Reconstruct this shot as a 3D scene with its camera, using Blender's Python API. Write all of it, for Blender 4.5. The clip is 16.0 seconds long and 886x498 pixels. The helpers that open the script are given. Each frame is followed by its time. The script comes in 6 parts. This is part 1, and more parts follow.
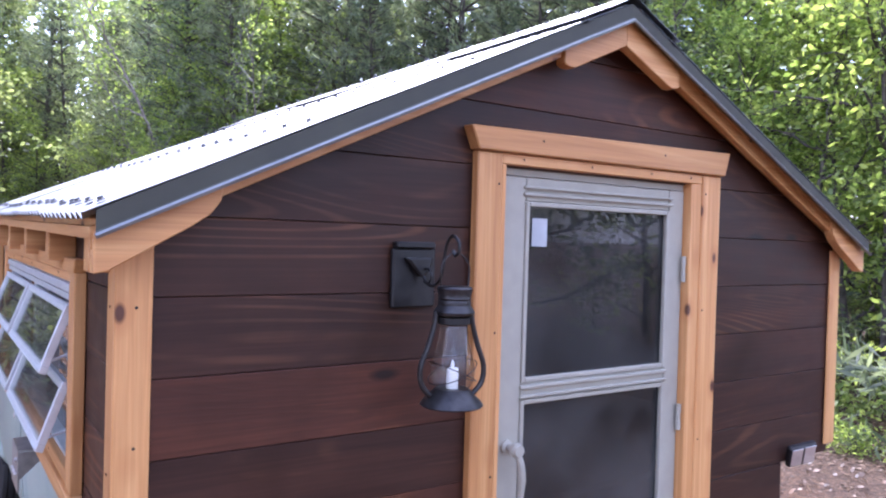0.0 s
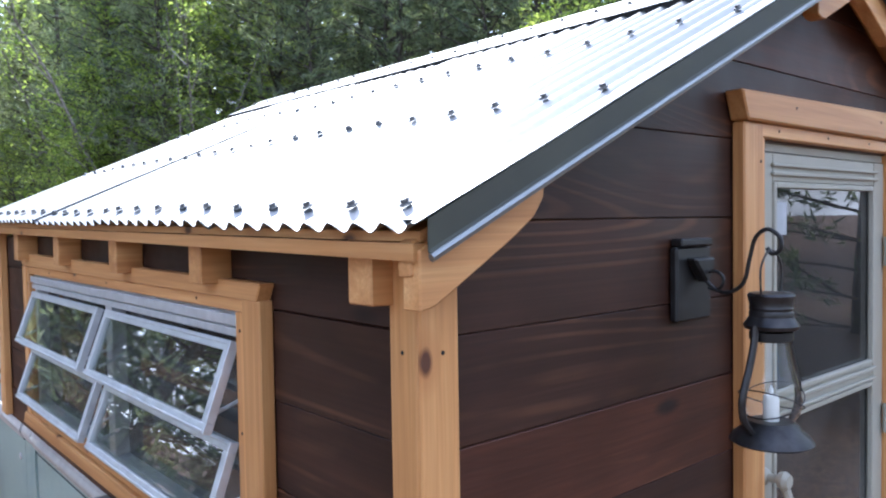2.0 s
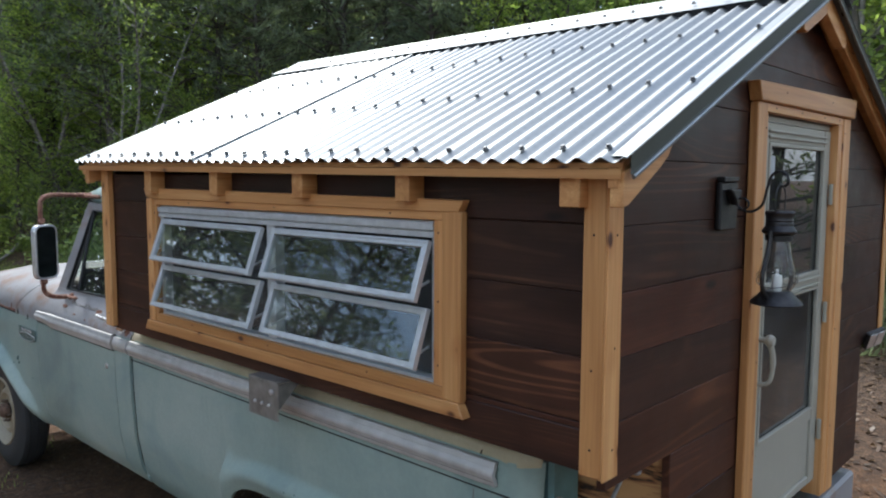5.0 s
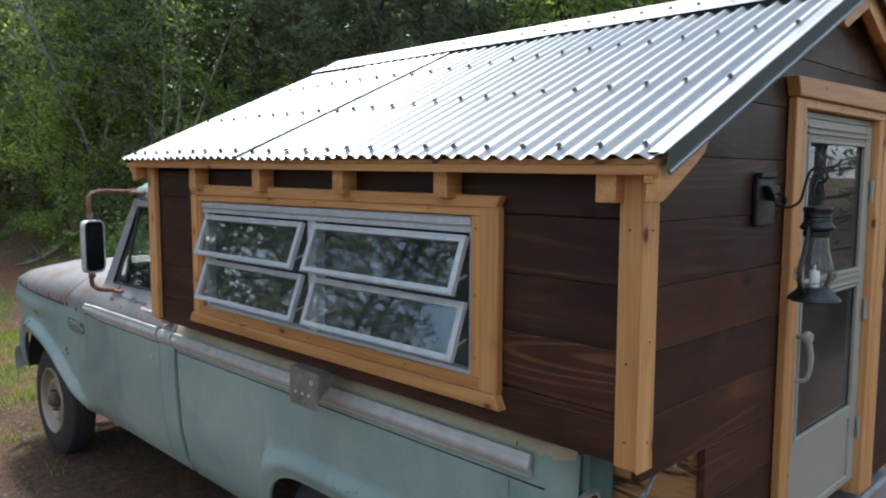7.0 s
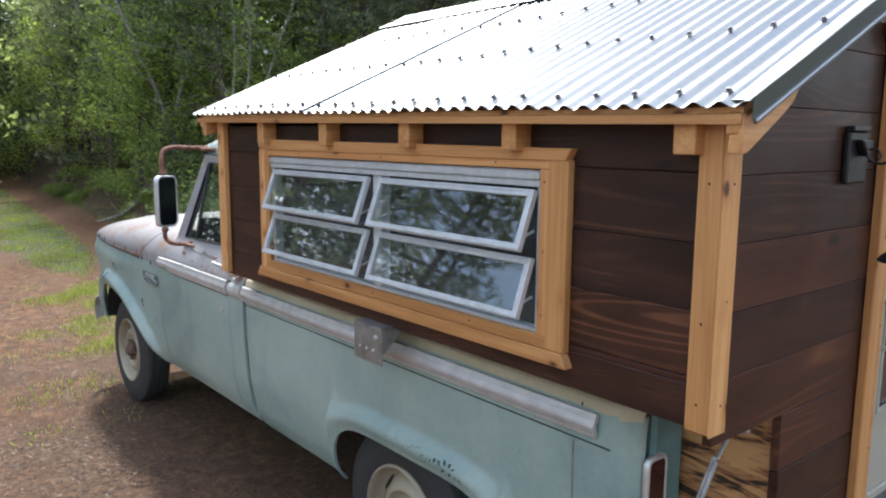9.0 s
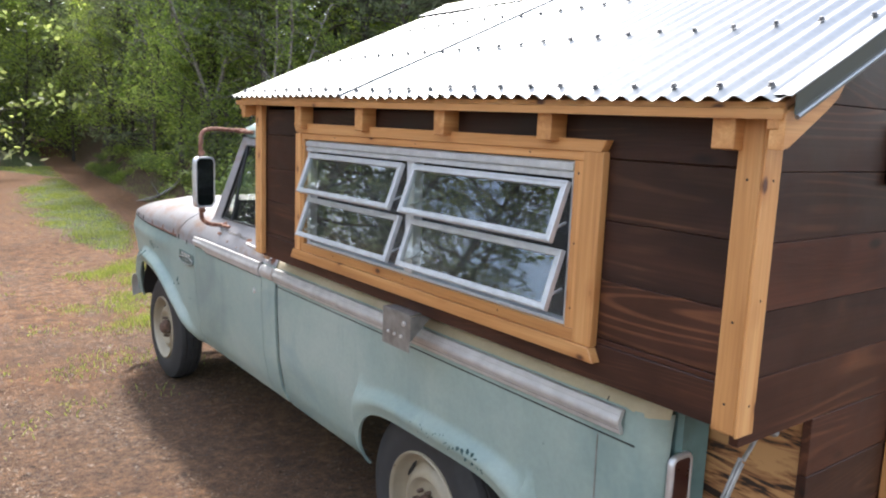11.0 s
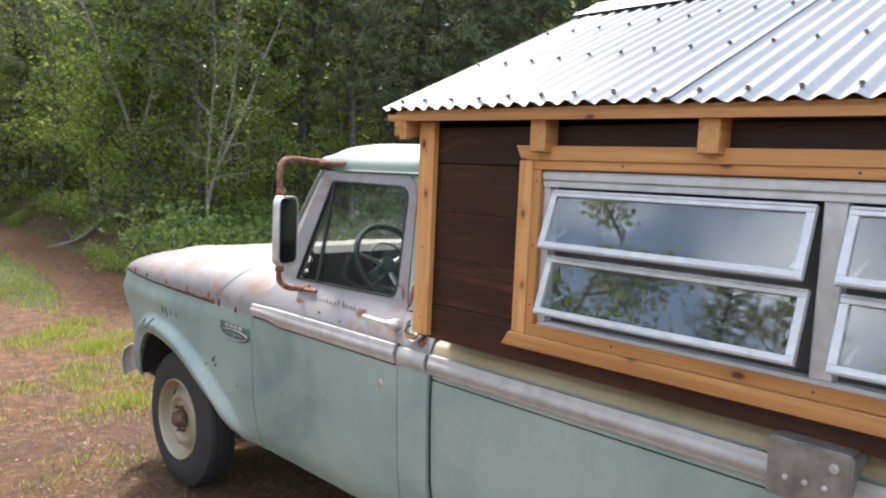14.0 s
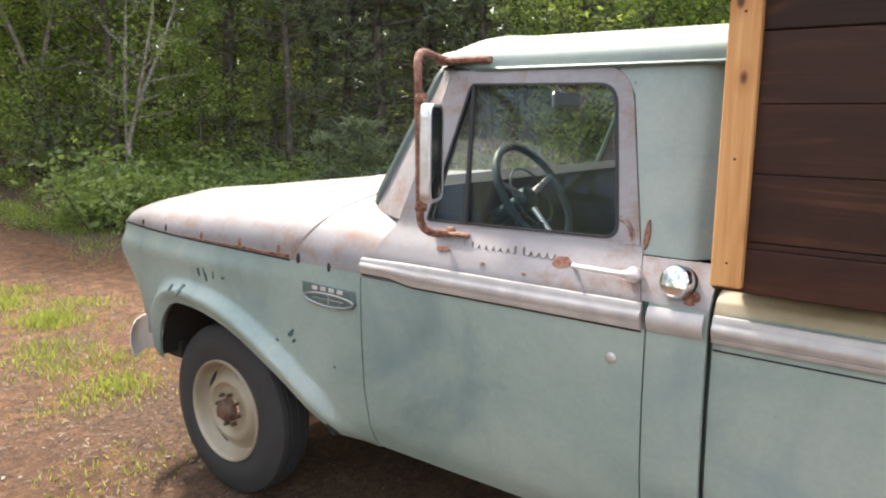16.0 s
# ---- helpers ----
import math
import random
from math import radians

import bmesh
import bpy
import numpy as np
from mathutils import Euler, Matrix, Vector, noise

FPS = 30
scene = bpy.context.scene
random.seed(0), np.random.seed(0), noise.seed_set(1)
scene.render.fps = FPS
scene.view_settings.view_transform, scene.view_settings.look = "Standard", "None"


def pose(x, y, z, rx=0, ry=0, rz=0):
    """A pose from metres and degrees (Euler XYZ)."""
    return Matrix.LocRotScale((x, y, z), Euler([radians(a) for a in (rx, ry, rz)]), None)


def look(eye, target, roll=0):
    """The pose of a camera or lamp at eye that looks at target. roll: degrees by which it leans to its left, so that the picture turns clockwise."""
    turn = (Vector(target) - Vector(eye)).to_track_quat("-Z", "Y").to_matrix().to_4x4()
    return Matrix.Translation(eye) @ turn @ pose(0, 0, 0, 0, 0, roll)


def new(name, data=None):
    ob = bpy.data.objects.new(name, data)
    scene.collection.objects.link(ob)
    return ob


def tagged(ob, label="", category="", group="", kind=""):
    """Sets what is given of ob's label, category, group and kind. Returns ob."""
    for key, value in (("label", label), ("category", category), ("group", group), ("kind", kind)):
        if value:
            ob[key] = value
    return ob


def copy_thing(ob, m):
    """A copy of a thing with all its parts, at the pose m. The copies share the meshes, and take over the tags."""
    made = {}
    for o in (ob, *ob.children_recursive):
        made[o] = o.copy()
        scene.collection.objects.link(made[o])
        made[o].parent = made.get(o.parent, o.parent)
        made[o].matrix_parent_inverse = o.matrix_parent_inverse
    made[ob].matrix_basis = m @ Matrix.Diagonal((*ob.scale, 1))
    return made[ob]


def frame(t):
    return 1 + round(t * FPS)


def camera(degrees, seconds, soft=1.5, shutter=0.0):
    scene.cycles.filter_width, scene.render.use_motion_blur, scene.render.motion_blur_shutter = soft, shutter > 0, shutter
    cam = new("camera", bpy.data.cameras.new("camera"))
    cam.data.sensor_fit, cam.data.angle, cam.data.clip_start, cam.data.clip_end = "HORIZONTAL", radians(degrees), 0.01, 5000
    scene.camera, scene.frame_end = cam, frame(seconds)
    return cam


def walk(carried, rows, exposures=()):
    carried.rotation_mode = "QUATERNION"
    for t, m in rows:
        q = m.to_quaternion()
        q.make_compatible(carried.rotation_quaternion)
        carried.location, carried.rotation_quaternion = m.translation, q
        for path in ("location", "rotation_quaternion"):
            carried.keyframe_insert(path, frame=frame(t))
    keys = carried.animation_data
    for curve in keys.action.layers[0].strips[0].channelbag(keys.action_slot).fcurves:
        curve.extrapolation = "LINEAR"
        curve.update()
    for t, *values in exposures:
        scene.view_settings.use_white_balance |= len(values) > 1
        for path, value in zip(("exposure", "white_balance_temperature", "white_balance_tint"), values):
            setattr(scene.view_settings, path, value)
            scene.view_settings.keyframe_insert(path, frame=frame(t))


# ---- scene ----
cam = camera(61.0, 16.0, 2.1)
PATH = [
    (0, (-0.283, -1.38, 1.939), (0.856, 0.263, 1.91), 1.7),
    (0.5, (-0.358, -1.307, 1.93), (0.719, 0.378, 1.947), -0.3),
    (1, (-0.36, -1.135, 1.922), (0.699, 0.56, 1.968), -1.6),
    (1.5, (-0.418, -0.936, 1.943), (0.696, 0.725, 1.94), -0.4),
    (2, (-0.583, -0.7, 1.966), (0.722, 0.813, 1.891), -0.9),
    (2.5, (-0.706, -0.607, 1.965), (0.72, 0.793, 1.883), -1.3),
    (3, (-0.861, -0.687, 1.933), (0.57, 0.704, 1.795), -0.3),
    (3.5, (-1.077, -0.73, 1.922), (0.358, 0.648, 1.714), -0.1),
    (4, (-1.291, -0.707, 1.909), (0.174, 0.639, 1.697), -0.2),
    (4.2, (-1.341, -0.728, 1.914), (0.127, 0.615, 1.713), -0.0),
    (6.3, (-1.443, -0.855, 1.925), (0.007, 0.512, 1.752), 0.5),
    (6.5, (-1.437, -0.846, 1.928), (-0.002, 0.535, 1.749), 0.2),
    (7, (-1.453, -0.838, 1.917), (-0.059, 0.582, 1.724), 0.2),
    (7.5, (-1.451, -0.839, 1.905), (-0.105, 0.622, 1.674), -0.3),
    (8, (-1.454, -0.83, 1.896), (-0.147, 0.66, 1.628), 0.1),
    (8.5, (-1.448, -0.82, 1.889), (-0.169, 0.69, 1.598), 0.2),
    (9, (-1.433, -0.807, 1.889), (-0.172, 0.718, 1.598), 0.5),
    (11.3, (-1.425, -0.811, 1.877), (-0.237, 0.767, 1.558), 2.4),
    (11.5, (-1.438, -0.748, 1.877), (-0.237, 0.82, 1.563), 2.7),
    (12, (-1.533, -0.494, 1.872), (-0.283, 1.046, 1.609), 2.4),
    (12.5, (-1.59, -0.265, 1.864), (-0.298, 1.245, 1.641), 2.4),
    (13, (-1.563, 0.011, 1.813), (-0.254, 1.511, 1.619), 2.9),
    (13.5, (-1.594, 0.368, 1.789), (-0.262, 1.85, 1.62), 3.4),
    (14, (-1.667, 0.752, 1.787), (-0.267, 2.166, 1.59), 2.5),
    (14.5, (-1.626, 1.062, 1.745), (-0.225, 2.471, 1.517), 2.6),
    (15, (-1.63, 1.38, 1.706), (-0.204, 2.753, 1.416), 2.1),
    (15.5, (-1.716, 1.709, 1.677), (-0.191, 2.959, 1.343), 1.4),
    (16, (-1.695, 2.019, 1.636), (-0.137, 3.223, 1.288), 0.6),
]
EXPOSURES = [(0, 1.92, 5250, 32), (1, 1.88, 5280, 30), (1.5, 1.82, 5300, 25), (2, 1.58, 5350, 15), (2.5, 1.22, 5380, 9), (3, 0.94, 5400, 7), (3.5, 0.84, 5500, 7), (7, 0.74, 5780, 7), (8, 0.98, 5800, 8), (8.5, 1.14, 5820, 9), (9, 1.32, 5900, 10), (11.5, 1.66, 6250, 13), (12, 1.66, 6300, 13), (13.5, 1.54, 6350, 14), (14.5, 1.60, 6550, 15), (16, 1.72, 6800, 15)]
walk(cam, [(t, look(eye, target, roll)) for t, eye, target, roll in PATH], EXPOSURES)
# ---- light ----
SUN_DIR = Vector((0.23, 0.56, 0.80)).normalized()
world = bpy.data.worlds.new("world")
scene.world = world
world.use_nodes = True
wn, wl = world.node_tree.nodes, world.node_tree.links
bg = wn["Background"]
bg.inputs["Strength"].default_value = 0.15
sky = wn.new("ShaderNodeTexSky")
sky.sky_type = 'NISHITA'
sky.sun_disc = False
sky.sun_elevation = math.asin(SUN_DIR.z)
sky.sun_rotation = math.atan2(SUN_DIR.x, SUN_DIR.y)
sky.air_density, sky.dust_density, sky.ozone_density = 1.2, 2.5, 1.0
wc = wn.new("ShaderNodeTexCoord")
wnoise = wn.new("ShaderNodeTexNoise")
wnoise.inputs["Scale"].default_value = 2.6
wnoise.inputs["Detail"].default_value = 6
wramp = wn.new("ShaderNodeValToRGB")
wramp.color_ramp.elements[0].position, wramp.color_ramp.elements[1].position = 0.46, 0.66
wmix = wn.new("ShaderNodeMix")
wmix.data_type = 'RGBA'
wmix.inputs["B"].default_value = (10.0, 10.3, 10.7, 1)
wl.new(wc.outputs["Generated"], wnoise.inputs["Vector"])
wl.new(wnoise.outputs["Fac"], wramp.inputs["Fac"])
wl.new(wramp.outputs["Color"], wmix.inputs["Factor"])
wl.new(sky.outputs["Color"], wmix.inputs["A"])
wl.new(wmix.outputs["Result"], bg.inputs["Color"])
sun = new("sun", bpy.data.lights.new("sun", 'SUN'))
sun.data.energy, sun.data.angle, sun.data.color = 2.95, radians(6.0), (1.0, 0.94, 0.84)
sun.matrix_world = look(SUN_DIR * 30, (0, 0, 0))


# ---- materials ----
def nodes(name, rough=0.6, metal=0.0):
    m = bpy.data.materials.new(name)
    m.use_nodes = True
    n, l = m.node_tree.nodes, m.node_tree.links
    b = n["Principled BSDF"]
    b.inputs["Roughness"].default_value, b.inputs["Metallic"].default_value = rough, metal
    return m, n, l, b


def coords(n, l, scale, shift=True):
    """Object coordinates, moved by a random offset for each object, then scaled."""
    tc, mp = n.new("ShaderNodeTexCoord"), n.new("ShaderNodeMapping")
    mp.inputs["Scale"].default_value = scale
    l.new(tc.outputs["Object"], mp.inputs["Vector"])
    if shift:
        oi, mu = n.new("ShaderNodeObjectInfo"), n.new("ShaderNodeMath")
        mu.operation = 'MULTIPLY'
        mu.inputs[1].default_value = 37.0
        l.new(oi.outputs["Random"], mu.inputs[0])
        l.new(mu.outputs[0], mp.inputs["Location"])
    return mp.outputs["Vector"]


def noise_tex(n, l, vec, scale=1.0, detail=5.0, rough=0.55, distort=0.0):
    t = n.new("ShaderNodeTexNoise")
    t.inputs["Scale"].default_value, t.inputs["Detail"].default_value = scale, detail
    t.inputs["Roughness"].default_value, t.inputs["Distortion"].default_value = rough, distort
    l.new(vec, t.inputs["Vector"])
    return t.outputs["Fac"]


def ramp(n, l, fac, *stops):
    r = n.new("ShaderNodeValToRGB")
    els = r.color_ramp.elements
    while len(els) < len(stops):
        els.new(0.5)
    for e, (p, c) in zip(els, stops):
        e.position = p
        e.color = (*c, 1) if len(c) == 3 else c
    l.new(fac, r.inputs["Fac"])
    return r.outputs["Color"]


def mix(n, l, fac, a, b, mode='MIX'):
    x = n.new("ShaderNodeMix")
    x.data_type, x.blend_type = 'RGBA', mode
    for sock, v in (("Factor", fac), ("A", a), ("B", b)):
        if isinstance(v, (tuple, float, int)):
            x.inputs[sock].default_value = (*v, 1) if isinstance(v, tuple) else v
        else:
            l.new(v, x.inputs[sock])
    return x.outputs["Result"]


def bump(n, l, b, fac, strength=0.3, dist=0.01):
    u = n.new("ShaderNodeBump")
    u.inputs["Strength"].default_value, u.inputs["Distance"].default_value = strength, dist
    l.new(fac, u.inputs["Height"])
    l.new(u.outputs["Normal"], b.inputs["Normal"])


BLACK, WHITE = (0, 0, 0), (1, 1, 1)


def stain_wood(name, axis):
    """Dark brown stained planks: smooth dark stain, here and there worn to paler arched grain."""
    m, n, l, b = nodes(name, 0.5)
    b.inputs["Specular IOR Level"].default_value = 0.28
    sc = [7.0, 7.0, 7.0]
    sc[axis] = 0.8
    v = coords(n, l, sc)
    base = noise_tex(n, l, v, 1.0, 4, 0.6, 1.2)
    # growth rings: bands of a slowly warped field, drawn out along the board
    field = noise_tex(n, l, v, 0.55, 1.5, 0.4, 0.5)
    mu, sn = n.new("ShaderNodeMath"), n.new("ShaderNodeMath")
    mu.operation, sn.operation = 'MULTIPLY', 'SINE'
    mu.inputs[1].default_value = 190.0
    l.new(field, mu.inputs[0])
    l.new(mu.outputs[0], sn.inputs[0])
    ring = ramp(n, l, sn.outputs[0], (0.25, BLACK), (0.95, WHITE))
    sc2 = [170.0, 170.0, 170.0]
    sc2[axis] = 2.5
    fine = noise_tex(n, l, coords(n, l, sc2), 1.0, 3)
    sc3 = [4.0, 4.0, 4.0]
    sc3[axis] = 1.6
    worn = noise_tex(n, l, coords(n, l, sc3), 1.0, 4, 0.6)
    blotch = noise_tex(n, l, coords(n, l, (3.0, 3.0, 3.0)), 1.0, 4, 0.65)
    col = ramp(n, l, base, (0.3, (0.024, 0.0108, 0.0080)), (0.5, (0.038, 0.0160, 0.0105)), (0.75, (0.062, 0.0245, 0.0140)))
    wear = ramp(n, l, worn, (0.48, BLACK), (0.68, (0.9, 0.9, 0.9)))
    col = mix(n, l, wear, col, mix(n, l, ring, (0.044, 0.0190, 0.0112), (0.112, 0.050, 0.025)))
    col = mix(n, l, 0.6, col, ramp(n, l, blotch, (0.34, (0.62, 0.62, 0.64)), (0.66, (1.35, 1.28, 1.2))), 'MULTIPLY')
    col = mix(n, l, 0.5, col, ramp(n, l, fine, (0.35, (0.72, 0.72, 0.72)), (0.65, (1.2, 1.17, 1.13))), 'MULTIPLY')
    sk = [6.0, 6.0, 6.0]
    sk[axis] = 2.2
    vo = n.new("ShaderNodeTexVoronoi")
    vo.inputs["Scale"].default_value = 1.0
    l.new(coords(n, l, sk), vo.inputs["Vector"])
    col = mix(n, l, ramp(n, l, vo.outputs["Distance"], (0.06, WHITE), (0.11, BLACK)), col, (0.010, 0.006, 0.005))
    oi = n.new("ShaderNodeObjectInfo")
    col = mix(n, l, 0.8, col, ramp(n, l, oi.outputs["Random"], (0.0, (0.72, 0.72, 0.75)), (0.6, (1.0, 0.95, 0.93)), (1.0, (1.75, 1.40, 1.20))), 'MULTIPLY')
    l.new(col, b.inputs["Base Color"])
    l.new(ramp(n, l, blotch, (0.3, (0.38, 0.38, 0.38)), (0.7, (0.62, 0.62, 0.62))), b.inputs["Roughness"])
    bump(n, l, b, mix(n, l, 0.3, fine, ring), 0.16, 0.002)
    return m


def cedar_wood(name, axis):
    """Oiled honey-coloured softwood with fine grain and dark knots."""
    m, n, l, b = nodes(name, 0.48)
    sc = [26.0, 26.0, 26.0]
    sc[axis] = 0.9
    v = coords(n, l, sc)
    base = noise_tex(n, l, v, 1.0, 4, 0.6, 0.8)
    col = ramp(n, l, base, (0.28, (0.42, 0.185, 0.060)), (0.5, (0.55, 0.265, 0.092)), (0.72, (0.65, 0.36, 0.145)))
    sc2 = [220.0, 220.0, 220.0]
    sc2[axis] = 5.0
    fine = noise_tex(n, l, coords(n, l, sc2), 1.0, 2)
    col = mix(n, l, 0.4, col, ramp(n, l, fine, (0.3, (0.7, 0.62, 0.5)), (0.7, (1.1, 1.1, 1.1))), 'MULTIPLY')
    sk = [11.0, 11.0, 11.0]
    sk[axis] = 6.0
    vo = n.new("ShaderNodeTexVoronoi")
    vo.inputs["Scale"].default_value = 1.0
    l.new(coords(n, l, sk), vo.inputs["Vector"])
    knot = ramp(n, l, vo.outputs["Distance"], (0.07, WHITE), (0.13, BLACK))
    halo = ramp(n, l, vo.outputs["Distance"], (0.1, (0.5, 0.5, 0.5)), (0.3, BLACK))
    col = mix(n, l, halo, col, (0.36, 0.13, 0.035))
    col = mix(n, l, knot, col, (0.085, 0.028, 0.012))
    oi = n.new("ShaderNodeObjectInfo")
    col = mix(n, l, 0.7, col, ramp(n, l, oi.outputs["Random"], (0.0, (0.82, 0.80, 0.75)), (1.0, (1.15, 1.18, 1.22))), 'MULTIPLY')
    l.new(col, b.inputs["Base Color"])
    bump(n, l, b, fine, 0.2, 0.002)
    return m


def burnt_plywood(name):
    m, n, l, b = nodes(name, 0.6)
    v = coords(n, l, (4.0, 2.2, 13.0))
    f = noise_tex(n, l, v, 1.0, 4, 0.6, 2.2)
    col = ramp(n, l, f, (0.46, (0.44, 0.24, 0.095)), (0.54, (0.25, 0.11, 0.04)), (0.60, (0.02, 0.01, 0.006)))
    l.new(col, b.inputs["Base Color"])
    return m


def galvanised(name, rough=0.34, base=(0.66, 0.68, 0.70)):
    m, n, l, b = nodes(name, rough, 1.0)
    v = coords(n, l, (30, 30, 30), False)
    vo = n.new("ShaderNodeTexVoronoi")
    vo.inputs["Scale"].default_value = 2.0
    l.new(v, vo.inputs["Vector"])
    dirt = noise_tex(n, l, coords(n, l, (2.2, 2.2, 2.2), False), 1.0, 6, 0.6)
    col = mix(n, l, 0.25, base, ramp(n, l, vo.outputs["Distance"], (0.1, (0.4, 0.4, 0.4)), (0.7, (0.6, 0.6, 0.6))), 'OVERLAY')
    col = mix(n, l, ramp(n, l, dirt, (0.52, BLACK), (0.8, (0.5, 0.5, 0.5))), col, (0.42, 0.40, 0.36))
    l.new(col, b.inputs["Base Color"])
    l.new(ramp(n, l, dirt, (0.3, (rough - 0.05,) * 3), (0.75, (rough + 0.14,) * 3)), b.inputs["Roughness"])
    return m


def old_paint(name, stops, rust=0.63, chips=(0.03, 0.085, 0.085), rough=0.5, scale=1.6, chip=0.69, wash=None):
    """Faded, blotched car paint with chips and rust spots."""
    m, n, l, b = nodes(name, rough)
    v = coords(n, l, (1, 1, 1), False)
    big = noise_tex(n, l, v, scale, 5, 0.6, 0.4)
    col = ramp(n, l, big, *stops)
    fine = noise_tex(n, l, v, 60, 3)
    col = mix(n, l, 0.25, col, ramp(n, l, fine, (0.35, (0.82, 0.82, 0.82)), (0.65, (1.08, 1.08, 1.08))), 'MULTIPLY')
    st = noise_tex(n, l, coords(n, l, (3.5, 3.5, 0.9), False), 1.0, 5, 0.6)
    col = mix(n, l, ramp(n, l, st, (0.55, BLACK), (0.75, (0.5, 0.5, 0.5))), col, stops[0][1])
    if wash:
        wf = noise_tex(n, l, coords(n, l, (1.4, 1.0, 1.4), False), 2.3, 9, 0.76, 0.0)
        col = mix(n, l, ramp(n, l, wf, (0.50, BLACK), (0.63, (0.8, 0.8, 0.8))), col, wash)
    else:
        wf = noise_tex(n, l, coords(n, l, (1.0, 0.7, 1.3), False), 2.6, 4, 0.55, 0.5)
        col = mix(n, l, ramp(n, l, wf, (0.54, BLACK), (0.70, (0.34, 0.34, 0.34))), col, (stops[0][1][0] * 0.9, stops[0][1][1], stops[0][1][2] * 1.12))
    c = noise_tex(n, l, v, 11, 6, 0.68, 0.6)
    col = mix(n, l, ramp(n, l, c, (chip, BLACK), (chip + 0.012, WHITE)), col, chips)
    r = noise_tex(n, l, coords(n, l, (1.0, 1.0, 1.0), False), 4.6, 7, 0.68, 0.8)
    rm = ramp(n, l, r, (rust, BLACK), (rust + 0.05, WHITE))
    rc = ramp(n, l, fine, (0.4, (0.10, 0.032, 0.014)), (0.62, (0.26, 0.10, 0.05)))
    col = mix(n, l, rm, col, rc)
    l.new(col, b.inputs["Base Color"])
    l.new(ramp(n, l, big, (0.3, (rough - 0.12,) * 3), (0.7, (rough + 0.15,) * 3)), b.inputs["Roughness"])
    bump(n, l, b, mix(n, l, 0.5, fine, big), 0.06, 0.004)
    return m


def plain(name, col, rough=0.5, metal=0.0, vary=0.15, scale=14.0):
    m, n, l, b = nodes(name, rough, metal)
    f = noise_tex(n, l, coords(n, l, (1, 1, 1)), scale, 5)
    lo, hi = tuple(c * (1 - vary) for c in col), tuple(min(1, c * (1 + vary)) for c in col)
    l.new(ramp(n, l, f, (0.3, lo), (0.7, hi)), b.inputs["Base Color"])
    l.new(ramp(n, l, f, (0.3, (max(0.02, rough - 0.06),) * 3), (0.7, (min(1, rough + 0.08),) * 3)), b.inputs["Roughness"])
    return m


def rusty(name):
    m, n, l, b = nodes(name, 0.85)
    f = noise_tex(n, l, coords(n, l, (1, 1, 1)), 45, 6, 0.7)
    l.new(ramp(n, l, f, (0.35, (0.085, 0.032, 0.020)), (0.5, (0.20, 0.085, 0.052)), (0.66, (0.34, 0.20, 0.14))), b.inputs["Base Color"])
    bump(n, l, b, f, 0.5, 0.004)
    return m


def pane(name, tint=(0.93, 0.96, 0.95), dirt=0.05, r0=0.04):
    """Thin glass: clear straight through, mirror-like by angle (the same from both faces), a little dust."""
    m, n, l, b = nodes(name)
    out = n["Material Output"]
    tr, gl, df = n.new("ShaderNodeBsdfTransparent"), n.new("ShaderNodeBsdfGlossy"), n.new("ShaderNodeBsdfDiffuse")
    tr.inputs["Color"].default_value = (*tint, 1)
    gl.inputs["Roughness"].default_value = 0.012
    df.inputs["Color"].default_value = (0.5, 0.5, 0.48, 1)
    lw, pw, ma = n.new("ShaderNodeLayerWeight"), n.new("ShaderNodeMath"), n.new("ShaderNodeMath")
    lw.inputs["Blend"].default_value = 0.5
    pw.operation, ma.operation = 'POWER', 'MULTIPLY_ADD'
    pw.inputs[1].default_value = 4.0
    ma.inputs[1].default_value, ma.inputs[2].default_value = 1 - r0, r0
    l.new(lw.outputs["Facing"], pw.inputs[0])
    l.new(pw.outputs[0], ma.inputs[0])
    f = noise_tex(n, l, coords(n, l, (1, 1, 1)), 3.0, 6)
    s1, s2 = n.new("ShaderNodeMixShader"), n.new("ShaderNodeMixShader")
    l.new(ramp(n, l, f, (0.35, (dirt * 0.3,) * 3), (0.75, (dirt * 2,) * 3)), s1.inputs[0])
    l.new(tr.outputs[0], s1.inputs[1])
    l.new(df.outputs[0], s1.inputs[2])
    l.new(ma.outputs[0], s2.inputs[0])
    l.new(s1.outputs[0], s2.inputs[1])
    l.new(gl.outputs[0], s2.inputs[2])
    l.new(s2.outputs[0], out.inputs["Surface"])
    return m


def leafy(name, dark, light, trans=0.45):
    m, n, l, b = nodes(name, 0.55)
    out = n["Material Output"]
    geo = n.new("ShaderNodeNewGeometry")
    oi = n.new("ShaderNodeObjectInfo")
    col = ramp(n, l, geo.outputs["Random Per Island"], (0.0, dark), (0.6, tuple((a + c) / 2 for a, c in zip(dark, light))), (1.0, light))
    col = mix(n, l, 0.5, col, ramp(n, l, oi.outputs["Random"], (0.0, (0.75, 0.8, 0.8)), (1.0, (1.25, 1.15, 1.0))), 'MULTIPLY')
    l.new(col, b.inputs["Base Color"])
    tl = n.new("ShaderNodeBsdfTranslucent")
    l.new(mix(n, l, 1.0, col, (1.50, 1.52, 0.95), 'MULTIPLY'), tl.inputs["Color"])
    s = n.new("ShaderNodeMixShader")
    s.inputs[0].default_value = trans
    l.new(b.outputs[0], s.inputs[1])
    l.new(tl.outputs[0], s.inputs[2])
    l.new(s.outputs[0], out.inputs["Surface"])
    return m


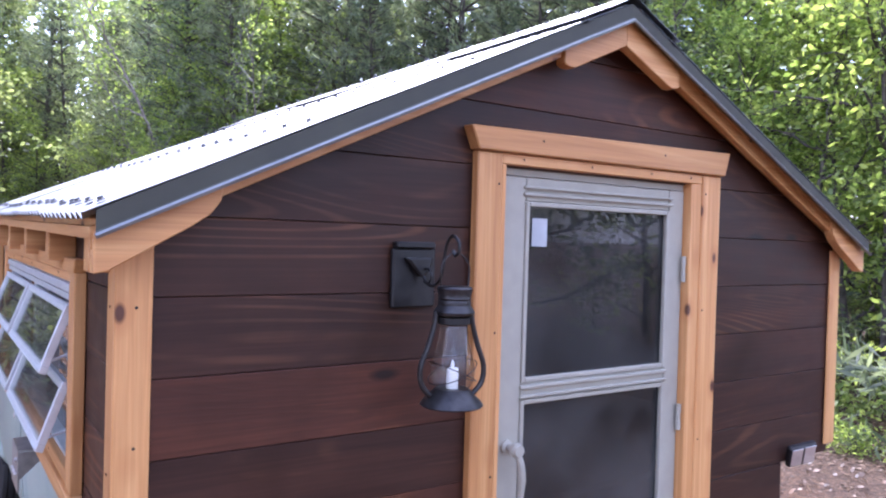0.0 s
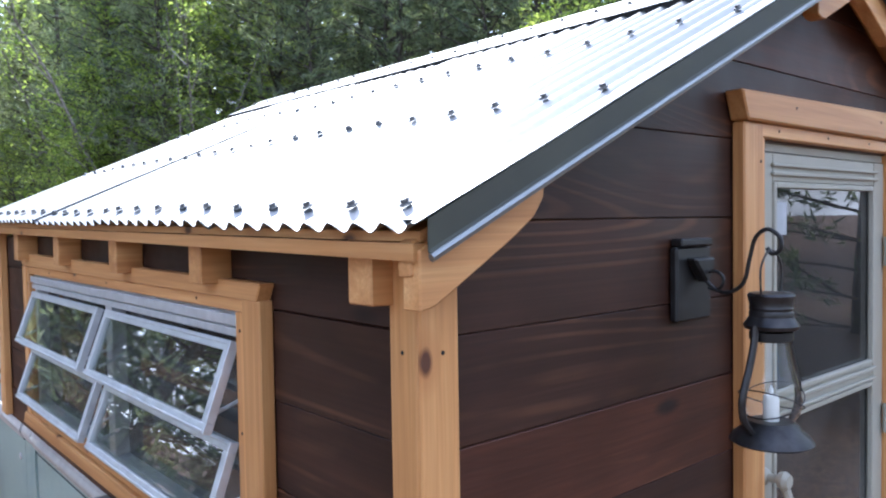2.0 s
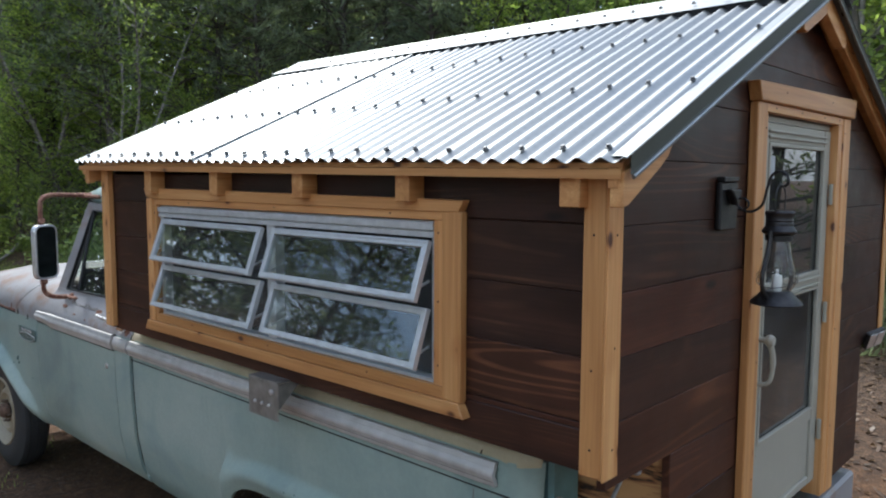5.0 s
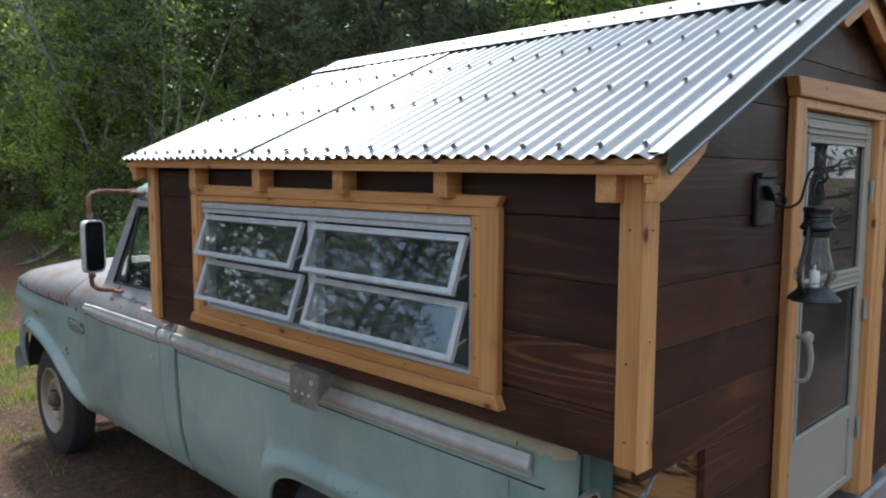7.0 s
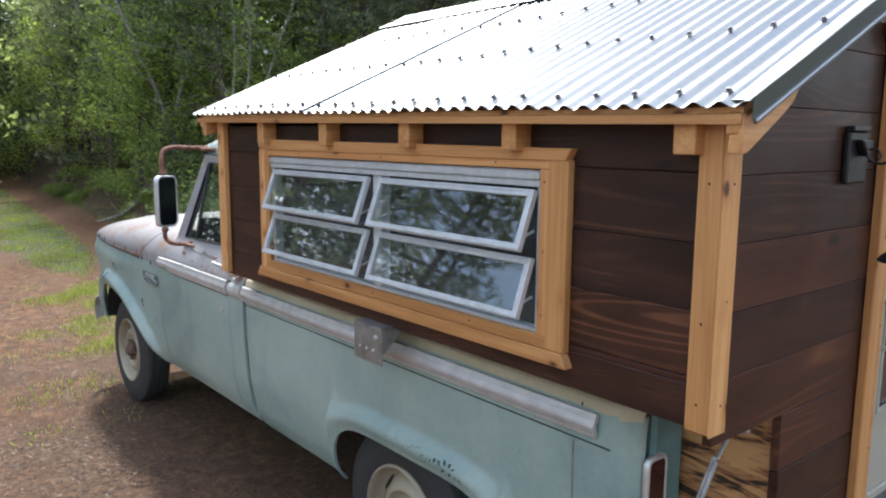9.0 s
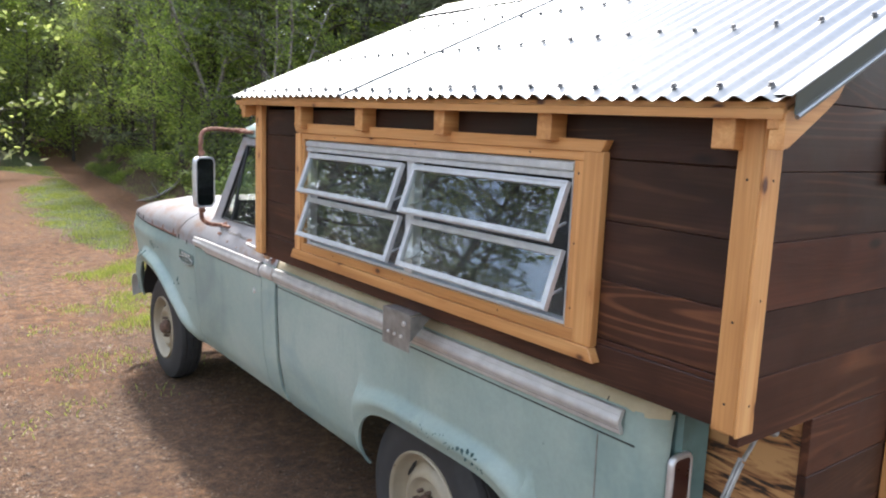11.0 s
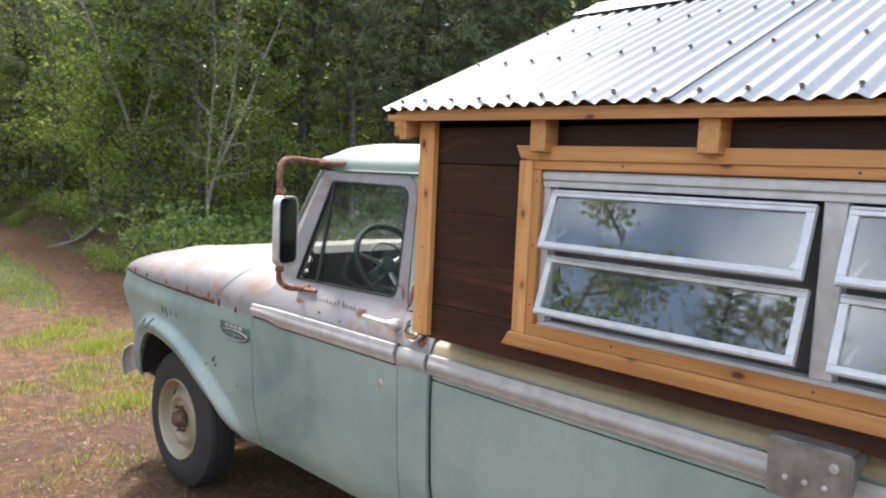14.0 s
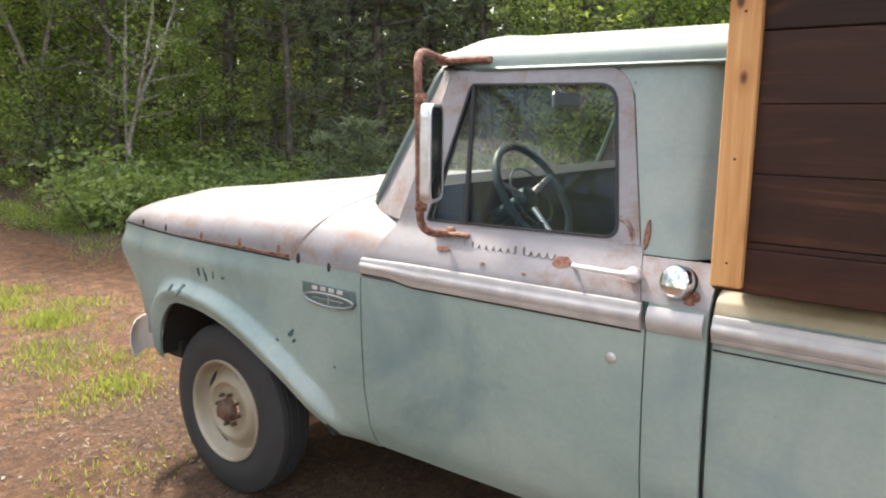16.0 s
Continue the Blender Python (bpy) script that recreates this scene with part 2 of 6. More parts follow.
def bark(name, a, c, scale=(14, 14, 4)):
    m, n, l, b = nodes(name, 0.9)
    f = noise_tex(n, l, coords(n, l, scale), 1.0, 6, 0.65)
    l.new(ramp(n, l, f, (0.35, a), (0.65, c)), b.inputs["Base Color"])
    bump(n, l, b, f, 0.6, 0.02)
    return m


def soil(name):
    """Dirt, needle litter and grass; the mesh's two masks say where the bare track and the turf lie."""
    m, n, l, b = nodes(name, 0.95)
    v = coords(n, l, (1, 1, 1), False)
    f1, f2, f3 = noise_tex(n, l, v, 1.3, 6, 0.6), noise_tex(n, l, v, 8, 10, 0.74, 0.4), noise_tex(n, l, v, 110, 4, 0.75)
    f4 = noise_tex(n, l, v, 26, 8, 0.78, 0.3)
    litter = ramp(n, l, f4, (0.34, (0.020, 0.012, 0.008)), (0.48, (0.072, 0.042, 0.024)), (0.64, (0.205, 0.128, 0.074)))
    bare = ramp(n, l, f2, (0.36, (0.050, 0.022, 0.009)), (0.52, (0.145, 0.067, 0.026)), (0.66, (0.262, 0.138, 0.058)))
    turf = ramp(n, l, f4, (0.33, (0.022, 0.034, 0.010)), (0.5, (0.055, 0.080, 0.022)), (0.68, (0.105, 0.130, 0.040)))
    at = n.new("ShaderNodeAttribute")
    at.attribute_name = "cover"
    sp = n.new("ShaderNodeSeparateColor")
    l.new(at.outputs["Color"], sp.inputs[0])
    br = n.new("ShaderNodeMath")
    br.operation = 'MULTIPLY_ADD'
    l.new(f4, br.inputs[0])
    br.inputs[1].default_value = 0.8
    l.new(sp.outputs[0], br.inputs[2])
    col = mix(n, l, ramp(n, l, br.outputs[0], (0.55, BLACK), (1.15, WHITE)), litter, bare)
    ad = n.new("ShaderNodeMath")
    ad.operation = 'MULTIPLY_ADD'
    l.new(mix(n, l, 0.5, f1, f4), ad.inputs[0])
    ad.inputs[1].default_value = 0.9
    l.new(sp.outputs[1], ad.inputs[2])
    col = mix(n, l, ramp(n, l, ad.outputs[0], (0.75, BLACK), (1.05, WHITE)), col, turf)
    col = mix(n, l, 0.75, col, ramp(n, l, f3, (0.36, (0.42, 0.40, 0.38)), (0.64, (1.5, 1.46, 1.4))), 'MULTIPLY')
    l.new(col, b.inputs["Base Color"])
    bump(n, l, b, mix(n, l, 0.5, f4, f3), 0.9, 0.04)
    return m


def rubber(name):
    return plain(name, (0.028, 0.027, 0.027), 0.75, 0, 0.3, 30)


M_STAIN_X, M_STAIN_Y = stain_wood("stained_x", 0), stain_wood("stained_y", 1)
M_CEDAR_X, M_CEDAR_Y, M_CEDAR_Z = cedar_wood("cedar_x", 0), cedar_wood("cedar_y", 1), cedar_wood("cedar_z", 2)
M_PLY = burnt_plywood("burnt_plywood")
M_ROOF = galvanised("roof_metal", 0.45, (0.255, 0.265, 0.265))
# Galvanised rake face; the dark it mirrors is put into the base colour
M_TRIMMETAL = plain("rake_metal", (0.046, 0.046, 0.032), 0.65, 0.0, 0.25, 8)
M_STEEL = plain("bracket_steel", (0.25, 0.235, 0.215), 0.45, 0.55, 0.3, 25)
M_SCREW = plain("screw_metal", (0.14, 0.14, 0.14), 0.5, 0.5)
M_FOAM = plain("closure_foam", (0.02, 0.02, 0.02), 0.9)
M_ALU = plain("aluminium", (0.56, 0.565, 0.57), 0.42, 0.45, 0.12, 30)
M_GREY = plain("greige_paint", (0.34, 0.318, 0.258), 0.5, 0, 0.07, 20)
M_PANE = pane("window_glass", (0.90, 0.93, 0.92), 0.006, 0.085)
M_GLOBE = pane("globe_glass", (0.95, 0.95, 0.93), 0.03, 0.05)
M_MESH = pane("insect_screen", (0.50, 0.50, 0.50), 0.07, 0.0)
M_CABGLASS = pane("cab_glass", (0.92, 0.95, 0.93), 0.008, 0.02)
M_SCREEN = pane("screen_glass", (0.28, 0.28, 0.28), 0.06, 0.04)
M_INSIDE = plain("inside_boards", (0.17, 0.115, 0.07), 0.7, 0, 0.3, 6)
M_BLACK = plain("black_iron", (0.018, 0.017, 0.017), 0.42, 0.3, 0.3, 40)
M_PEWTER = plain("aged_black_metal", (0.045, 0.042, 0.042), 0.38, 0.7, 0.4, 50)
M_CANDLE = plain("candle_wax", (0.82, 0.81, 0.78), 0.5)
GREEN = ((0.30, (0.15, 0.215, 0.205)), (0.44, (0.245, 0.315, 0.280)), (0.56, (0.295, 0.355, 0.310)), (0.70, (0.35, 0.395, 0.345)))
M_GREEN = old_paint("faded_green_paint", GREEN, 0.80, (0.03, 0.085, 0.085), 0.5, 1.6, 0.715)
M_WHITE = old_paint("chalky_white_paint", ((0.3, (0.205, 0.193, 0.193)), (0.5, (0.265, 0.253, 0.255)), (0.7, (0.305, 0.293, 0.295))), 0.655, (0.12, 0.06, 0.05), 0.5, 1.6, 0.70, (0.20, 0.105, 0.062))
M_CREAM = old_paint("cream_paint", ((0.3, (0.36, 0.29, 0.17)), (0.5, (0.46, 0.385, 0.25)), (0.7, (0.54, 0.47, 0.33))), 0.8, (0.2, 0.12, 0.07), 0.5)
M_WHEEL = old_paint("wheel_paint", ((0.3, (0.25, 0.20, 0.135)), (0.5, (0.35, 0.295, 0.21)), (0.7, (0.42, 0.37, 0.28))), 0.66, (0.15, 0.09, 0.06), 0.5)
M_CHROME = plain("dull_chrome", (0.66, 0.65, 0.65), 0.40, 0.75, 0.15, 25)
M_TRIM = plain("weathered_aluminium", (0.50, 0.475, 0.455), 0.42, 0.25, 0.14, 18)
M_BRIGHT = plain("bright_chrome", (0.85, 0.85, 0.86), 0.07, 1.0, 0.05, 20)
M_RUST = rusty("rust")
M_LUG = plain("brown_nut", (0.10, 0.065, 0.045), 0.7, 0.2, 0.4, 60)
M_RUBBER = rubber("tyre_rubber")
M_SEAL = plain("window_seal", (0.014, 0.014, 0.015), 0.6)
# Dark steel parts, and the strips that stand for shade in gaps and creases
M_DARK = plain("dark_steel_and_shade", (0.016, 0.015, 0.014), 0.8)
M_TEAL = plain("teal_interior", (0.015, 0.045, 0.05), 0.4)
M_VINYL = plain("dark_vinyl", (0.02, 0.022, 0.023), 0.55)
M_LAMPRED = plain("lamp_red", (0.030, 0.007, 0.007), 0.3)
M_EMBLEM = plain("weathered_emblem", (0.30, 0.32, 0.31), 0.4, 0.5)
M_MIRROR = plain("mirror_silver", (0.8, 0.82, 0.82), 0.02, 1.0, 0.01)
M_PAPER = plain("paper_white", (0.40, 0.41, 0.42), 0.7)
M_GROUND = soil("soil")
M_LEAF_A = leafy("leaf_fresh", (0.13, 0.20, 0.05), (0.42, 0.50, 0.16), 0.66)
M_LEAF_B = leafy("leaf_deep", (0.10, 0.135, 0.075), (0.30, 0.35, 0.18), 0.66)
M_NEEDLE = leafy("pine_needles", (0.095, 0.125, 0.095), (0.27, 0.305, 0.22), 0.6)
M_FERN = leafy("fern_green", (0.12, 0.18, 0.06), (0.32, 0.39, 0.15), 0.55)
M_GRASS = leafy("grass_blades", (0.11, 0.15, 0.035), (0.33, 0.37, 0.11))
M_DRYLEAF = leafy("dry_leaves", (0.05, 0.028, 0.016), (0.22, 0.135, 0.08), 0.1)
M_LITTER = leafy("fallen_needles", (0.04, 0.024, 0.015), (0.24, 0.155, 0.10), 0.05)
M_TWIG = leafy("twigs_and_straw", (0.05, 0.032, 0.020), (0.27, 0.185, 0.115), 0.05)
M_BARK = bark("grey_bark", (0.035, 0.028, 0.022), (0.15, 0.125, 0.10))
M_BIRCH = bark("pale_bark", (0.10, 0.085, 0.07), (0.38, 0.345, 0.30), (8, 8, 18))


# ---- mesh helpers ----
def thing(name, at, label, category, group="", kind=""):
    e = new(name)
    e.location = at
    e.empty_display_size = 0.1
    return tagged(e, label, category, group, kind)


def part(name, bm, material, parent=None, label="", smooth=False, flat_angle=35):
    me = bpy.data.meshes.new(name)
    if smooth:
        for f in bm.faces:
            f.smooth = True
        for e in bm.edges:
            if len(e.link_faces) == 2 and e.calc_face_angle(0) > radians(flat_angle):
                e.smooth = False
    bm.to_mesh(me)
    bm.free()
    return put(name, me, material, parent, label)


def put(name, me, material, parent=None, label="", m=None):
    if material and not me.materials:
        me.materials.append(material)
    ob = new(name, me)
    if parent is not None:
        ob.parent = parent
        if parent.type == 'EMPTY':
            ob.matrix_parent_inverse = Matrix.Translation(-parent.location)
        elif parent.matrix_basis != Matrix.Identity(4):
            ob.matrix_parent_inverse = parent.matrix_basis.inverted()
    if m is not None:
        ob.matrix_basis = m
    if label:
        tagged(ob, label)
    return ob


def quadface(bm, vs):
    try:
        return bm.faces.new(vs)
    except ValueError:
        return None


def box(bm, x0, x1, y0, y1, z0, z1, bev=0.0, m=None):
    """A box, its edges broken by a small chamfer."""
    c = Vector(((x0 + x1) / 2, (y0 + y1) / 2, (z0 + z1) / 2))
    d = (abs(x1 - x0), abs(y1 - y0), abs(z1 - z0))
    mm = Matrix.Translation(c) @ Matrix.Diagonal((*d, 1))
    r = bmesh.ops.create_cube(bm, size=1, matrix=(m @ mm) if m is not None else mm)
    if bev:
        es = {e for v in r["verts"] for e in v.link_edges}
        bmesh.ops.bevel(bm, geom=list(es), offset=bev, segments=1, affect='EDGES')
    return bm


def prism(bm, pts, a0, a1, axis, bev=0.0):
    """A flat outline pushed along an axis: x takes (y, z), y takes (x, z), z takes (x, y)."""
    def at(p, a):
        return {0: (a, p[0], p[1]), 1: (p[0], a, p[1]), 2: (p[0], p[1], a)}[axis]
    lo = [bm.verts.new(at(p, a0)) for p in pts]
    hi = [bm.verts.new(at(p, a1)) for p in pts]
    fs = [bm.faces.new(lo), bm.faces.new(hi[::-1])]
    k = len(pts)
    for i in range(k):
        fs.append(bm.faces.new((lo[i], hi[i], hi[(i + 1) % k], lo[(i + 1) % k])))
    bmesh.ops.recalc_face_normals(bm, faces=fs)
    if bev:
        bmesh.ops.bevel(bm, geom=list({e for f in fs for e in f.edges}), offset=bev, segments=1, affect='EDGES')
    return bm


def shell(bm, fn, nu, nv, off):
    """A curved sheet fn(u, v) with thickness: off is a vector or a function of (u, v)."""
    g = []
    for side in (0, 1):
        rows = []
        for i in range(nu + 1):
            row = []
            for j in range(nv + 1):
                u, v = i / nu, j / nv
                p = Vector(fn(u, v))
                if side:
                    p = p + Vector(off(u, v) if callable(off) else off)
                row.append(bm.verts.new(p))
            rows.append(row)
        g.append(rows)
    fs = []
    for i in range(nu):
        for j in range(nv):
            a = [g[0][i][j], g[0][i + 1][j], g[0][i + 1][j + 1], g[0][i][j + 1]]
            c = [g[1][i][j], g[1][i][j + 1], g[1][i + 1][j + 1], g[1][i + 1][j]]
            fs += [bm.faces.new(a), bm.faces.new(c)]
    for i in range(nu):
        for j in (0, nv):
            fs.append(bm.faces.new((g[0][i][j], g[1][i][j], g[1][i + 1][j], g[0][i + 1][j])))
    for j in range(nv):
        for i in (0, nu):
            fs.append(bm.faces.new((g[0][i][j], g[0][i][j + 1], g[1][i][j + 1], g[1][i][j])))
    bmesh.ops.recalc_face_normals(bm, faces=fs)
    return bm


def tube(bm, pts, r, seg=8, closed=False):
    """A round bar along points; r is one radius or one a point."""
    pts = [Vector(p) for p in pts]
    k = len(pts)
    rs = r if isinstance(r, (list, tuple)) else [r] * k
    rings, up = [], None
    for i, p in enumerate(pts):
        if closed:
            d = pts[(i + 1) % k] - pts[i - 1]
        else:
            d = pts[min(i + 1, k - 1)] - pts[max(i - 1, 0)]
        d.normalize()
        if up is None:
            up = d.orthogonal().normalized()
        up = (up - d * up.dot(d)).normalized()
        side = d.cross(up)
        rings.append([bm.verts.new(p + (up * math.cos(a) + side * math.sin(a)) * rs[i]) for a in (2 * math.pi * s / seg for s in range(seg))])
    fs = []
    for i in range(k if closed else k - 1):
        a, c = rings[i], rings[(i + 1) % k]
        for s in range(seg):
            fs.append(bm.faces.new((a[s], a[(s + 1) % seg], c[(s + 1) % seg], c[s])))
    if not closed:
        fs += [bm.faces.new(rings[0][::-1]), bm.faces.new(rings[-1])]
    bmesh.ops.recalc_face_normals(bm, faces=fs)
    return bm


def lathe(bm, prof, m, seg=24, cap=True):
    """A turned form: (radius, height) along the local z of m."""
    rings = [[bm.verts.new(m @ Vector((r * math.cos(2 * math.pi * s / seg), r * math.sin(2 * math.pi * s / seg), h))) for s in range(seg)] for r, h in prof]
    fs = []
    for a, c in zip(rings, rings[1:]):
        for s in range(seg):
            fs.append(bm.faces.new((a[s], a[(s + 1) % seg], c[(s + 1) % seg], c[s])))
    if cap:
        fs += [bm.faces.new(rings[0][::-1]), bm.faces.new(rings[-1])]
    bmesh.ops.recalc_face_normals(bm, faces=fs)
    return bm


def smooth_path(pts, n=6):
    """Catmull-Rom through the points."""
    pts = [Vector(p) for p in pts]
    out = []
    for i in range(len(pts) - 1):
        a, b, c, d = pts[max(i - 1, 0)], pts[i], pts[i + 1], pts[min(i + 2, len(pts) - 1)]
        for k in range(n):
            t = k / n
            out.append(0.5 * ((2 * b) + (c - a) * t + (2 * a - 5 * b + 4 * c - d) * t * t + (3 * b - a - 3 * c + d) * t ** 3))
    return out + [pts[-1]]


def clip(poly, a, b, c):
    """The part of a convex outline with a*p + b*q <= c."""
    out = []
    for i, p in enumerate(poly):
        q = poly[(i + 1) % len(poly)]
        dp, dq = a * p[0] + b * p[1] - c, a * q[0] + b * q[1] - c
        if dp <= 0:
            out.append(p)
        if dp * dq < 0:
            t = dp / (dp - dq)
            out.append((p[0] + t * (q[0] - p[0]), p[1] + t * (q[1] - p[1])))
    return out


def lerp(a, b, t):
    return a + (b - a) * t


def table(pts, v):
    """Straight-line look-up."""
    if v <= pts[0][0]:
        return pts[0][1]
    for (a, p), (b, q) in zip(pts, pts[1:]):
        if v <= b:
            return p + (q - p) * (v - a) / (b - a)
    return pts[-1][1]


def smoothstep(a, b, v):
    t = min(1, max(0, (v - a) / (b - a)))
    return t * t * (3 - 2 * t)


# ---- ground ----
TRACK = [(-3.0, -8.0), (-1.0, 2.0), (0.6, 7.0), (2.1, 11.0), (2.52, 13.0), (2.75, 16.0), (3.1, 20.0), (3.5, 25.0), (4.3, 33.0), (6.0, 55.0), (9.0, 90.0)]


def track_x(y):
    return table([(b, a) for a, b in TRACK], y)


def ground_z(x, y):
    r = max(0.0, y - 30.0)
    z = 0.045 * r - 0.00035 * r * r if r < 64 else 1.45
    z += 0.05 * max(0.0, x - 7.0) if x < 40 else 1.65
    z += 0.15 * max(0.0, min(y - 13.0, 5.0)) * smoothstep(0.7, 1.8, x - track_x(y)) * (1 - smoothstep(6, 12, x))
    z += 0.03 * noise.noise((x * 0.5, y * 0.5, 0)) * smoothstep(2.5, 6, math.hypot(x - 1.2, y - 3))
    z += 0.056 * (1 - smoothstep(1.8, 3.8, y)) * smoothstep(-6, -3, y)
    return z


def grass_edge(y):
    """Where the strip of turf between the clearing and the footpath begins."""
    return table([(9.0, 1.75), (9.6, 1.45), (10.5, 1.05), (12.0, 0.78), (16.0, 0.80), (20.0, 1.2), (22.5, 2.2), (24.0, 2.9), (27.0, 1.5), (40.0, 1.5)], y)


def track_cover(x, y):
    """How bare and how grassy the ground is at a place."""
    tx = track_x(y)
    w1, w2 = noise.noise((x * 1.3, y * 1.3, 4)), noise.noise((x * 3.1, y * 3.1, 8))
    path = (1 - smoothstep(0.34, 0.58, abs(x - tx) + 0.10 * w1 + 0.08 * w2)) * smoothstep(9.5, 11.0, y)
    strip = smoothstep(-0.25, 0.3, x - grass_edge(y) + 0.35 * w1 + 0.2 * w2) * (1 - smoothstep(-0.55, -0.35, x - tx + 0.10 * w1)) * smoothstep(8.6, 9.6, y)
    woods_floor = smoothstep(0.40, 0.7, x - tx + 0.15 * w1) * smoothstep(9.5, 11.5, y)
    clearing = max(0.0, 1 - strip - woods_floor) * (0.62 + 0.5 * w1)
    if y < 8:
        clearing *= 0.55 + 0.45 * smoothstep(3.5, 8, y)
    bare = min(1.0, max(path, clearing * (1 - smoothstep(5.5, 8.0, abs(x - tx)))))
    turf = max(strip * (0.52 + 0.25 * w2), woods_floor * (0.26 + 0.3 * w1)) * (1 - path)
    return max(0.0, bare), max(0.0, turf)


def build_ground():
    xs = [-400, -200, -90, -45, -25, -16, -12, -10, -8] + [-7 + 0.16 * i for i in range(107)] + [10.5, 11.2, 12, 13, 14.5, 16, 18, 22, 30, 45, 90, 200, 400]
    ys = [-400, -200, -90, -45, -25, -14, -11] + [-8 + 0.5 * i for i in range(22)] + [3 + 0.17 * i for i in range(142)] + [27.5, 28, 28.6, 29.3, 30, 31, 32.5, 34, 36, 38, 41, 44, 49, 55, 62, 70, 95, 200, 400]
    bm = bmesh.new()
    layer = bm.verts.layers.float_color.new("cover")
    grid = []
    for x in xs:
        col = []
        for y in ys:
            v = bm.verts.new((x, y, ground_z(x, y)))
            b, t = track_cover(x, y)
            v[layer] = (b, t, 0, 1)
            col.append(v)
        grid.append(col)
    for i in range(len(xs) - 1):
        for j in range(len(ys) - 1):
            bm.faces.new((grid[i][j], grid[i + 1][j], grid[i + 1][j + 1], grid[i][j + 1]))
    g = part("ground", bm, M_GROUND, None, "", True)
    tagged(g, "reddish-brown dirt clearing with pine needles, turf and a worn footpath", "ground", "", "structure")


build_ground()


# ---- camper ----
EAVE_X, EAVE_Z, RIDGE_X, PITCH = -0.07, 1.955, 1.20, 0.4646
Y_FRONT, RISE = 2.672, 0.012
WIDE = 2.40


def rise(x, y):
    """The eave climbs a little towards the cab, the ridge stays level."""
    return RISE * y * (1 - (x - EAVE_X) / (RIDGE_X - EAVE_X))


def roof_z(x, y=0.0):
    d = min(x - EAVE_X, 2 * RIDGE_X - EAVE_X - x)
    return EAVE_Z + PITCH * d + rise(EAVE_X + d, y)


camper = thing("truck_camper", (1.2, 1.3, 0.75), "dark-stained wooden camper with cedar trim and corrugated roof", "camper")


def board_wall(name, label):
    e = new(name)
    e.parent = camper
    e.matrix_parent_inverse = Matrix.Translation(-camper.location)
    return tagged(e, label)


def wall_panel(name, boxes, label=""):
    bm = bmesh.new()
    for b in boxes:
        box(bm, *b)
    return part(name, bm, M_INSIDE, camper, label)


# backing walls, their openings cut through
W0, W1 = 0.045, 0.085
wall_left = wall_panel("left_wall", [(W0, W1, 0.06, 0.53, 1.26, 1.93), (W0, W1, 2.06, 2.53, 1.26, 1.93), (W0, W1, 0.53, 2.06, 1.26, 1.355), (W0, W1, 0.53, 2.06, 1.81, 1.93)])
wall_right = wall_panel("right_wall", [(WIDE - W1, WIDE - W0, 0.06, 2.53, 1.26, 1.93)])
bmw = bmesh.new()
for poly in ([(0.05, 1.26), (0.84, 1.26), (0.84, 2.6), (0.05, 2.6)], [(1.545, 1.26), (2.35, 1.26), (2.35, 2.6), (1.545, 2.6)],
             [(0.84, 2.10), (1.545, 2.10), (1.545, 2.6), (0.84, 2.6)], [(0.36, 0.75), (0.84, 0.75), (0.84, 1.26), (0.36, 1.26)], [(1.545, 0.75), (2.07, 0.75), (2.07, 1.26), (1.545, 1.26)]):
    p = clip(clip(poly, -PITCH, 1, EAVE_Z - PITCH * EAVE_X - 0.06), PITCH, 1, EAVE_Z + PITCH * (2 * RIDGE_X - EAVE_X) - 0.06)
    prism(bmw, p, 0.047, 0.085, 1)
wall_back = part("back_wall", bmw, M_INSIDE, camper)
bmw = bmesh.new()
p = clip(clip([(0.05, 1.26), (2.35, 1.26), (2.35, 2.6), (0.05, 2.6)], -PITCH, 1, EAVE_Z - PITCH * EAVE_X - 0.05), PITCH, 1, EAVE_Z + PITCH * (2 * RIDGE_X - EAVE_X) - 0.05)
prism(bmw, p, 2.530, 2.562, 1)
wall_front = part("front_wall", bmw, M_STAIN_X, camper)
bmw = bmesh.new()
box(bmw, 0.09, 2.31, 0.09, 2.53, 1.245, 1.262)
part("overhang_floor", bmw, M_INSIDE, camper)
bmw = bmesh.new()
box(bmw, 0.40, 2.03, 0.09, 2.4, 0.76, 0.80)
part("floor", bmw, M_INSIDE, camper)
for nm, x0, x1 in (("lower_side", 0.355, 0.38), ("lower_side", 2.05, 2.075)):
    bmw = bmesh.new()
    box(bmw, x0, x1, 0.03, 2.45, 0.74, 1.245, 0.002)
    part(nm, bmw, M_PLY, camper, "scorched plywood with dark burn stripes")
bmw = bmesh.new()
box(bmw, 0.38, 2.05, 2.42, 2.45, 0.74, 1.245)
part("lower_front", bmw, M_PLY, camper)

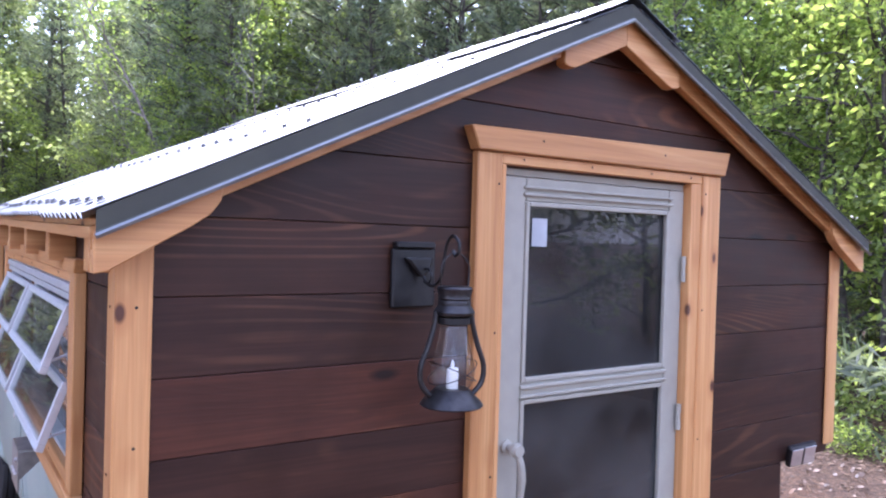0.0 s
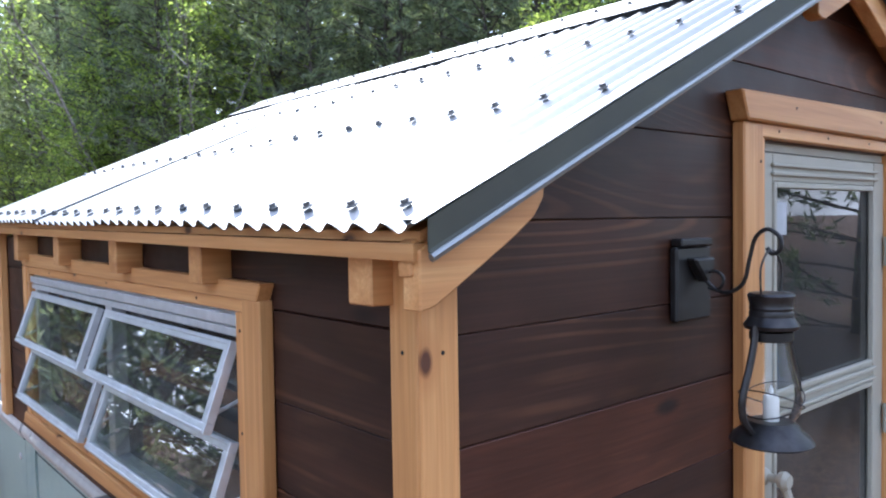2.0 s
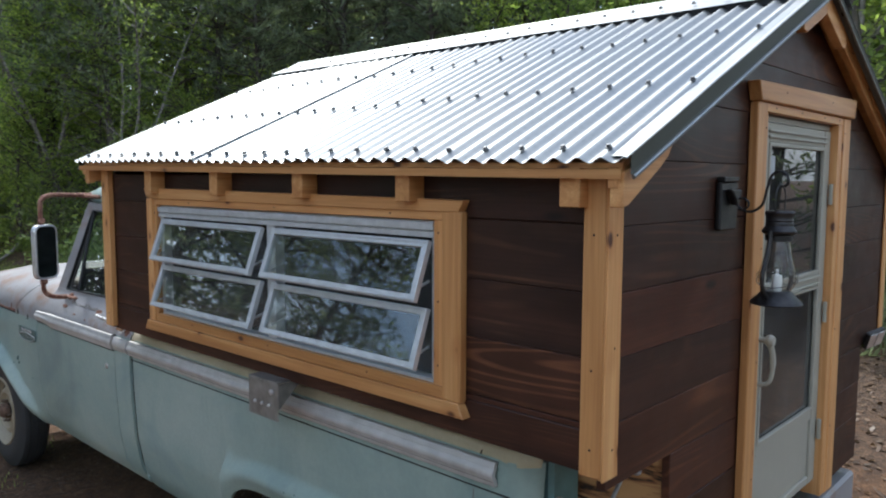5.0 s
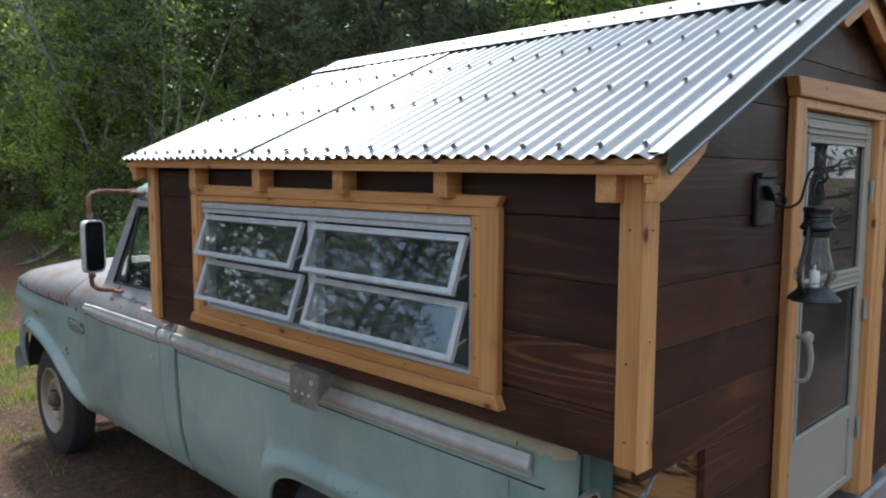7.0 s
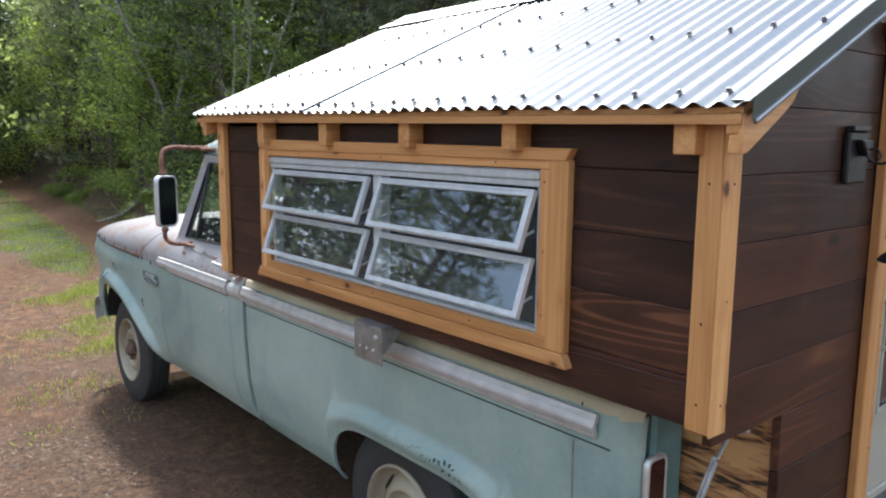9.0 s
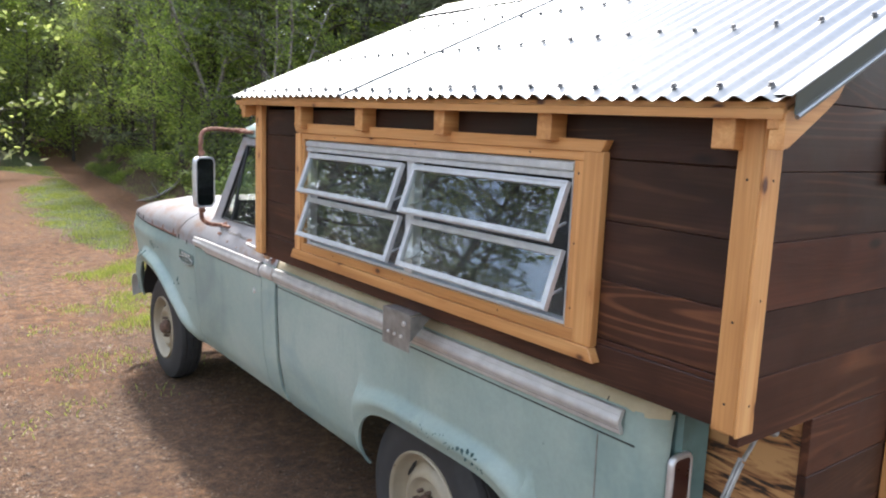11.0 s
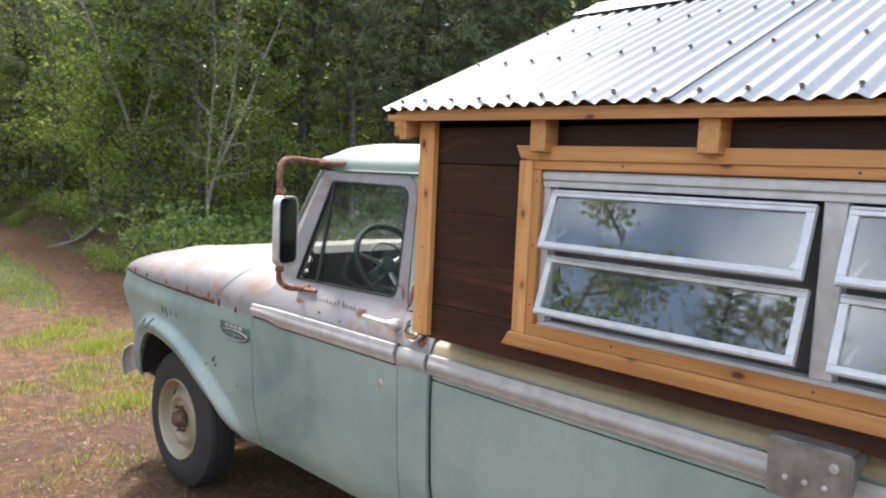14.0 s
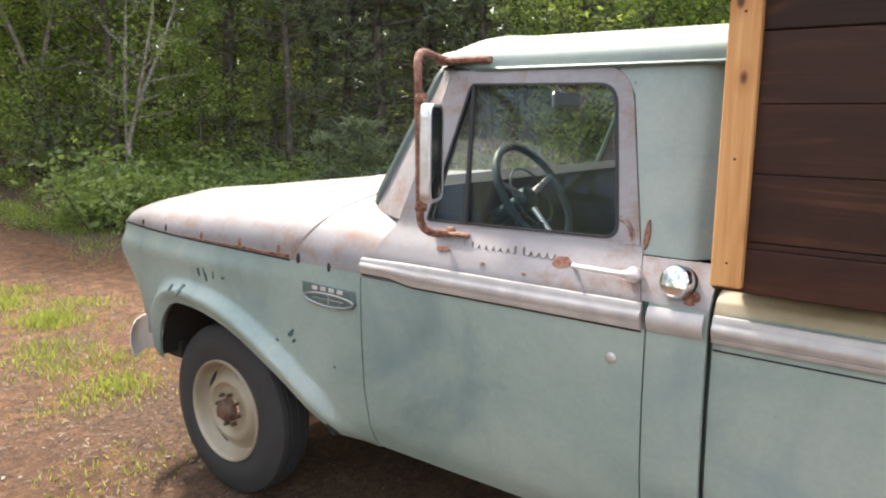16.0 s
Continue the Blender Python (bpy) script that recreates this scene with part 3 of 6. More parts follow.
# outer boards
BACK_JOINTS = [0.74, 0.925, 1.073, 1.222, 1.371, 1.519, 1.667, 1.816, 1.964, 2.112, 2.26, 2.408, 2.56]
rng = random.Random(4)
for z0, z1 in zip(BACK_JOINTS, BACK_JOINTS[1:]):
    lo = z0 < 1.2
    spans = [(0.34 if lo else 0.02, 0.775), (1.655, 2.09 if lo else 2.375)] if z1 < 2.12 else [(0.02, 2.375)]
    if z0 < 2.11 < z1 + 0.01:
        spans = [(0.02, 0.775), (1.655, 2.375)]
    for x0, x1 in spans:
        lift = rng.uniform(-0.003, 0.003)
        poly = [(x0, z0 + 0.0015), (x1, z0 + 0.0015), (x1, z1 + lift * 0.15), (x0, z1 - lift * 0.15)]
        poly = clip(clip(poly, -PITCH, 1, EAVE_Z - PITCH * EAVE_X - 0.035), PITCH, 1, EAVE_Z + PITCH * (2 * RIDGE_X - EAVE_X) - 0.035)
        if len(poly) > 2:
            bm = prism(bmesh.new(), poly, 0.022 + abs(lift), 0.047, 1, 0.0012)
            part("board", bm, M_STAIN_X, wall_back)
SIDE_JOINTS = [1.252, 1.368, 1.518, 1.668, 1.820, 1.935]
for z0, z1 in zip(SIDE_JOINTS, SIDE_JOINTS[1:]):
    spans = [(0.02, 0.45), (2.12, 2.562)] if 1.36 < z0 and z1 < 1.85 else [(0.02, 2.562)]
    if z0 < 1.3:
        spans = [(0.02, 2.562)]
    if z0 > 1.8:
        spans = [(0.02, 2.562)]
    for y0, y1 in spans:
        bm = bmesh.new()
        if z0 < 1.3 or z0 > 1.8:
            a, b = (z0 + 0.003, min(z1, 1.35)) if z0 < 1.3 else (1.822, z1)
            prism(bm, [(y0, a), (y1, a), (y1, z1 - 0.001 if z0 > 1.8 else 1.352), (0.45, 1.352 if z0 < 1.3 else z1), (y0, z1 - 0.001)], 0.020, 0.045, 0, 0.0025) if z0 > 1.8 else box(bm, 0.020, 0.045, y0, y1, z0, 1.352, 0.0025)
            if z0 < 1.3:
                part("board", bm, M_STAIN_Y, wall_left)
                for c0, c1 in ((0.02, 0.45), (2.12, 2.562)):
                    part("board", box(bmesh.new(), 0.021, 0.045, c0, c1, 1.3535, z1 - 0.001, 0.001), M_STAIN_Y, wall_left)
                continue
        else:
            box(bm, 0.020 + rng.uniform(0, 0.002), 0.045, y0, y1, z0 + 0.0015, z1, 0.0012)
        part("board", bm, M_STAIN_Y, wall_left)
    part("board", box(bmesh.new(), WIDE - 0.045, WIDE - 0.02, 0.02, 2.562, z0 + 0.0015, z1, 0.0012), M_STAIN_Y, wall_right)


def cedar(name, bm, axis, label=""):
    return part(name, bm, (M_CEDAR_X, M_CEDAR_Y, M_CEDAR_Z)[axis], camper, label)


# corner boards
for sx in (0, 1):
    def X(x):
        return WIDE - x if sx else x
    cedar("corner_board", box(bmesh.new(), X(-0.006), X(0.0195), 0.0222, 0.078, 1.256, 1.935, 0.0025), 2)
    cedar("corner_board", box(bmesh.new(), X(-0.006), X(0.058), 0.0145, 0.0218, 1.252, 1.935, 0.0025), 2)
    cedar("corner_board", box(bmesh.new(), X(-0.006), X(0.0195), 2.492, 2.560, 1.264, 1.952, 0.003), 2)

# rafter tails and nailing strip
RAFTERS = [0.094, 0.615, 1.075, 1.56, 2.05, 2.62]
for y in RAFTERS:
    for sx in (0, 1):
        low = 1.906 if y > 2.5 else 1.860
        pts = [(-0.04, low), (0.02, low - 0.002), (0.02, roof_z(0.02, y) - 0.02), (-0.04, roof_z(-0.04, y) - 0.02)]
        if sx:
            pts = [(WIDE - a, b) for a, b in pts]
        cedar("rafter_tail", prism(bmesh.new(), pts, y - 0.026, y + 0.026, 1, 0.002), 0)
for sx in (0, 1):
    a, b = (EAVE_X + 0.012, EAVE_X + 0.032) if not sx else (WIDE - EAVE_X - 0.032, WIDE - EAVE_X - 0.012)
    bm = bmesh.new()
    shell(bm, lambda u, v: (lerp(a, b, v), lerp(-0.04, 2.66, u), EAVE_Z - 0.034 + RISE * lerp(-0.04, 2.66, u)), 1, 1, (0, 0, 0.020))
    cedar("nailing_strip", bm, 1)

# rake boards with corbels at the eave and the peak
for y0, y1 in ((-0.044, -0.0075), (2.575, 2.63)):
    for sx in (0, 1):
        def R(x, dz):
            z = EAVE_Z + PITCH * (x - EAVE_X) + dz + rise(x, y0)
            return ((2 * RIDGE_X - x) if sx else x, z)
        cedar("rake_board", prism(bmesh.new(), [R(-0.055, -0.060), R(RIDGE_X, -0.060), R(RIDGE_X, -0.02), R(-0.055, -0.02)], y0 + 0.012, y1, 1, 0.002), 0)
        foot = [R(-0.052, -0.03), R(-0.052, -0.100), R(-0.03, -0.106), R(0.105, -0.090), R(0.140, -0.082), R(0.158, -0.066), R(0.162, -0.03)]
        cedar("corbel", prism(bmesh.new(), foot, y0, y0 + 0.032, 1, 0.002), 0)
        top = [R(0.985, -0.03), R(0.985, -0.076), R(1.0, -0.088), R(1.02, -0.098), R(RIDGE_X, -0.098), R(RIDGE_X, -0.03)]
        cedar("corbel", prism(bmesh.new(), top, y0, y0 + 0.032, 1, 0.002), 0)

# soffit sheathing under the metal
for sx in (0, 1):
    bm = bmesh.new()
    shell(bm, lambda u, v: ((2 * RIDGE_X - lerp(-0.045, RIDGE_X, u)) if sx else lerp(-0.045, RIDGE_X, u), lerp(-0.036, 2.63, v), EAVE_Z + PITCH * (lerp(-0.045, RIDGE_X, u) - EAVE_X) - 0.024 + rise(lerp(-0.045, RIDGE_X, u), lerp(-0.036, 2.63, v))), 1, 1, (0, 0, 0.012))
    cedar("roof_sheathing", bm, 1)

# corrugated sheets
WAVE = 0.057
SHEETS = [-0.062, 0.478, 1.07, 1.645, 2.21, Y_FRONT]
NRM = Vector((-PITCH, 0, 1)).normalized()
screw = bmesh.new()
lathe(screw, [(0.0085, 0), (0.0078, 0.0025), (0.007, 0.003)], Matrix.Identity(4), 8)
lathe(screw, [(0.0055, 0.0035), (0.0055, 0.008)], Matrix.Identity(4), 6)
screw_me = bpy.data.meshes.new("roof_screw")
screw.to_mesh(screw_me)
screw.free()
screw_me.materials.append(M_SCREW)
rng = random.Random(8)
for sx in (0, 1):
    sgn = -1 if sx else 1
    for k in range(5):
        y0, y1 = SHEETS[k], SHEETS[k + 1] + (0.03 if k < 4 else 0)
        cols = int((y1 - y0) / WAVE * 10)
        lift = 0.0045 if k % 2 else 0.0

        def S(u, v):
            y, x = lerp(y0, y1, u), lerp(EAVE_X, RIDGE_X - 0.02, v)
            w = abs(((y / WAVE) % 1.0) * 2 - 1)
            wave = (0.5 - 0.5 * math.cos(math.pi * w)) * 0.6 + w * 0.4
            h = (wave - 0.5) * 0.0140 + lift + 0.0016 * noise.noise((y * 3, x * 4, 2))
            x2 = x - PITCH * h * 0.9 + 0.0012 * noise.noise((y * 9, 0, k))
            y += 0.05 * u * v if k == 4 else 0
            return ((2 * RIDGE_X - x2) if sx else x2, y, EAVE_Z + 0.004 + PITCH * (x - EAVE_X) + h * 0.9 + rise(x, y))
        sheet = part("roof_sheet", shell(bmesh.new(), S, cols, 6, (0, 0, -0.0012)), M_ROOF, camper, "corrugated galvanised sheet", True, 60)
        if sx:
            continue
        for x in (EAVE_X + 0.042, 0.347, 0.745, 1.075):
            y = math.ceil((y0 + 0.01) / (2 * WAVE)) * 2 * WAVE
            while y < SHEETS[k + 1] - 0.01:
                s = S((y - y0) / (y1 - y0), (x - EAVE_X) / (RIDGE_X - 0.02 - EAVE_X))
                m = Matrix.Translation((s[0] + rng.uniform(-0.004, 0.004), s[1] + rng.uniform(-0.003, 0.003), s[2] + 0.001)) @ NRM.to_track_quat('Z', 'Y').to_matrix().to_4x4()
                if x > 1.05:
                    m = Matrix.Translation(NRM * 0.016) @ m
                put("screw", screw_me, None, sheet, "", m)
                y += 2 * WAVE
# ridge cap, closure strip and rake trim
for sx in (0, 1):
    def mx(x):
        return (2 * RIDGE_X - x) if sx else x
    bm = shell(bmesh.new(), lambda u, v: (mx(lerp(1.022, RIDGE_X, v)), lerp(-0.070, 2.745, u), EAVE_Z + PITCH * (lerp(1.022, RIDGE_X, v) - EAVE_X) + 0.022 + 0.006 * smoothstep(0.75, 1, v) + rise(lerp(1.022, RIDGE_X, v), lerp(-0.070, 2.745, u)) + 0.0022 * noise.noise((u * 9, v * 2, 3))), 40, 6, (0, 0, -0.0014))
    part("ridge_cap", bm, M_ROOF, camper, "bent sheet-metal ridge cap", True, 60)
    bm = shell(bmesh.new(), lambda u, v: (mx(lerp(1.028, 1.045, v)), lerp(-0.06, 2.70, u), EAVE_Z + PITCH * (lerp(1.034, 1.05, v) - EAVE_X) - 0.002 + rise(1.035, lerp(-0.06, 2.70, u))), 2, 1, (0, 0, 0.021))
    part("closure_strip", bm, M_FOAM, camper, "black foam closure strip")
    for ya, yb, out in ((-0.060, -0.005, -1), (2.676, 2.60, 1)):
        prof = [(ya, 0.006), (ya, -0.006), (ya, -0.029), (ya + out * 0.005, -0.036), (ya + out * 0.004, -0.040)]
        bm = shell(bmesh.new(), lambda u, v: (mx(lerp(EAVE_X + 0.018, RIDGE_X, u)), prof[round(v * 4)][0], EAVE_Z + PITCH * (lerp(EAVE_X + 0.018, RIDGE_X, u) - EAVE_X) + prof[round(v * 4)][1] + rise(lerp(EAVE_X + 0.018, RIDGE_X, u), ya) + 0.0015 * noise.noise((u * 14, v, 5))), 24, 4, (0, -0.0016 * out, -0.0012))
        trim = part("rake_trim", bm, M_TRIMMETAL, camper, "metal rake trim, its dark reflection put into the colour")
        bm = shell(bmesh.new(), lambda u, v: (mx(lerp(EAVE_X + 0.018, RIDGE_X, u)), lerp(yb, ya - out * 0.001, v), EAVE_Z + PITCH * (lerp(EAVE_X + 0.018, RIDGE_X, u) - EAVE_X) + 0.0055 + rise(lerp(EAVE_X + 0.018, RIDGE_X, u), ya) + 0.0012 * noise.noise((u * 11, v, 7))), 24, 2, (0, 0, -0.0012))
        part("top_flange", bm, M_ROOF, trim, "bright flat flange", True)
        hem = [(mx(lerp(EAVE_X + 0.017, RIDGE_X, k / 24)), ya + out * 0.006, EAVE_Z + PITCH * (lerp(EAVE_X + 0.017, RIDGE_X, k / 24) - EAVE_X) - 0.037 + rise(lerp(EAVE_X + 0.017, RIDGE_X, k / 24), ya) + 0.001 * noise.noise((k * 0.6, 1, 5))) for k in range(25)]
        part("hem", tube(bmesh.new(), hem, 0.0052, 6), M_ROOF, trim, "bright hemmed edge", True)

# side window: trim, frame and four awning sashes
window = part("window", box(box(box(box(bmesh.new(), 0.012, 0.060, 0.535, 2.06, 1.768, 1.81, 0.002), 0.014, 0.060, 0.535, 2.06, 1.355, 1.385, 0.002), 0.014, 0.060, 0.535, 0.556, 1.386, 1.767, 0.002), 0.014, 0.060, 2.036, 2.06, 1.386, 1.767, 0.002), M_ALU, camper, "aluminium awning window with four sashes cranked open")
part("mullion", box(bmesh.new(), 0.013, 0.055, 1.27, 1.318, 1.386, 1.767, 0.002), M_ALU, window)
part("header_lip", box(box(bmesh.new(), 0.0, 0.0115, 0.54, 2.055, 1.785, 1.806, 0.002), 0.004, 0.0115, 0.54, 2.055, 1.766, 1.781, 0.001), M_ALU, window)
cedar("window_head", prism(bmesh.new(), [(0.444, 1.836), (2.128, 1.838), (2.15, 1.879), (0.427, 1.867)], -0.008, 0.0195, 0, 0.002), 1)
cedar("window_apron", prism(bmesh.new(), [(0.420, 1.306), (2.168, 1.302), (2.142, 1.3435), (0.440, 1.3435)], -0.012, 0.0195, 0, 0.002), 1)
cedar("window_casing", box(bmesh.new(), -0.006, 0.0195, 0.436, 0.5005, 1.344, 1.8375, 0.002), 2)
cedar("window_casing", box(bmesh.new(), -0.006, 0.0195, 2.088, 2.136, 1.344, 1.8375, 0.002), 2)
cedar("window_stop", box(bmesh.new(), -0.002, 0.044, 0.501, 0.5345, 1.3765, 1.8125, 0.002), 2)
cedar("window_stop", box(bmesh.new(), -0.002, 0.044, 2.0605, 2.0875, 1.3765, 1.8125, 0.002), 2)
cedar("window_stop", box(bmesh.new(), -0.002, 0.044, 0.501, 2.0875, 1.8130, 1.8375, 0.002), 1)
cedar("window_stop", box(bmesh.new(), -0.002, 0.044, 0.501, 2.0875, 1.344, 1.3760, 0.002), 1)
for y0, y1 in ((0.552, 1.262), (1.326, 2.016)):
    for (xt, zt), (xb, zb) in (((0.004, 1.757), (-0.053, 1.600)), ((-0.001, 1.577), (-0.056, 1.420))):
        d = Vector((xb - xt, 0, zb - zt))
        h = d.length
        ang = math.degrees(math.atan2(-(xb - xt), -(zb - zt)))
        m = Matrix.Translation((xt, 0, zt)) @ pose(0, 0, 0, 0, ang, 0)
        w = 0.019
        bm = bmesh.new()
        for b in ((-0.008, 0.010, y0, y1, -w, 0), (-0.008, 0.010, y0, y1, -h, -h + w), (-0.008, 0.010, y0, y0 + w, -h + w, -w), (-0.008, 0.010, y1 - w, y1, -h + w, -w),
                  (-0.011, -0.0085, y0 + 0.004, y1 - 0.004, -0.008, -0.003), (-0.011, -0.0085, y0 + 0.004, y1 - 0.004, -h + 0.003, -h + 0.008)):
            box(bm, *b, 0.0012, m)
        part("sash", bm, M_ALU, window, "", False)
        g = part("glass_pane", box(bmesh.new(), -0.001, 0.002, y0 + w, y1 - w, -h + w, -w, 0, m), M_PANE, window)
        g.visible_shadow = False
        for ya in (y0 + 0.03, y1 - 0.03):
            part("crank_arm", tube(bmesh.new(), [m @ Vector((0.012, ya, -h + 0.03)), (0.03, ya, zb + 0.045)], 0.004, 6), M_ALU, window)

sc_ = part("insect_screen", box(bmesh.new(), 0.048, 0.050, 0.556, 2.036, 1.386, 1.767), M_MESH, window, "grey insect screen inside the sashes")
sc_.visible_shadow = False


# door
def ybox(bm, y0, y1, x0, x1, z0, z1, bev=0.0):
    return box(bm, x0, x1, y0, y1, z0, z1, bev)


door = board_wall("door", "beige storm door with two dark panes, shut")
for x0, x1 in ((0.852, 0.935), (1.475, 1.540)):
    part("stile", ybox(bmesh.new(), 0.025, 0.06, x0, x1, 0.80, 2.095, 0.003), M_GREY, door)
for z0, z1 in ((2.035, 2.095), (1.545, 1.588), (1.045, 1.085), (0.80, 0.83)):
    part("rail", ybox(bmesh.new(), 0.026, 0.06, 0.9355, 1.4745, z0, z1, 0.003), M_GREY, door)
part("kick_panel", ybox(bmesh.new(), 0.034, 0.05, 0.9355, 1.4745, 0.8305, 1.0445, 0.002), M_GREY, door)
for z0, z1 in ((1.588, 2.035), (1.085, 1.545)):
    for b in ((0.935, 0.947, z0, z1), (1.463, 1.475, z0, z1), (0.947, 1.463, z1 - 0.012, z1), (0.947, 1.463, z0, z0 + 0.012)):
        part("glazing_bead", ybox(bmesh.new(), 0.021, 0.034, *b, 0.002), M_GREY, door)
    g = part("glass_pane", ybox(bmesh.new(), 0.036, 0.040, 0.945, 1.465, z0 + 0.01, z1 - 0.01), M_SCREEN, door, "dim glass with insect screen")
    g.visible_shadow = False
for z0, z1 in ((1.572, 1.582), (1.549, 1.557)):
    part("rail_moulding", ybox(bmesh.new(), 0.017, 0.0255, 0.93, 1.48, z0, z1, 0.002), M_GREY, door)
for z0, z1 in ((2.048, 2.056), (2.066, 2.073)):
    part("top_moulding", ybox(bmesh.new(), 0.017, 0.0255, 0.925, 1.485, z0, z1, 0.002), M_GREY, door)
part("paper_note", ybox(bmesh.new(), 0.0335, 0.0352, 0.965, 1.015, 1.925, 1.995), M_PAPER, door, "small white paper stuck inside the glass")
for z in (1.87, 1.44, 1.0):
    part("hinge", lathe(bmesh.new(), [(0.0075, -0.037), (0.0075, -0.012), (0.0065, -0.0115), (0.0065, 0.0115), (0.0075, 0.012), (0.0075, 0.037)], Matrix.Translation((1.532, 0.014, z)), 10), M_GREY, door)
knob = bmesh.new()
lathe(knob, [(0.017, 0), (0.017, 0.008), (0.009, 0.012), (0.009, 0.03), (0.016, 0.034), (0.019, 0.045), (0.014, 0.055)], Matrix.Translation((0.893, 0.025, 1.437)) @ pose(0, 0, 0, 90, 0, 0), 14)
tube(knob, smooth_path([(0.893, -0.012, 1.432), (0.903, -0.022, 1.405), (0.908, -0.024, 1.35), (0.904, -0.014, 1.305), (0.899, 0.02, 1.295)], 4), [0.009] * 8 + [0.007] * 9, 8)
part("door_handle", knob, M_GREY, door, "worn pull handle with push button", True)
# door casing
cedar("door_casing", box(bmesh.new(), 0.763, 0.836, -0.004, 0.0215, 0.74, 2.144, 0.003), 2)
cedar("door_casing", box(bmesh.new(), 1.588, 1.672, -0.004, 0.0215, 0.74, 2.144, 0.003), 2)
cedar("door_jamb", box(bmesh.new(), 0.8365, 0.851, 0.0, 0.085, 0.74, 2.118, 0.002), 2)
cedar("door_jamb", box(bmesh.new(), 1.5415, 1.5875, 0.0, 0.085, 0.74, 2.118, 0.002), 2)
cedar("door_jamb", box(bmesh.new(), 0.8365, 1.5875, -0.001, 0.085, 2.1185, 2.1445, 0.002), 0)
part("door_header", box(bmesh.new(), 0.852, 1.541, 0.03, 0.08, 2.097, 2.118), M_GREY, camper)
cedar("door_head", prism(bmesh.new(), [(0.757, 2.145), (1.676, 2.147), (1.698, 2.216), (0.734, 2.199)], -0.016, 0.0215, 1, 0.003), 0)

# nail heads in the trim
nail_bm = lathe(bmesh.new(), [(0.0030, 0.0), (0.0028, 0.0008), (0.0014, 0.0010)], Matrix.Identity(4), 8)
nail_me = bpy.data.meshes.new("nail_head")
nail_bm.to_mesh(nail_me)
nail_bm.free()
nail_me.materials.append(M_DARK)
for x, z in ((0.825, 2.07), (0.825, 1.72), (0.825, 1.38), (0.825, 1.02), (1.60, 2.09), (1.60, 1.75), (1.60, 1.37), (1.60, 1.0), (0.90, 2.132), (1.13, 2.132), (1.36, 2.132), (1.53, 2.132), (0.95, 2.18), (1.40, 2.185), (0.03, 1.80), (0.03, 1.55), (0.03, 1.32)):
    put("nail_head", nail_me, None, camper, "", Matrix.Translation((x, -0.0165 if z > 2.15 else 0.0140 if x < 0.1 else -0.0045, z)) @ pose(0, 0, 0, 90, 0, 0))
for y, z in ((0.517, 1.78), (0.517, 1.60), (0.517, 1.43), (2.074, 1.78), (2.074, 1.60), (2.074, 1.43), (0.8, 1.362), (1.3, 1.362), (1.8, 1.362), (0.7, 1.826), (1.25, 1.826), (1.8, 1.826), (0.05, 1.80), (0.05, 1.50), (0.05, 1.32), (2.525, 1.86), (2.525, 1.55), (2.525, 1.32)):
    put("nail_head", nail_me, None, camper, "", Matrix.Translation((-0.0065 if y < 0.1 or y > 2.5 else -0.0025, y, z)) @ pose(0, 0, 0, 0, -90, 0))

# tie-down bracket on the overhang
bm = box(bmesh.new(), -0.034, -0.028, 1.205, 1.37, 1.128, 1.252, 0.001)
box(bm, -0.034, 0.019, 1.205, 1.37, 1.2525, 1.258, 0.001)
prism(bm, [(-0.033, 1.2515), (0.06, 1.2515), (-0.033, 1.165)], 1.199, 1.2045, 1)
bracket = part("tie_down_bracket", bm, M_STEEL, camper, "bare steel angle bracket with bolts")
for yb, zb, r in ((1.235, 1.222, 0.010), (1.33, 1.175, 0.006), (1.29, 1.175, 0.006), (1.25, 1.175, 0.006)):
    part("bolt", lathe(bmesh.new(), [(r, 0), (r, 0.004), (r * 0.6, 0.0045), (r * 0.6, 0.007)], Matrix.Translation((-0.034, yb, zb)) @ pose(0, 0, 0, 0, -90, 0), 10), M_CHROME, bracket)

# turnbuckle from the overhang down to the bed
tb = thing("turnbuckle", (0.10, 0.10, 0.95), "galvanised turnbuckle with hook, hanging under the camper corner", "hardware")
bm = bmesh.new()
tube(bm, [(0.17, 0.06, 1.215), (0.12, 0.065, 1.155)], 0.0055, 8)
part("threaded_rod", bm, M_STEEL, tb)
tube_b = bmesh.new()
tube(tube_b, [(0.118, 0.070, 1.16), (0.04, 0.075, 1.03), (0.0, 0.08, 0.95)], 0.006, 8)
tube(tube_b, [(0.108, 0.060, 1.155), (0.03, 0.065, 1.025), (-0.01, 0.07, 0.945)], 0.006, 8)
part("buckle_body", tube_b, M_STEEL, tb)
part("hook", tube(bmesh.new(), smooth_path([(0.17, 0.06, 1.215), (0.20, 0.055, 1.225), (0.235, 0.055, 1.215), (0.225, 0.05, 1.20), (0.20, 0.05, 1.208)], 5), 0.005, 8), M_STEEL, tb)
part("eye_ring", tube(bmesh.new(), [(0.165 + 0.022 * math.cos(a), 0.055, 1.232 + 0.022 * math.sin(a)) for a in [i * math.pi / 8 for i in range(16)]], 0.0045, 6, True), M_STEEL, tb)

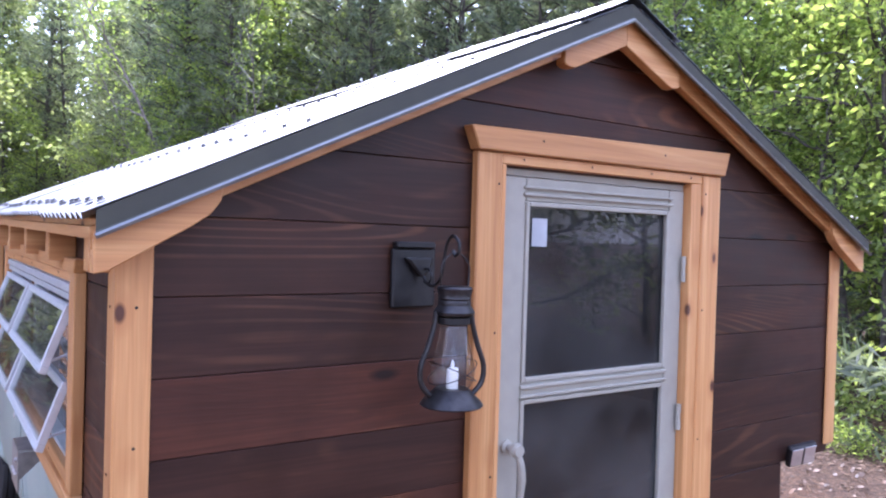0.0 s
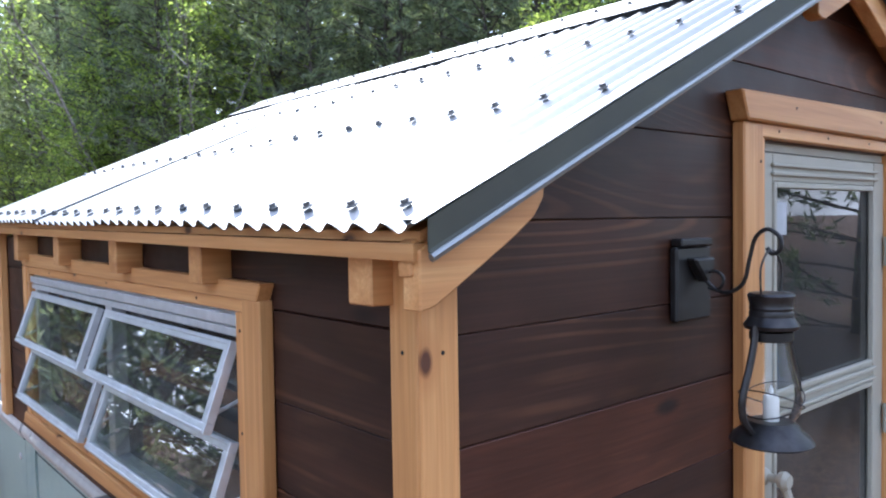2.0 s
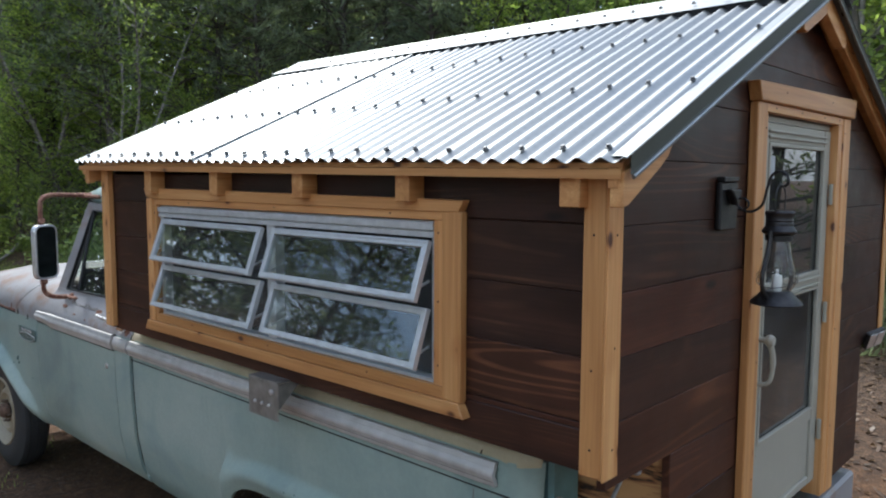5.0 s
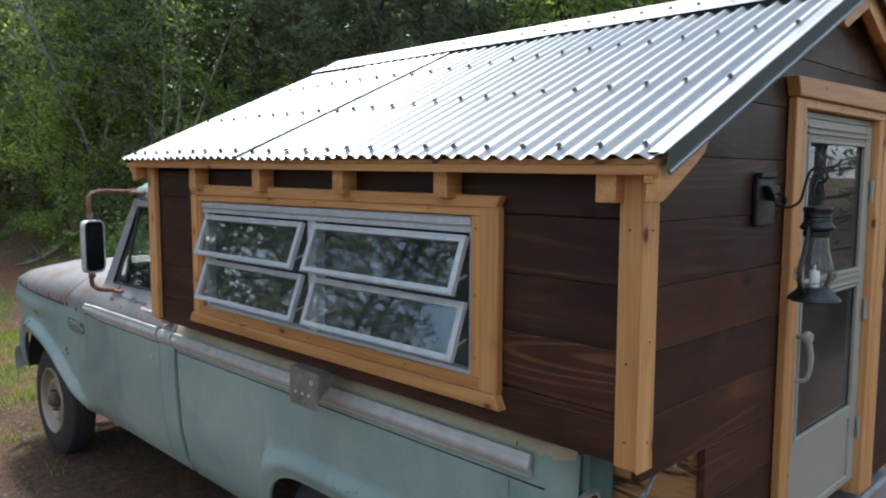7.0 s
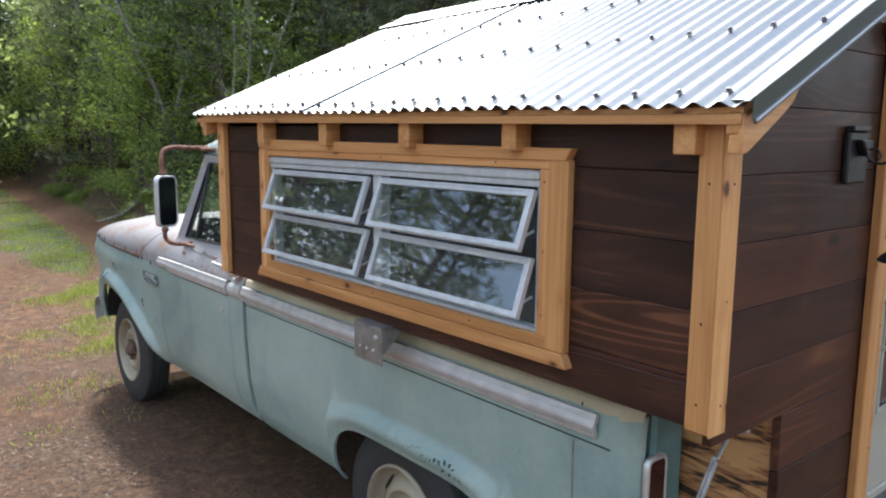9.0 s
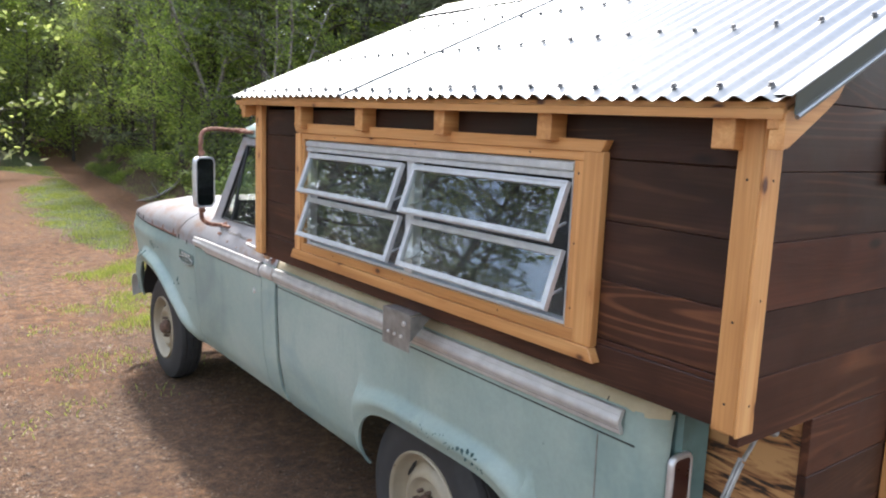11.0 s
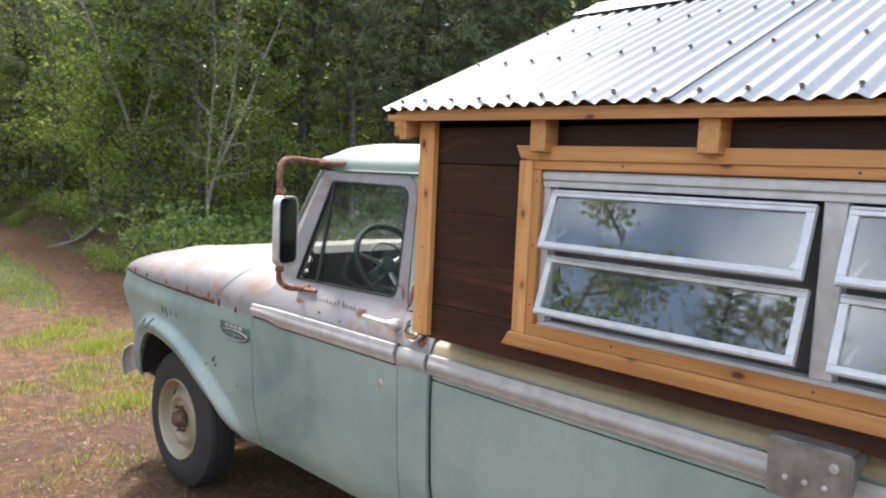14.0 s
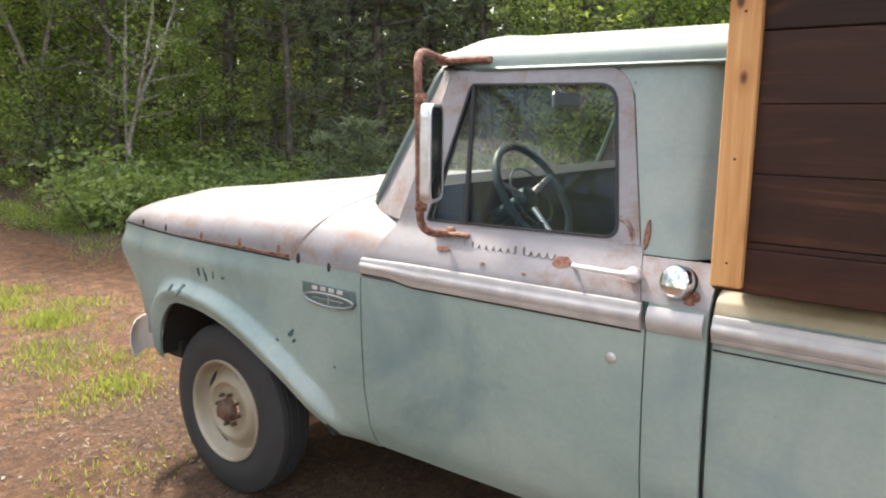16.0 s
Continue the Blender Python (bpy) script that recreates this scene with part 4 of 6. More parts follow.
# wall plaque with scroll hook
pl = thing("wall_hook", (0.604, 0.02, 1.86), "black iron wall bracket with a scrolled lantern hook", "hook")
bm = box(box(bmesh.new(), 0.549, 0.659, 0.005, 0.0215, 1.785, 1.915, 0.004), 0.554, 0.654, -0.002, 0.0215, 1.915, 1.929, 0.003)
prism(bm, [(0.570, 1.895), (0.640, 1.895), (0.630, 1.865), (0.612, 1.85)], -0.016, 0.005, 1, 0.004)
part("plaque", bm, M_BLACK, pl)
HX = 0.617
hook_pts = [(HX - 0.01, 0.005, 1.872), (HX, -0.012, 1.852), (HX, -0.032, 1.838), (HX, -0.055, 1.838), (HX, -0.078, 1.856), (HX, -0.088, 1.895), (HX, -0.098, 1.93), (HX, -0.118, 1.944), (HX, -0.138, 1.932), (HX, -0.140, 1.912), (HX, -0.126, 1.904), (HX, -0.118, 1.914)]
part("scroll_hook", tube(bmesh.new(), smooth_path(hook_pts, 5), 0.0036, 8), M_BLACK, pl, "", True)
curl = [(HX, -0.024 - 0.018 * math.cos(a), 1.856 + 0.016 * math.sin(a)) for a in [i * 0.4 - 2.2 for i in range(13)]]
part("curl", tube(bmesh.new(), curl, 0.003, 8), M_BLACK, pl, "", True)

# lantern
LX, LY, LZ = 0.622, -0.122, 1.594
lan = thing("lantern", (LX, LY, LZ), "black metal hurricane lantern with white candle, hung on the hook", "lantern")
T = Matrix.Translation((LX, LY, LZ))
part("base", lathe(bmesh.new(), [(0.034, 0.005), (0.063, 0.0), (0.066, 0.003), (0.060, 0.012), (0.048, 0.022), (0.041, 0.031), (0.035, 0.036)], T, 28), M_PEWTER, lan, "", True)
part("cap", lathe(bmesh.new(), [(0.030, 0.184), (0.041, 0.188), (0.043, 0.194), (0.037, 0.203), (0.034, 0.208), (0.0345, 0.214), (0.033, 0.218), (0.0345, 0.222), (0.033, 0.226), (0.0355, 0.236), (0.037, 0.242), (0.034, 0.246), (0.012, 0.248)], T, 28), M_PEWTER, lan, "", True)
part("collar", lathe(bmesh.new(), [(0.031, 0.168), (0.034, 0.170), (0.034, 0.183), (0.030, 0.184)], T, 24), M_BLACK, lan, "", True)
globe = lathe(bmesh.new(), [(0.034, 0.036), (0.045, 0.054), (0.047, 0.072), (0.042, 0.098), (0.033, 0.130), (0.028, 0.168)], T, 28, False)
gl = part("globe", globe, M_GLOBE, lan, "clear glass globe", True)
gl.visible_shadow = False
part("candle", lathe(bmesh.new(), [(0.0125, 0.036), (0.0125, 0.075), (0.011, 0.078), (0.003, 0.0785), (0.004, 0.085), (0.001, 0.094)], T, 16), M_CANDLE, lan, "white candle", True)
for s in (-1, 1):
    side = smooth_path([T @ Matrix.Rotation(radians(-10), 4, 'Z') @ Vector((s * a, 0, b)) for a, b in ((0.048, 0.022), (0.068, 0.045), (0.072, 0.080), (0.056, 0.125), (0.044, 0.165), (0.040, 0.195))], 5)
    part("side_tube", tube(bmesh.new(), side, 0.006, 8), M_PEWTER, lan, "", True)
    wire = [T @ Vector((0.050 * math.cos(a), 0.050 * math.sin(a), 0.07 + s * 0.022 * math.cos(a))) for a in [i * math.pi / 12 for i in range(24)]]
    part("guard_wire", tube(bmesh.new(), wire, 0.0012, 5, True), M_PEWTER, lan)
bail = smooth_path([T @ Vector((-0.034, 0, 0.243)), T @ Vector((-0.036, 0, 0.285)), T @ Vector((-0.02, 0, 0.308)), T @ Vector((0, 0, 0.316)), T @ Vector((0.02, 0, 0.308)), T @ Vector((0.036, 0, 0.285)), T @ Vector((0.034, 0, 0.243))], 4)
part("bail", tube(bmesh.new(), bail, 0.0018, 6), M_PEWTER, lan)

# small work light under the far corner
wl_ = thing("solar_light", (2.16, -0.02, 1.25), "small grey solar light clamped to the back wall", "light")
m = Matrix.Translation((2.15, -0.01, 1.252)) @ pose(0, 0, 0, 25, -12, -25)
part("housing", box(bmesh.new(), -0.05, 0.05, -0.012, 0.012, -0.042, 0.042, 0.006, m), M_PEWTER, wl_)
part("panel", box(box(bmesh.new(), -0.044, -0.003, -0.0145, -0.012, -0.036, 0.036, 0.001, m), 0.003, 0.044, -0.0145, -0.012, -0.036, 0.036, 0.001, m), M_CHROME, wl_)
part("clamp", tube(bmesh.new(), [m @ Vector((0, 0.01, 0)), (2.15, 0.02, 1.24)], 0.008, 8), M_BLACK, wl_)


# ---- pickup truck ----
CX = 1.17
truck = thing("pickup_truck", (CX, 3.0, 0.0), "old two-tone pickup, faded green below and chalky white above, with rust", "truck")
Y_DOOR, Y_HINGE, Y_NOSE, Y_CAB, Y_BED, Y_TAIL = 2.750, 3.765, 5.37, 2.594, 2.582, 0.30


def side_x(z):
    return table([(0.43, 0.225), (0.47, 0.185), (0.55, 0.15), (0.70, 0.122), (0.90, 0.110), (1.05, 0.107), (1.11, 0.110), (1.175, 0.117), (1.22, 0.142), (1.28, 0.188), (1.33, 0.204)], z)


def nose_in(y):
    return 0.075 * max(0.0, (y - 4.6) / 0.77) ** 2


def both(name, make, material, parent=truck, label="", smooth=True, angle=35):
    """The same panel on both flanks."""
    obs = []
    for s in (0, 1):
        bm = bmesh.new()
        make(bm)
        if s:
            for v in bm.verts:
                v.co.x = 2 * CX - v.co.x
            bmesh.ops.reverse_faces(bm, faces=bm.faces)
        obs.append(part(name, bm, material, parent, label, smooth, angle))
    return obs


def front_low(y):
    """Lower edge of the front fender with its wheel opening."""
    if y < 3.95:
        return 0.445
    if y < 4.78:
        return 0.445 + 0.395 * math.sin(math.pi / 2 * (y - 3.95) / 0.83) ** 0.85
    if y < 5.085:
        return 0.52 + 0.32 * (1 - (1 - (5.085 - y) / 0.305) ** 2.8)
    if y < 5.18:
        return 0.53
    return lerp(0.56, 0.98, ((y - 5.18) / (Y_NOSE - 5.18)) ** 0.8)


def rear_low(y):
    s = abs(y - 1.25) / 0.54
    return 0.445 if s >= 1 else 0.445 + 0.318 * (1 - s ** 5.5) ** 0.5


def lip(z, low, in_arch, slope=0.0):
    """A raised band round the wheel opening."""
    d = (z - low) / math.sqrt(1 + slope * slope)
    return -0.054 * (1 - smoothstep(0.055, 0.105, d)) * (0.65 + 0.35 * smoothstep(0.0, 0.05, d)) * in_arch


FY = [3.768, 3.85, 3.94] + [3.951 + i * 0.0345 for i in range(25)] + [4.80, 4.84, 4.88, 4.92, 4.96, 5.0, 5.03, 5.055, 5.07, 5.08, 5.0845, 5.0855, 5.12, 5.16, 5.18, 5.2, 5.23, 5.27, 5.3, 5.33, 5.355, 5.37]


def fender(bm):
    def F(u, v):
        y = FY[round(u * (len(FY) - 1))]
        lo = front_low(y)
        z = lerp(lo, lerp(1.104, 1.128, (y - 3.768) / 1.6), v)
        arch = smoothstep(3.86, 4.05, y) * (1 - smoothstep(5.09, 5.2, y))
        slope = min(2.5, abs(front_low(y + 0.02) - front_low(y - 0.02)) / 0.04)
        crease = -0.012 * math.exp(-((z - 1.03) / 0.05) ** 2) * smoothstep(4.1, 4.5, y)
        return (side_x(z) + nose_in(y) + lip(z, lo, arch, slope) + crease + 0.05 * smoothstep(5.22, 5.37, y) * (1.12 - z), y + 0.055 * smoothstep(5.1, 5.36, y) * math.exp(-((z - 0.97) / 0.10) ** 2), z)
    shell(bm, F, len(FY) - 1, 40, (0.012, 0, 0))


fenders = both("front_fender", fender, M_GREEN, truck, "faded green fender with chipped paint round the wheel opening")
both("fender_liner", lambda bm: shell(bm, lambda u, v: (lerp(0.145, 0.52, v), lerp(3.95, 5.09, u), front_low(lerp(3.951, 5.084, u)) + 0.012), 24, 2, (0, 0, 0.01)), M_DARK)


def hood_height(y):
    return table([(3.7, 1.358), (4.2, 1.352), (4.7, 1.322), (5.0, 1.292), (5.2, 1.268), (5.3, 1.250), (5.345, 1.236), (5.368, 1.215), (5.38, 1.18), (5.385, 1.134)], y)


def hood_point(a, y, lift=0.0):
    """a runs from -1 to 1 across the truck."""
    th = a * math.pi / 2
    u = math.copysign(abs(math.sin(th)) ** 0.42, th)
    c = max(0.0, math.cos(th)) ** 0.9
    ze = lerp(1.108, 1.132, (y - 3.768) / 1.6)
    xe = CX - (side_x(1.11) + nose_in(y))
    crease = 0.010 * math.exp(-((abs(u) - 0.60) / 0.07) ** 2)
    return (CX + u * xe, y, ze + max(0.0, hood_height(y) - ze) * c + crease * c + lift)


def gap_y(a):
    return lerp(3.99, 4.118, abs(a) ** 2.5)


hood = part("hood", shell(bmesh.new(), lambda u, v: hood_point(v * 2 - 1, lerp(gap_y(v * 2 - 1) + 0.007, 5.385, u)), 36, 56, (0, 0, -0.015)), M_WHITE, truck, "chalky white hood with rusted edges", True, 50)
part("cowl", shell(bmesh.new(), lambda u, v: hood_point(v * 2 - 1, lerp(lerp(3.64, Y_HINGE + 0.003, abs(v * 2 - 1) ** 7), gap_y(v * 2 - 1) - 0.005, u)), 10, 56, (0, 0, -0.015)), M_WHITE, truck, "", True, 50)
# Dark strip added under the seam so the gap shows as shade
part("cowl_gap", shell(bmesh.new(), lambda u, v: hood_point(v * 2 - 1, gap_y(v * 2 - 1) + lerp(-0.02, 0.022, u), -0.018), 2, 56, (0, 0, -0.006)), M_DARK, truck)
rng = random.Random(3)
for s in (0, 1):
    def strip(u, v):
        y = lerp(4.13, 4.80, u)
        x = side_x(1.11) + nose_in(y) - 0.003
        return ((2 * CX - x) if s else x, y, lerp(1.108, 1.132, (y - 3.768) / 1.6) + 0.002 + v * 0.016 * (1 - 0.75 * u) * (0.75 + 0.35 * noise.noise((y * 9, s, 1))))
    part("rusted_edge", shell(bmesh.new(), strip, 40, 2, (0.004, 0, 0)), M_RUST, hood, "rust along the hood's lower edge")
for y, dz, r in ((4.19, 0.03, 0.013), (4.42, 0.022, 0.016), (4.67, 0.022, 0.013), (4.95, 0.02, 0.012), (5.17, 0.018, 0.011), (4.08, 0.01, 0.016), (3.92, 0.0, 0.014)):
    x = side_x(1.11) + nose_in(y) + 0.0
    z = lerp(1.108, 1.132, (y - 3.768) / 1.6) + dz
    m = Matrix.Translation((x + 0.001, y, z)) @ pose(0, 0, 0, 0, -83, 0) @ Matrix.Diagonal((1.35, 0.75, 1, 1))
    part("rust_spot", lathe(bmesh.new(), [(r, 0), (r * 0.8, 0.002), (r * 0.3, 0.003)], m, 9), M_DARK if dz < 0.021 else M_RUST, hood)
# Dark strip laid on the skin for the shadow line under the hood edge
both("hood_gap", lambda bm: shell(bm, lambda u, v: (side_x(1.11) + nose_in(lerp(4.125, 5.36, u)) - 0.0015, lerp(4.125, 5.36, u), lerp(1.104, 1.128, (lerp(4.125, 5.36, u) - 3.768) / 1.6) - 0.004 + 0.008 * v), 24, 1, (0.006, 0, 0)), M_DARK)
part("front_panel", shell(bmesh.new(), lambda u, v: (lerp(0.24, 2 * CX - 0.24, u), 5.33 + 0.03 * math.sin(math.pi * u) * v, lerp(0.58, 1.125, v)), 8, 4, (0, -0.02, 0)), M_WHITE, truck, "", True)
bump_bm = shell(bmesh.new(), lambda u, v: (lerp(0.115, 2 * CX - 0.115, u), 5.42 - 0.17 * abs(u * 2 - 1) ** 10 + 0.035 * math.sin(math.pi * v), lerp(0.49, 0.66, v)), 40, 6, (0, -0.006, 0))
part("front_bumper", bump_bm, plain("bumper_white", (0.66, 0.65, 0.63), 0.4, 0, 0.1, 20), truck, "white painted front bumper", True)
both("bumper_bracket", lambda bm: box(bm, 0.24, 0.27, 5.06, 5.2, 0.50, 0.58, 0.004), M_DARK, smooth=False)


# doors
def door_skin(z0, z1, y0, y1, n=14, m=10):
    def make(bm):
        shell(bm, lambda u, v: (side_x(lerp(z0, z1, v)), lerp(y0, y1, u), lerp(z0, z1, v)), m, n, (0.014, 0, 0))
    return make


doors = both("door", door_skin(0.458, 1.098, Y_DOOR + 0.003, Y_HINGE - 0.003), M_GREEN, truck, "faded green truck door with white top, shut")


def lean(z):
    return 0.190 + (z - 1.28) * 0.29


def rounded(corners, rad, n=6):
    """A closed outline with rounded corners."""
    out, k = [], len(corners)
    for i, c in enumerate(corners):
        p, a, b = Vector(c), Vector(corners[i - 1]), Vector(corners[(i + 1) % k])
        r = rad[i] if isinstance(rad, (list, tuple)) else rad
        d0, d1 = (a - p).normalized() * r, (b - p).normalized() * r
        for j in range(n + 1):
            t = j / n
            out.append((p + d0) * (1 - t) ** 2 + p * 2 * t * (1 - t) + (p + d1) * t * t)
    return out


OUT = rounded([(2.815, 1.30), (3.665, 1.30), (3.553, 1.782), (2.925, 1.782)], [0.005, 0.005, 0.03, 0.10])
INN = rounded([(2.880, 1.312), (3.548, 1.302), (3.468, 1.738), (2.962, 1.732)], [0.045, 0.015, 0.02, 0.06])


def ring(bm, a, b, t0, t1):
    """A flat frame between two outlines on the leaning side of the cab."""
    def vs(loop, t):
        return [bm.verts.new((lean(p[1]) + t, p[0], p[1])) for p in loop]
    A, B, C, D = vs(a, t0), vs(b, t0), vs(b, t1), vs(a, t1)
    fs, k = [], len(a)
    for L, R_ in ((A, B), (B, C), (C, D), (D, A)):
        for i in range(k):
            fs.append(bm.faces.new((L[i], L[(i + 1) % k], R_[(i + 1) % k], R_[i])))
    bmesh.ops.recalc_face_normals(bm, faces=fs)


SEALO = [p + (p - Vector((3.2, 1.52))).normalized() * 0.004 for p in INN]
SEALI = [p - (p - Vector((3.2, 1.52))).normalized() * 0.006 for p in INN]
for i, d in enumerate(doors):
    def flip(bm):
        if i:
            for v in bm.verts:
                v.co.x = 2 * CX - v.co.x
            bmesh.ops.reverse_faces(bm, faces=bm.faces)
        return bm

    def on_door(name, bm, mat, label="", smooth=True, angle=35):
        return part(name, flip(bm), mat, d, label, smooth, angle)
    bm = bmesh.new()
    door_skin(1.101, 1.2995, Y_DOOR + 0.003, Y_HINGE - 0.003, 14, 20)(bm)
    for v in bm.verts:
        k = (v.co.z - 1.10) / 0.2
        if v.co.y > 3.6:
            v.co.y -= 0.10 * k * smoothstep(3.6, 3.765, v.co.y)
        if v.co.y < 2.9:
            v.co.y += 0.055 * k * (1 - smoothstep(2.757, 2.9, v.co.y))
    on_door("upper_skin", bm, M_WHITE, "chalky white upper door skin with rust scabs")
    bm = bmesh.new()
    ring(bm, OUT, INN, 0.0, 0.03)
    on_door("window_frame", bm, M_WHITE)
    bm = bmesh.new()
    ring(bm, SEALO, SEALI, -0.003, 0.012)
    on_door("window_seal", bm, M_SEAL)
    bm = bmesh.new()
    lo = [bm.verts.new((lean(p[1]) + 0.014, p[0], p[1])) for p in SEALO]
    hi = [bm.verts.new((lean(p[1]) + 0.018, p[0], p[1])) for p in SEALO]
    bm.faces.new(lo)
    bm.faces.new(hi[::-1])
    for q in range(len(lo)):
        bm.faces.new((lo[q], hi[q], hi[(q + 1) % len(lo)], lo[(q + 1) % len(lo)]))
    g = on_door("window_glass", bm, M_CABGLASS, "", False)
    g.visible_shadow = False
    on_door("vent_bar", tube(bmesh.new(), [(lean(1.30) + 0.006, 3.396, 1.30), (lean(1.737) + 0.006, 3.462, 1.737)], 0.009, 8), M_SEAL)
    on_door("moulding", shell(bmesh.new(), lambda u, v: (0.104 - 0.012 * math.sin(math.pi * v) - 0.004 * abs(math.cos(2 * math.pi * v)), lerp(Y_DOOR + 0.012, 3.755, u), lerp(1.097 + 0.015 * smoothstep(0.77, 0.89, u), 1.168 - 0.004 * smoothstep(0.80, 1.0, u), v)), 40, 12, (0.012, 0, 0)), M_TRIM, "dull aluminium moulding strip")
    on_door("moulding_groove", shell(bmesh.new(), lambda u, v: (0.0945 - 0.002 * v, lerp(Y_DOOR + 0.014, 3.752, u), lerp(1.128 + 0.006 * smoothstep(0.77, 0.89, u), 1.1305 + 0.006 * smoothstep(0.77, 0.89, u), v)), 40, 1, (0.008, 0, 0)), M_STEEL)
    # Dark strip painted as the shadow under the moulding
    on_door("moulding_shadow", shell(bmesh.new(), lambda u, v: (side_x(1.095) - 0.003, lerp(Y_DOOR + 0.012, 3.755, u), lerp(1.0895, 1.0945, v) + 0.015 * smoothstep(0.77, 0.89, u)), 40, 1, (0.006, 0, 0)), M_DARK)
    hb = tube(bmesh.new(), smooth_path([(0.150, 2.985, 1.232), (0.128, 2.975, 1.236), (0.112, 2.955, 1.237), (0.106, 2.87, 1.236), (0.106, 2.815, 1.236), (0.118, 2.79, 1.236)], 5), [0.006] * 12 + [0.0075] * 8 + [0.012] * 6, 10)
    lathe(hb, [(0.022, -0.01), (0.020, 0.012), (0.013, 0.02), (0.006, 0.022)], Matrix.Translation((0.135, 2.800, 1.232)) @ pose(0, 0, 0, 0, -80, 0), 16)
    on_door("door_handle", hb, M_CHROME, "chrome pull handle")
    on_door("lock", lathe(bmesh.new(), [(0.015, 0), (0.015, 0.003), (0.011, 0.005), (0.004, 0.0055)], Matrix.Translation((side_x(1.005), 2.842, 1.005)) @ pose(0, 0, 0, 0, -90, 0), 14), M_CHROME)
    pts = []
    for q in range(300):
        t = q / 299
        big = (1.9 if t < 0.075 or 0.575 < t < 0.66 else 0.85 + 0.4 * noise.noise((t * 14, 3, 0)))
        pts.append((side_x(1.245 - 0.004 * t) - 0.002, 3.365 - 0.32 * t + 0.0052 * big * math.sin(t * 76), 1.243 + 0.004 * t + 0.0095 * big * math.sin(t * 76 + 1.75)))
    on_door("script_badge", tube(bmesh.new(), pts, 0.0020, 5), M_STEEL, "chrome script badge")
    for yy, zz, ra, rb in ((3.025, 1.235, 0.030, 0.020), (3.44, 1.225, 0.028, 0.010), (2.80, 1.33, 0.008, 0.04), (3.28, 1.20, 0.010, 0.005), (3.13, 1.19, 0.008, 0.004)):
        zc = side_x(zz) if zz < 1.3 else lean(zz)
        tilt = -60 if 1.18 < zz < 1.3 else -74
        blob = [(ra * (1 + 0.35 * noise.noise((a * 2.0, yy * 9, zz))) * math.cos(a), rb * (1 + 0.35 * noise.noise((a * 2.0, zz * 9, yy))) * math.sin(a)) for a in [n_ * math.pi / 9 for n_ in range(18)]]
        bm = bmesh.new()
        mm = Matrix.Translation((zc - 0.001, yy, zz)) @ pose(0, 0, 0, 0, tilt, 0)
        lo = [bm.verts.new(mm @ Vector((b_, a_, -0.003))) for a_, b_ in blob]
        hi = [bm.verts.new(mm @ Vector((b_ * 0.9, a_ * 0.9, 0.0025))) for a_, b_ in blob]
        bm.faces.new(lo)
        bm.faces.new(hi[::-1])
        for q in range(18):
            bm.faces.new((lo[q], hi[q], hi[(q + 1) % 18], lo[(q + 1) % 18]))
        bmesh.ops.recalc_face_normals(bm, faces=bm.faces)
        on_door("rust_scab", bm, M_RUST)

def patch(at, normal, ra, rb, turn, seed):
    """A thin ragged scab lying on the skin."""
    bm = bmesh.new()
    m = Matrix.Translation(at) @ Vector(normal).to_track_quat('Z', 'Y').to_matrix().to_4x4() @ pose(0, 0, 0, 0, 0, turn)
    edge_pts = []
    for k in range(22):
        a = k * math.pi / 11
        f = 1 + 0.75 * noise.noise((math.cos(a) * 1.7, math.sin(a) * 1.7, seed * 5.3))
        edge_pts.append((ra * f * math.cos(a), rb * f * math.sin(a)))
    lo = [bm.verts.new(m @ Vector((a, b, -0.003))) for a, b in edge_pts]
    hi = [bm.verts.new(m @ Vector((a * 0.94, b * 0.94, 0.0012))) for a, b in edge_pts]
    bm.faces.new(hi)
    for q in range(22):
        bm.faces.new((lo[q], lo[(q + 1) % 22], hi[(q + 1) % 22], hi[q]))
    bmesh.ops.recalc_face_normals(bm, faces=bm.faces)
    return bm


M_CHIP = plain("old_teal_undercoat", (0.028, 0.075, 0.078), 0.6, 0, 0.35, 60)
for k, (at, nrm, ra, rb, turn) in enumerate((((0.103, 4.69, 0.992), (-0.98, 0.02, -0.21), 0.026, 0.009, 80), ((0.103, 4.645, 0.980), (-0.98, 0.01, -0.21), 0.034, 0.007, 95), ((0.103, 4.59, 0.986), (-0.98, 0.01, -0.21), 0.020, 0.006, 70),
                                             ((0.102, 4.525, 0.986), (-0.98, 0.0, -0.21), 0.012, 0.007, 10), ((0.067, 4.777, 0.906), (-0.67, 0.01, 0.74), 0.030, 0.011, 85), ((0.068, 4.85, 0.906), (-0.67, 0.01, 0.74), 0.018, 0.008, 100),
                                             ((0.114, 4.134, 0.827), (-1.0, 0.0, -0.06), 0.022, 0.010, 40), ((0.1145, 4.12, 0.80), (-1.0, 0.0, -0.06), 0.014, 0.007, 30), ((0.117, 4.217, 0.784), (-1.0, 0.0, -0.06), 0.009, 0.007, 0),
                                             ((0.119, 3.909, 0.742), (-1.0, 0.0, -0.06), 0.007, 0.005, 0))):
    part("paint_chip", patch(at, nrm, ra, rb, turn, k), M_CHIP, fenders[0], "chipped paint showing older teal coat")

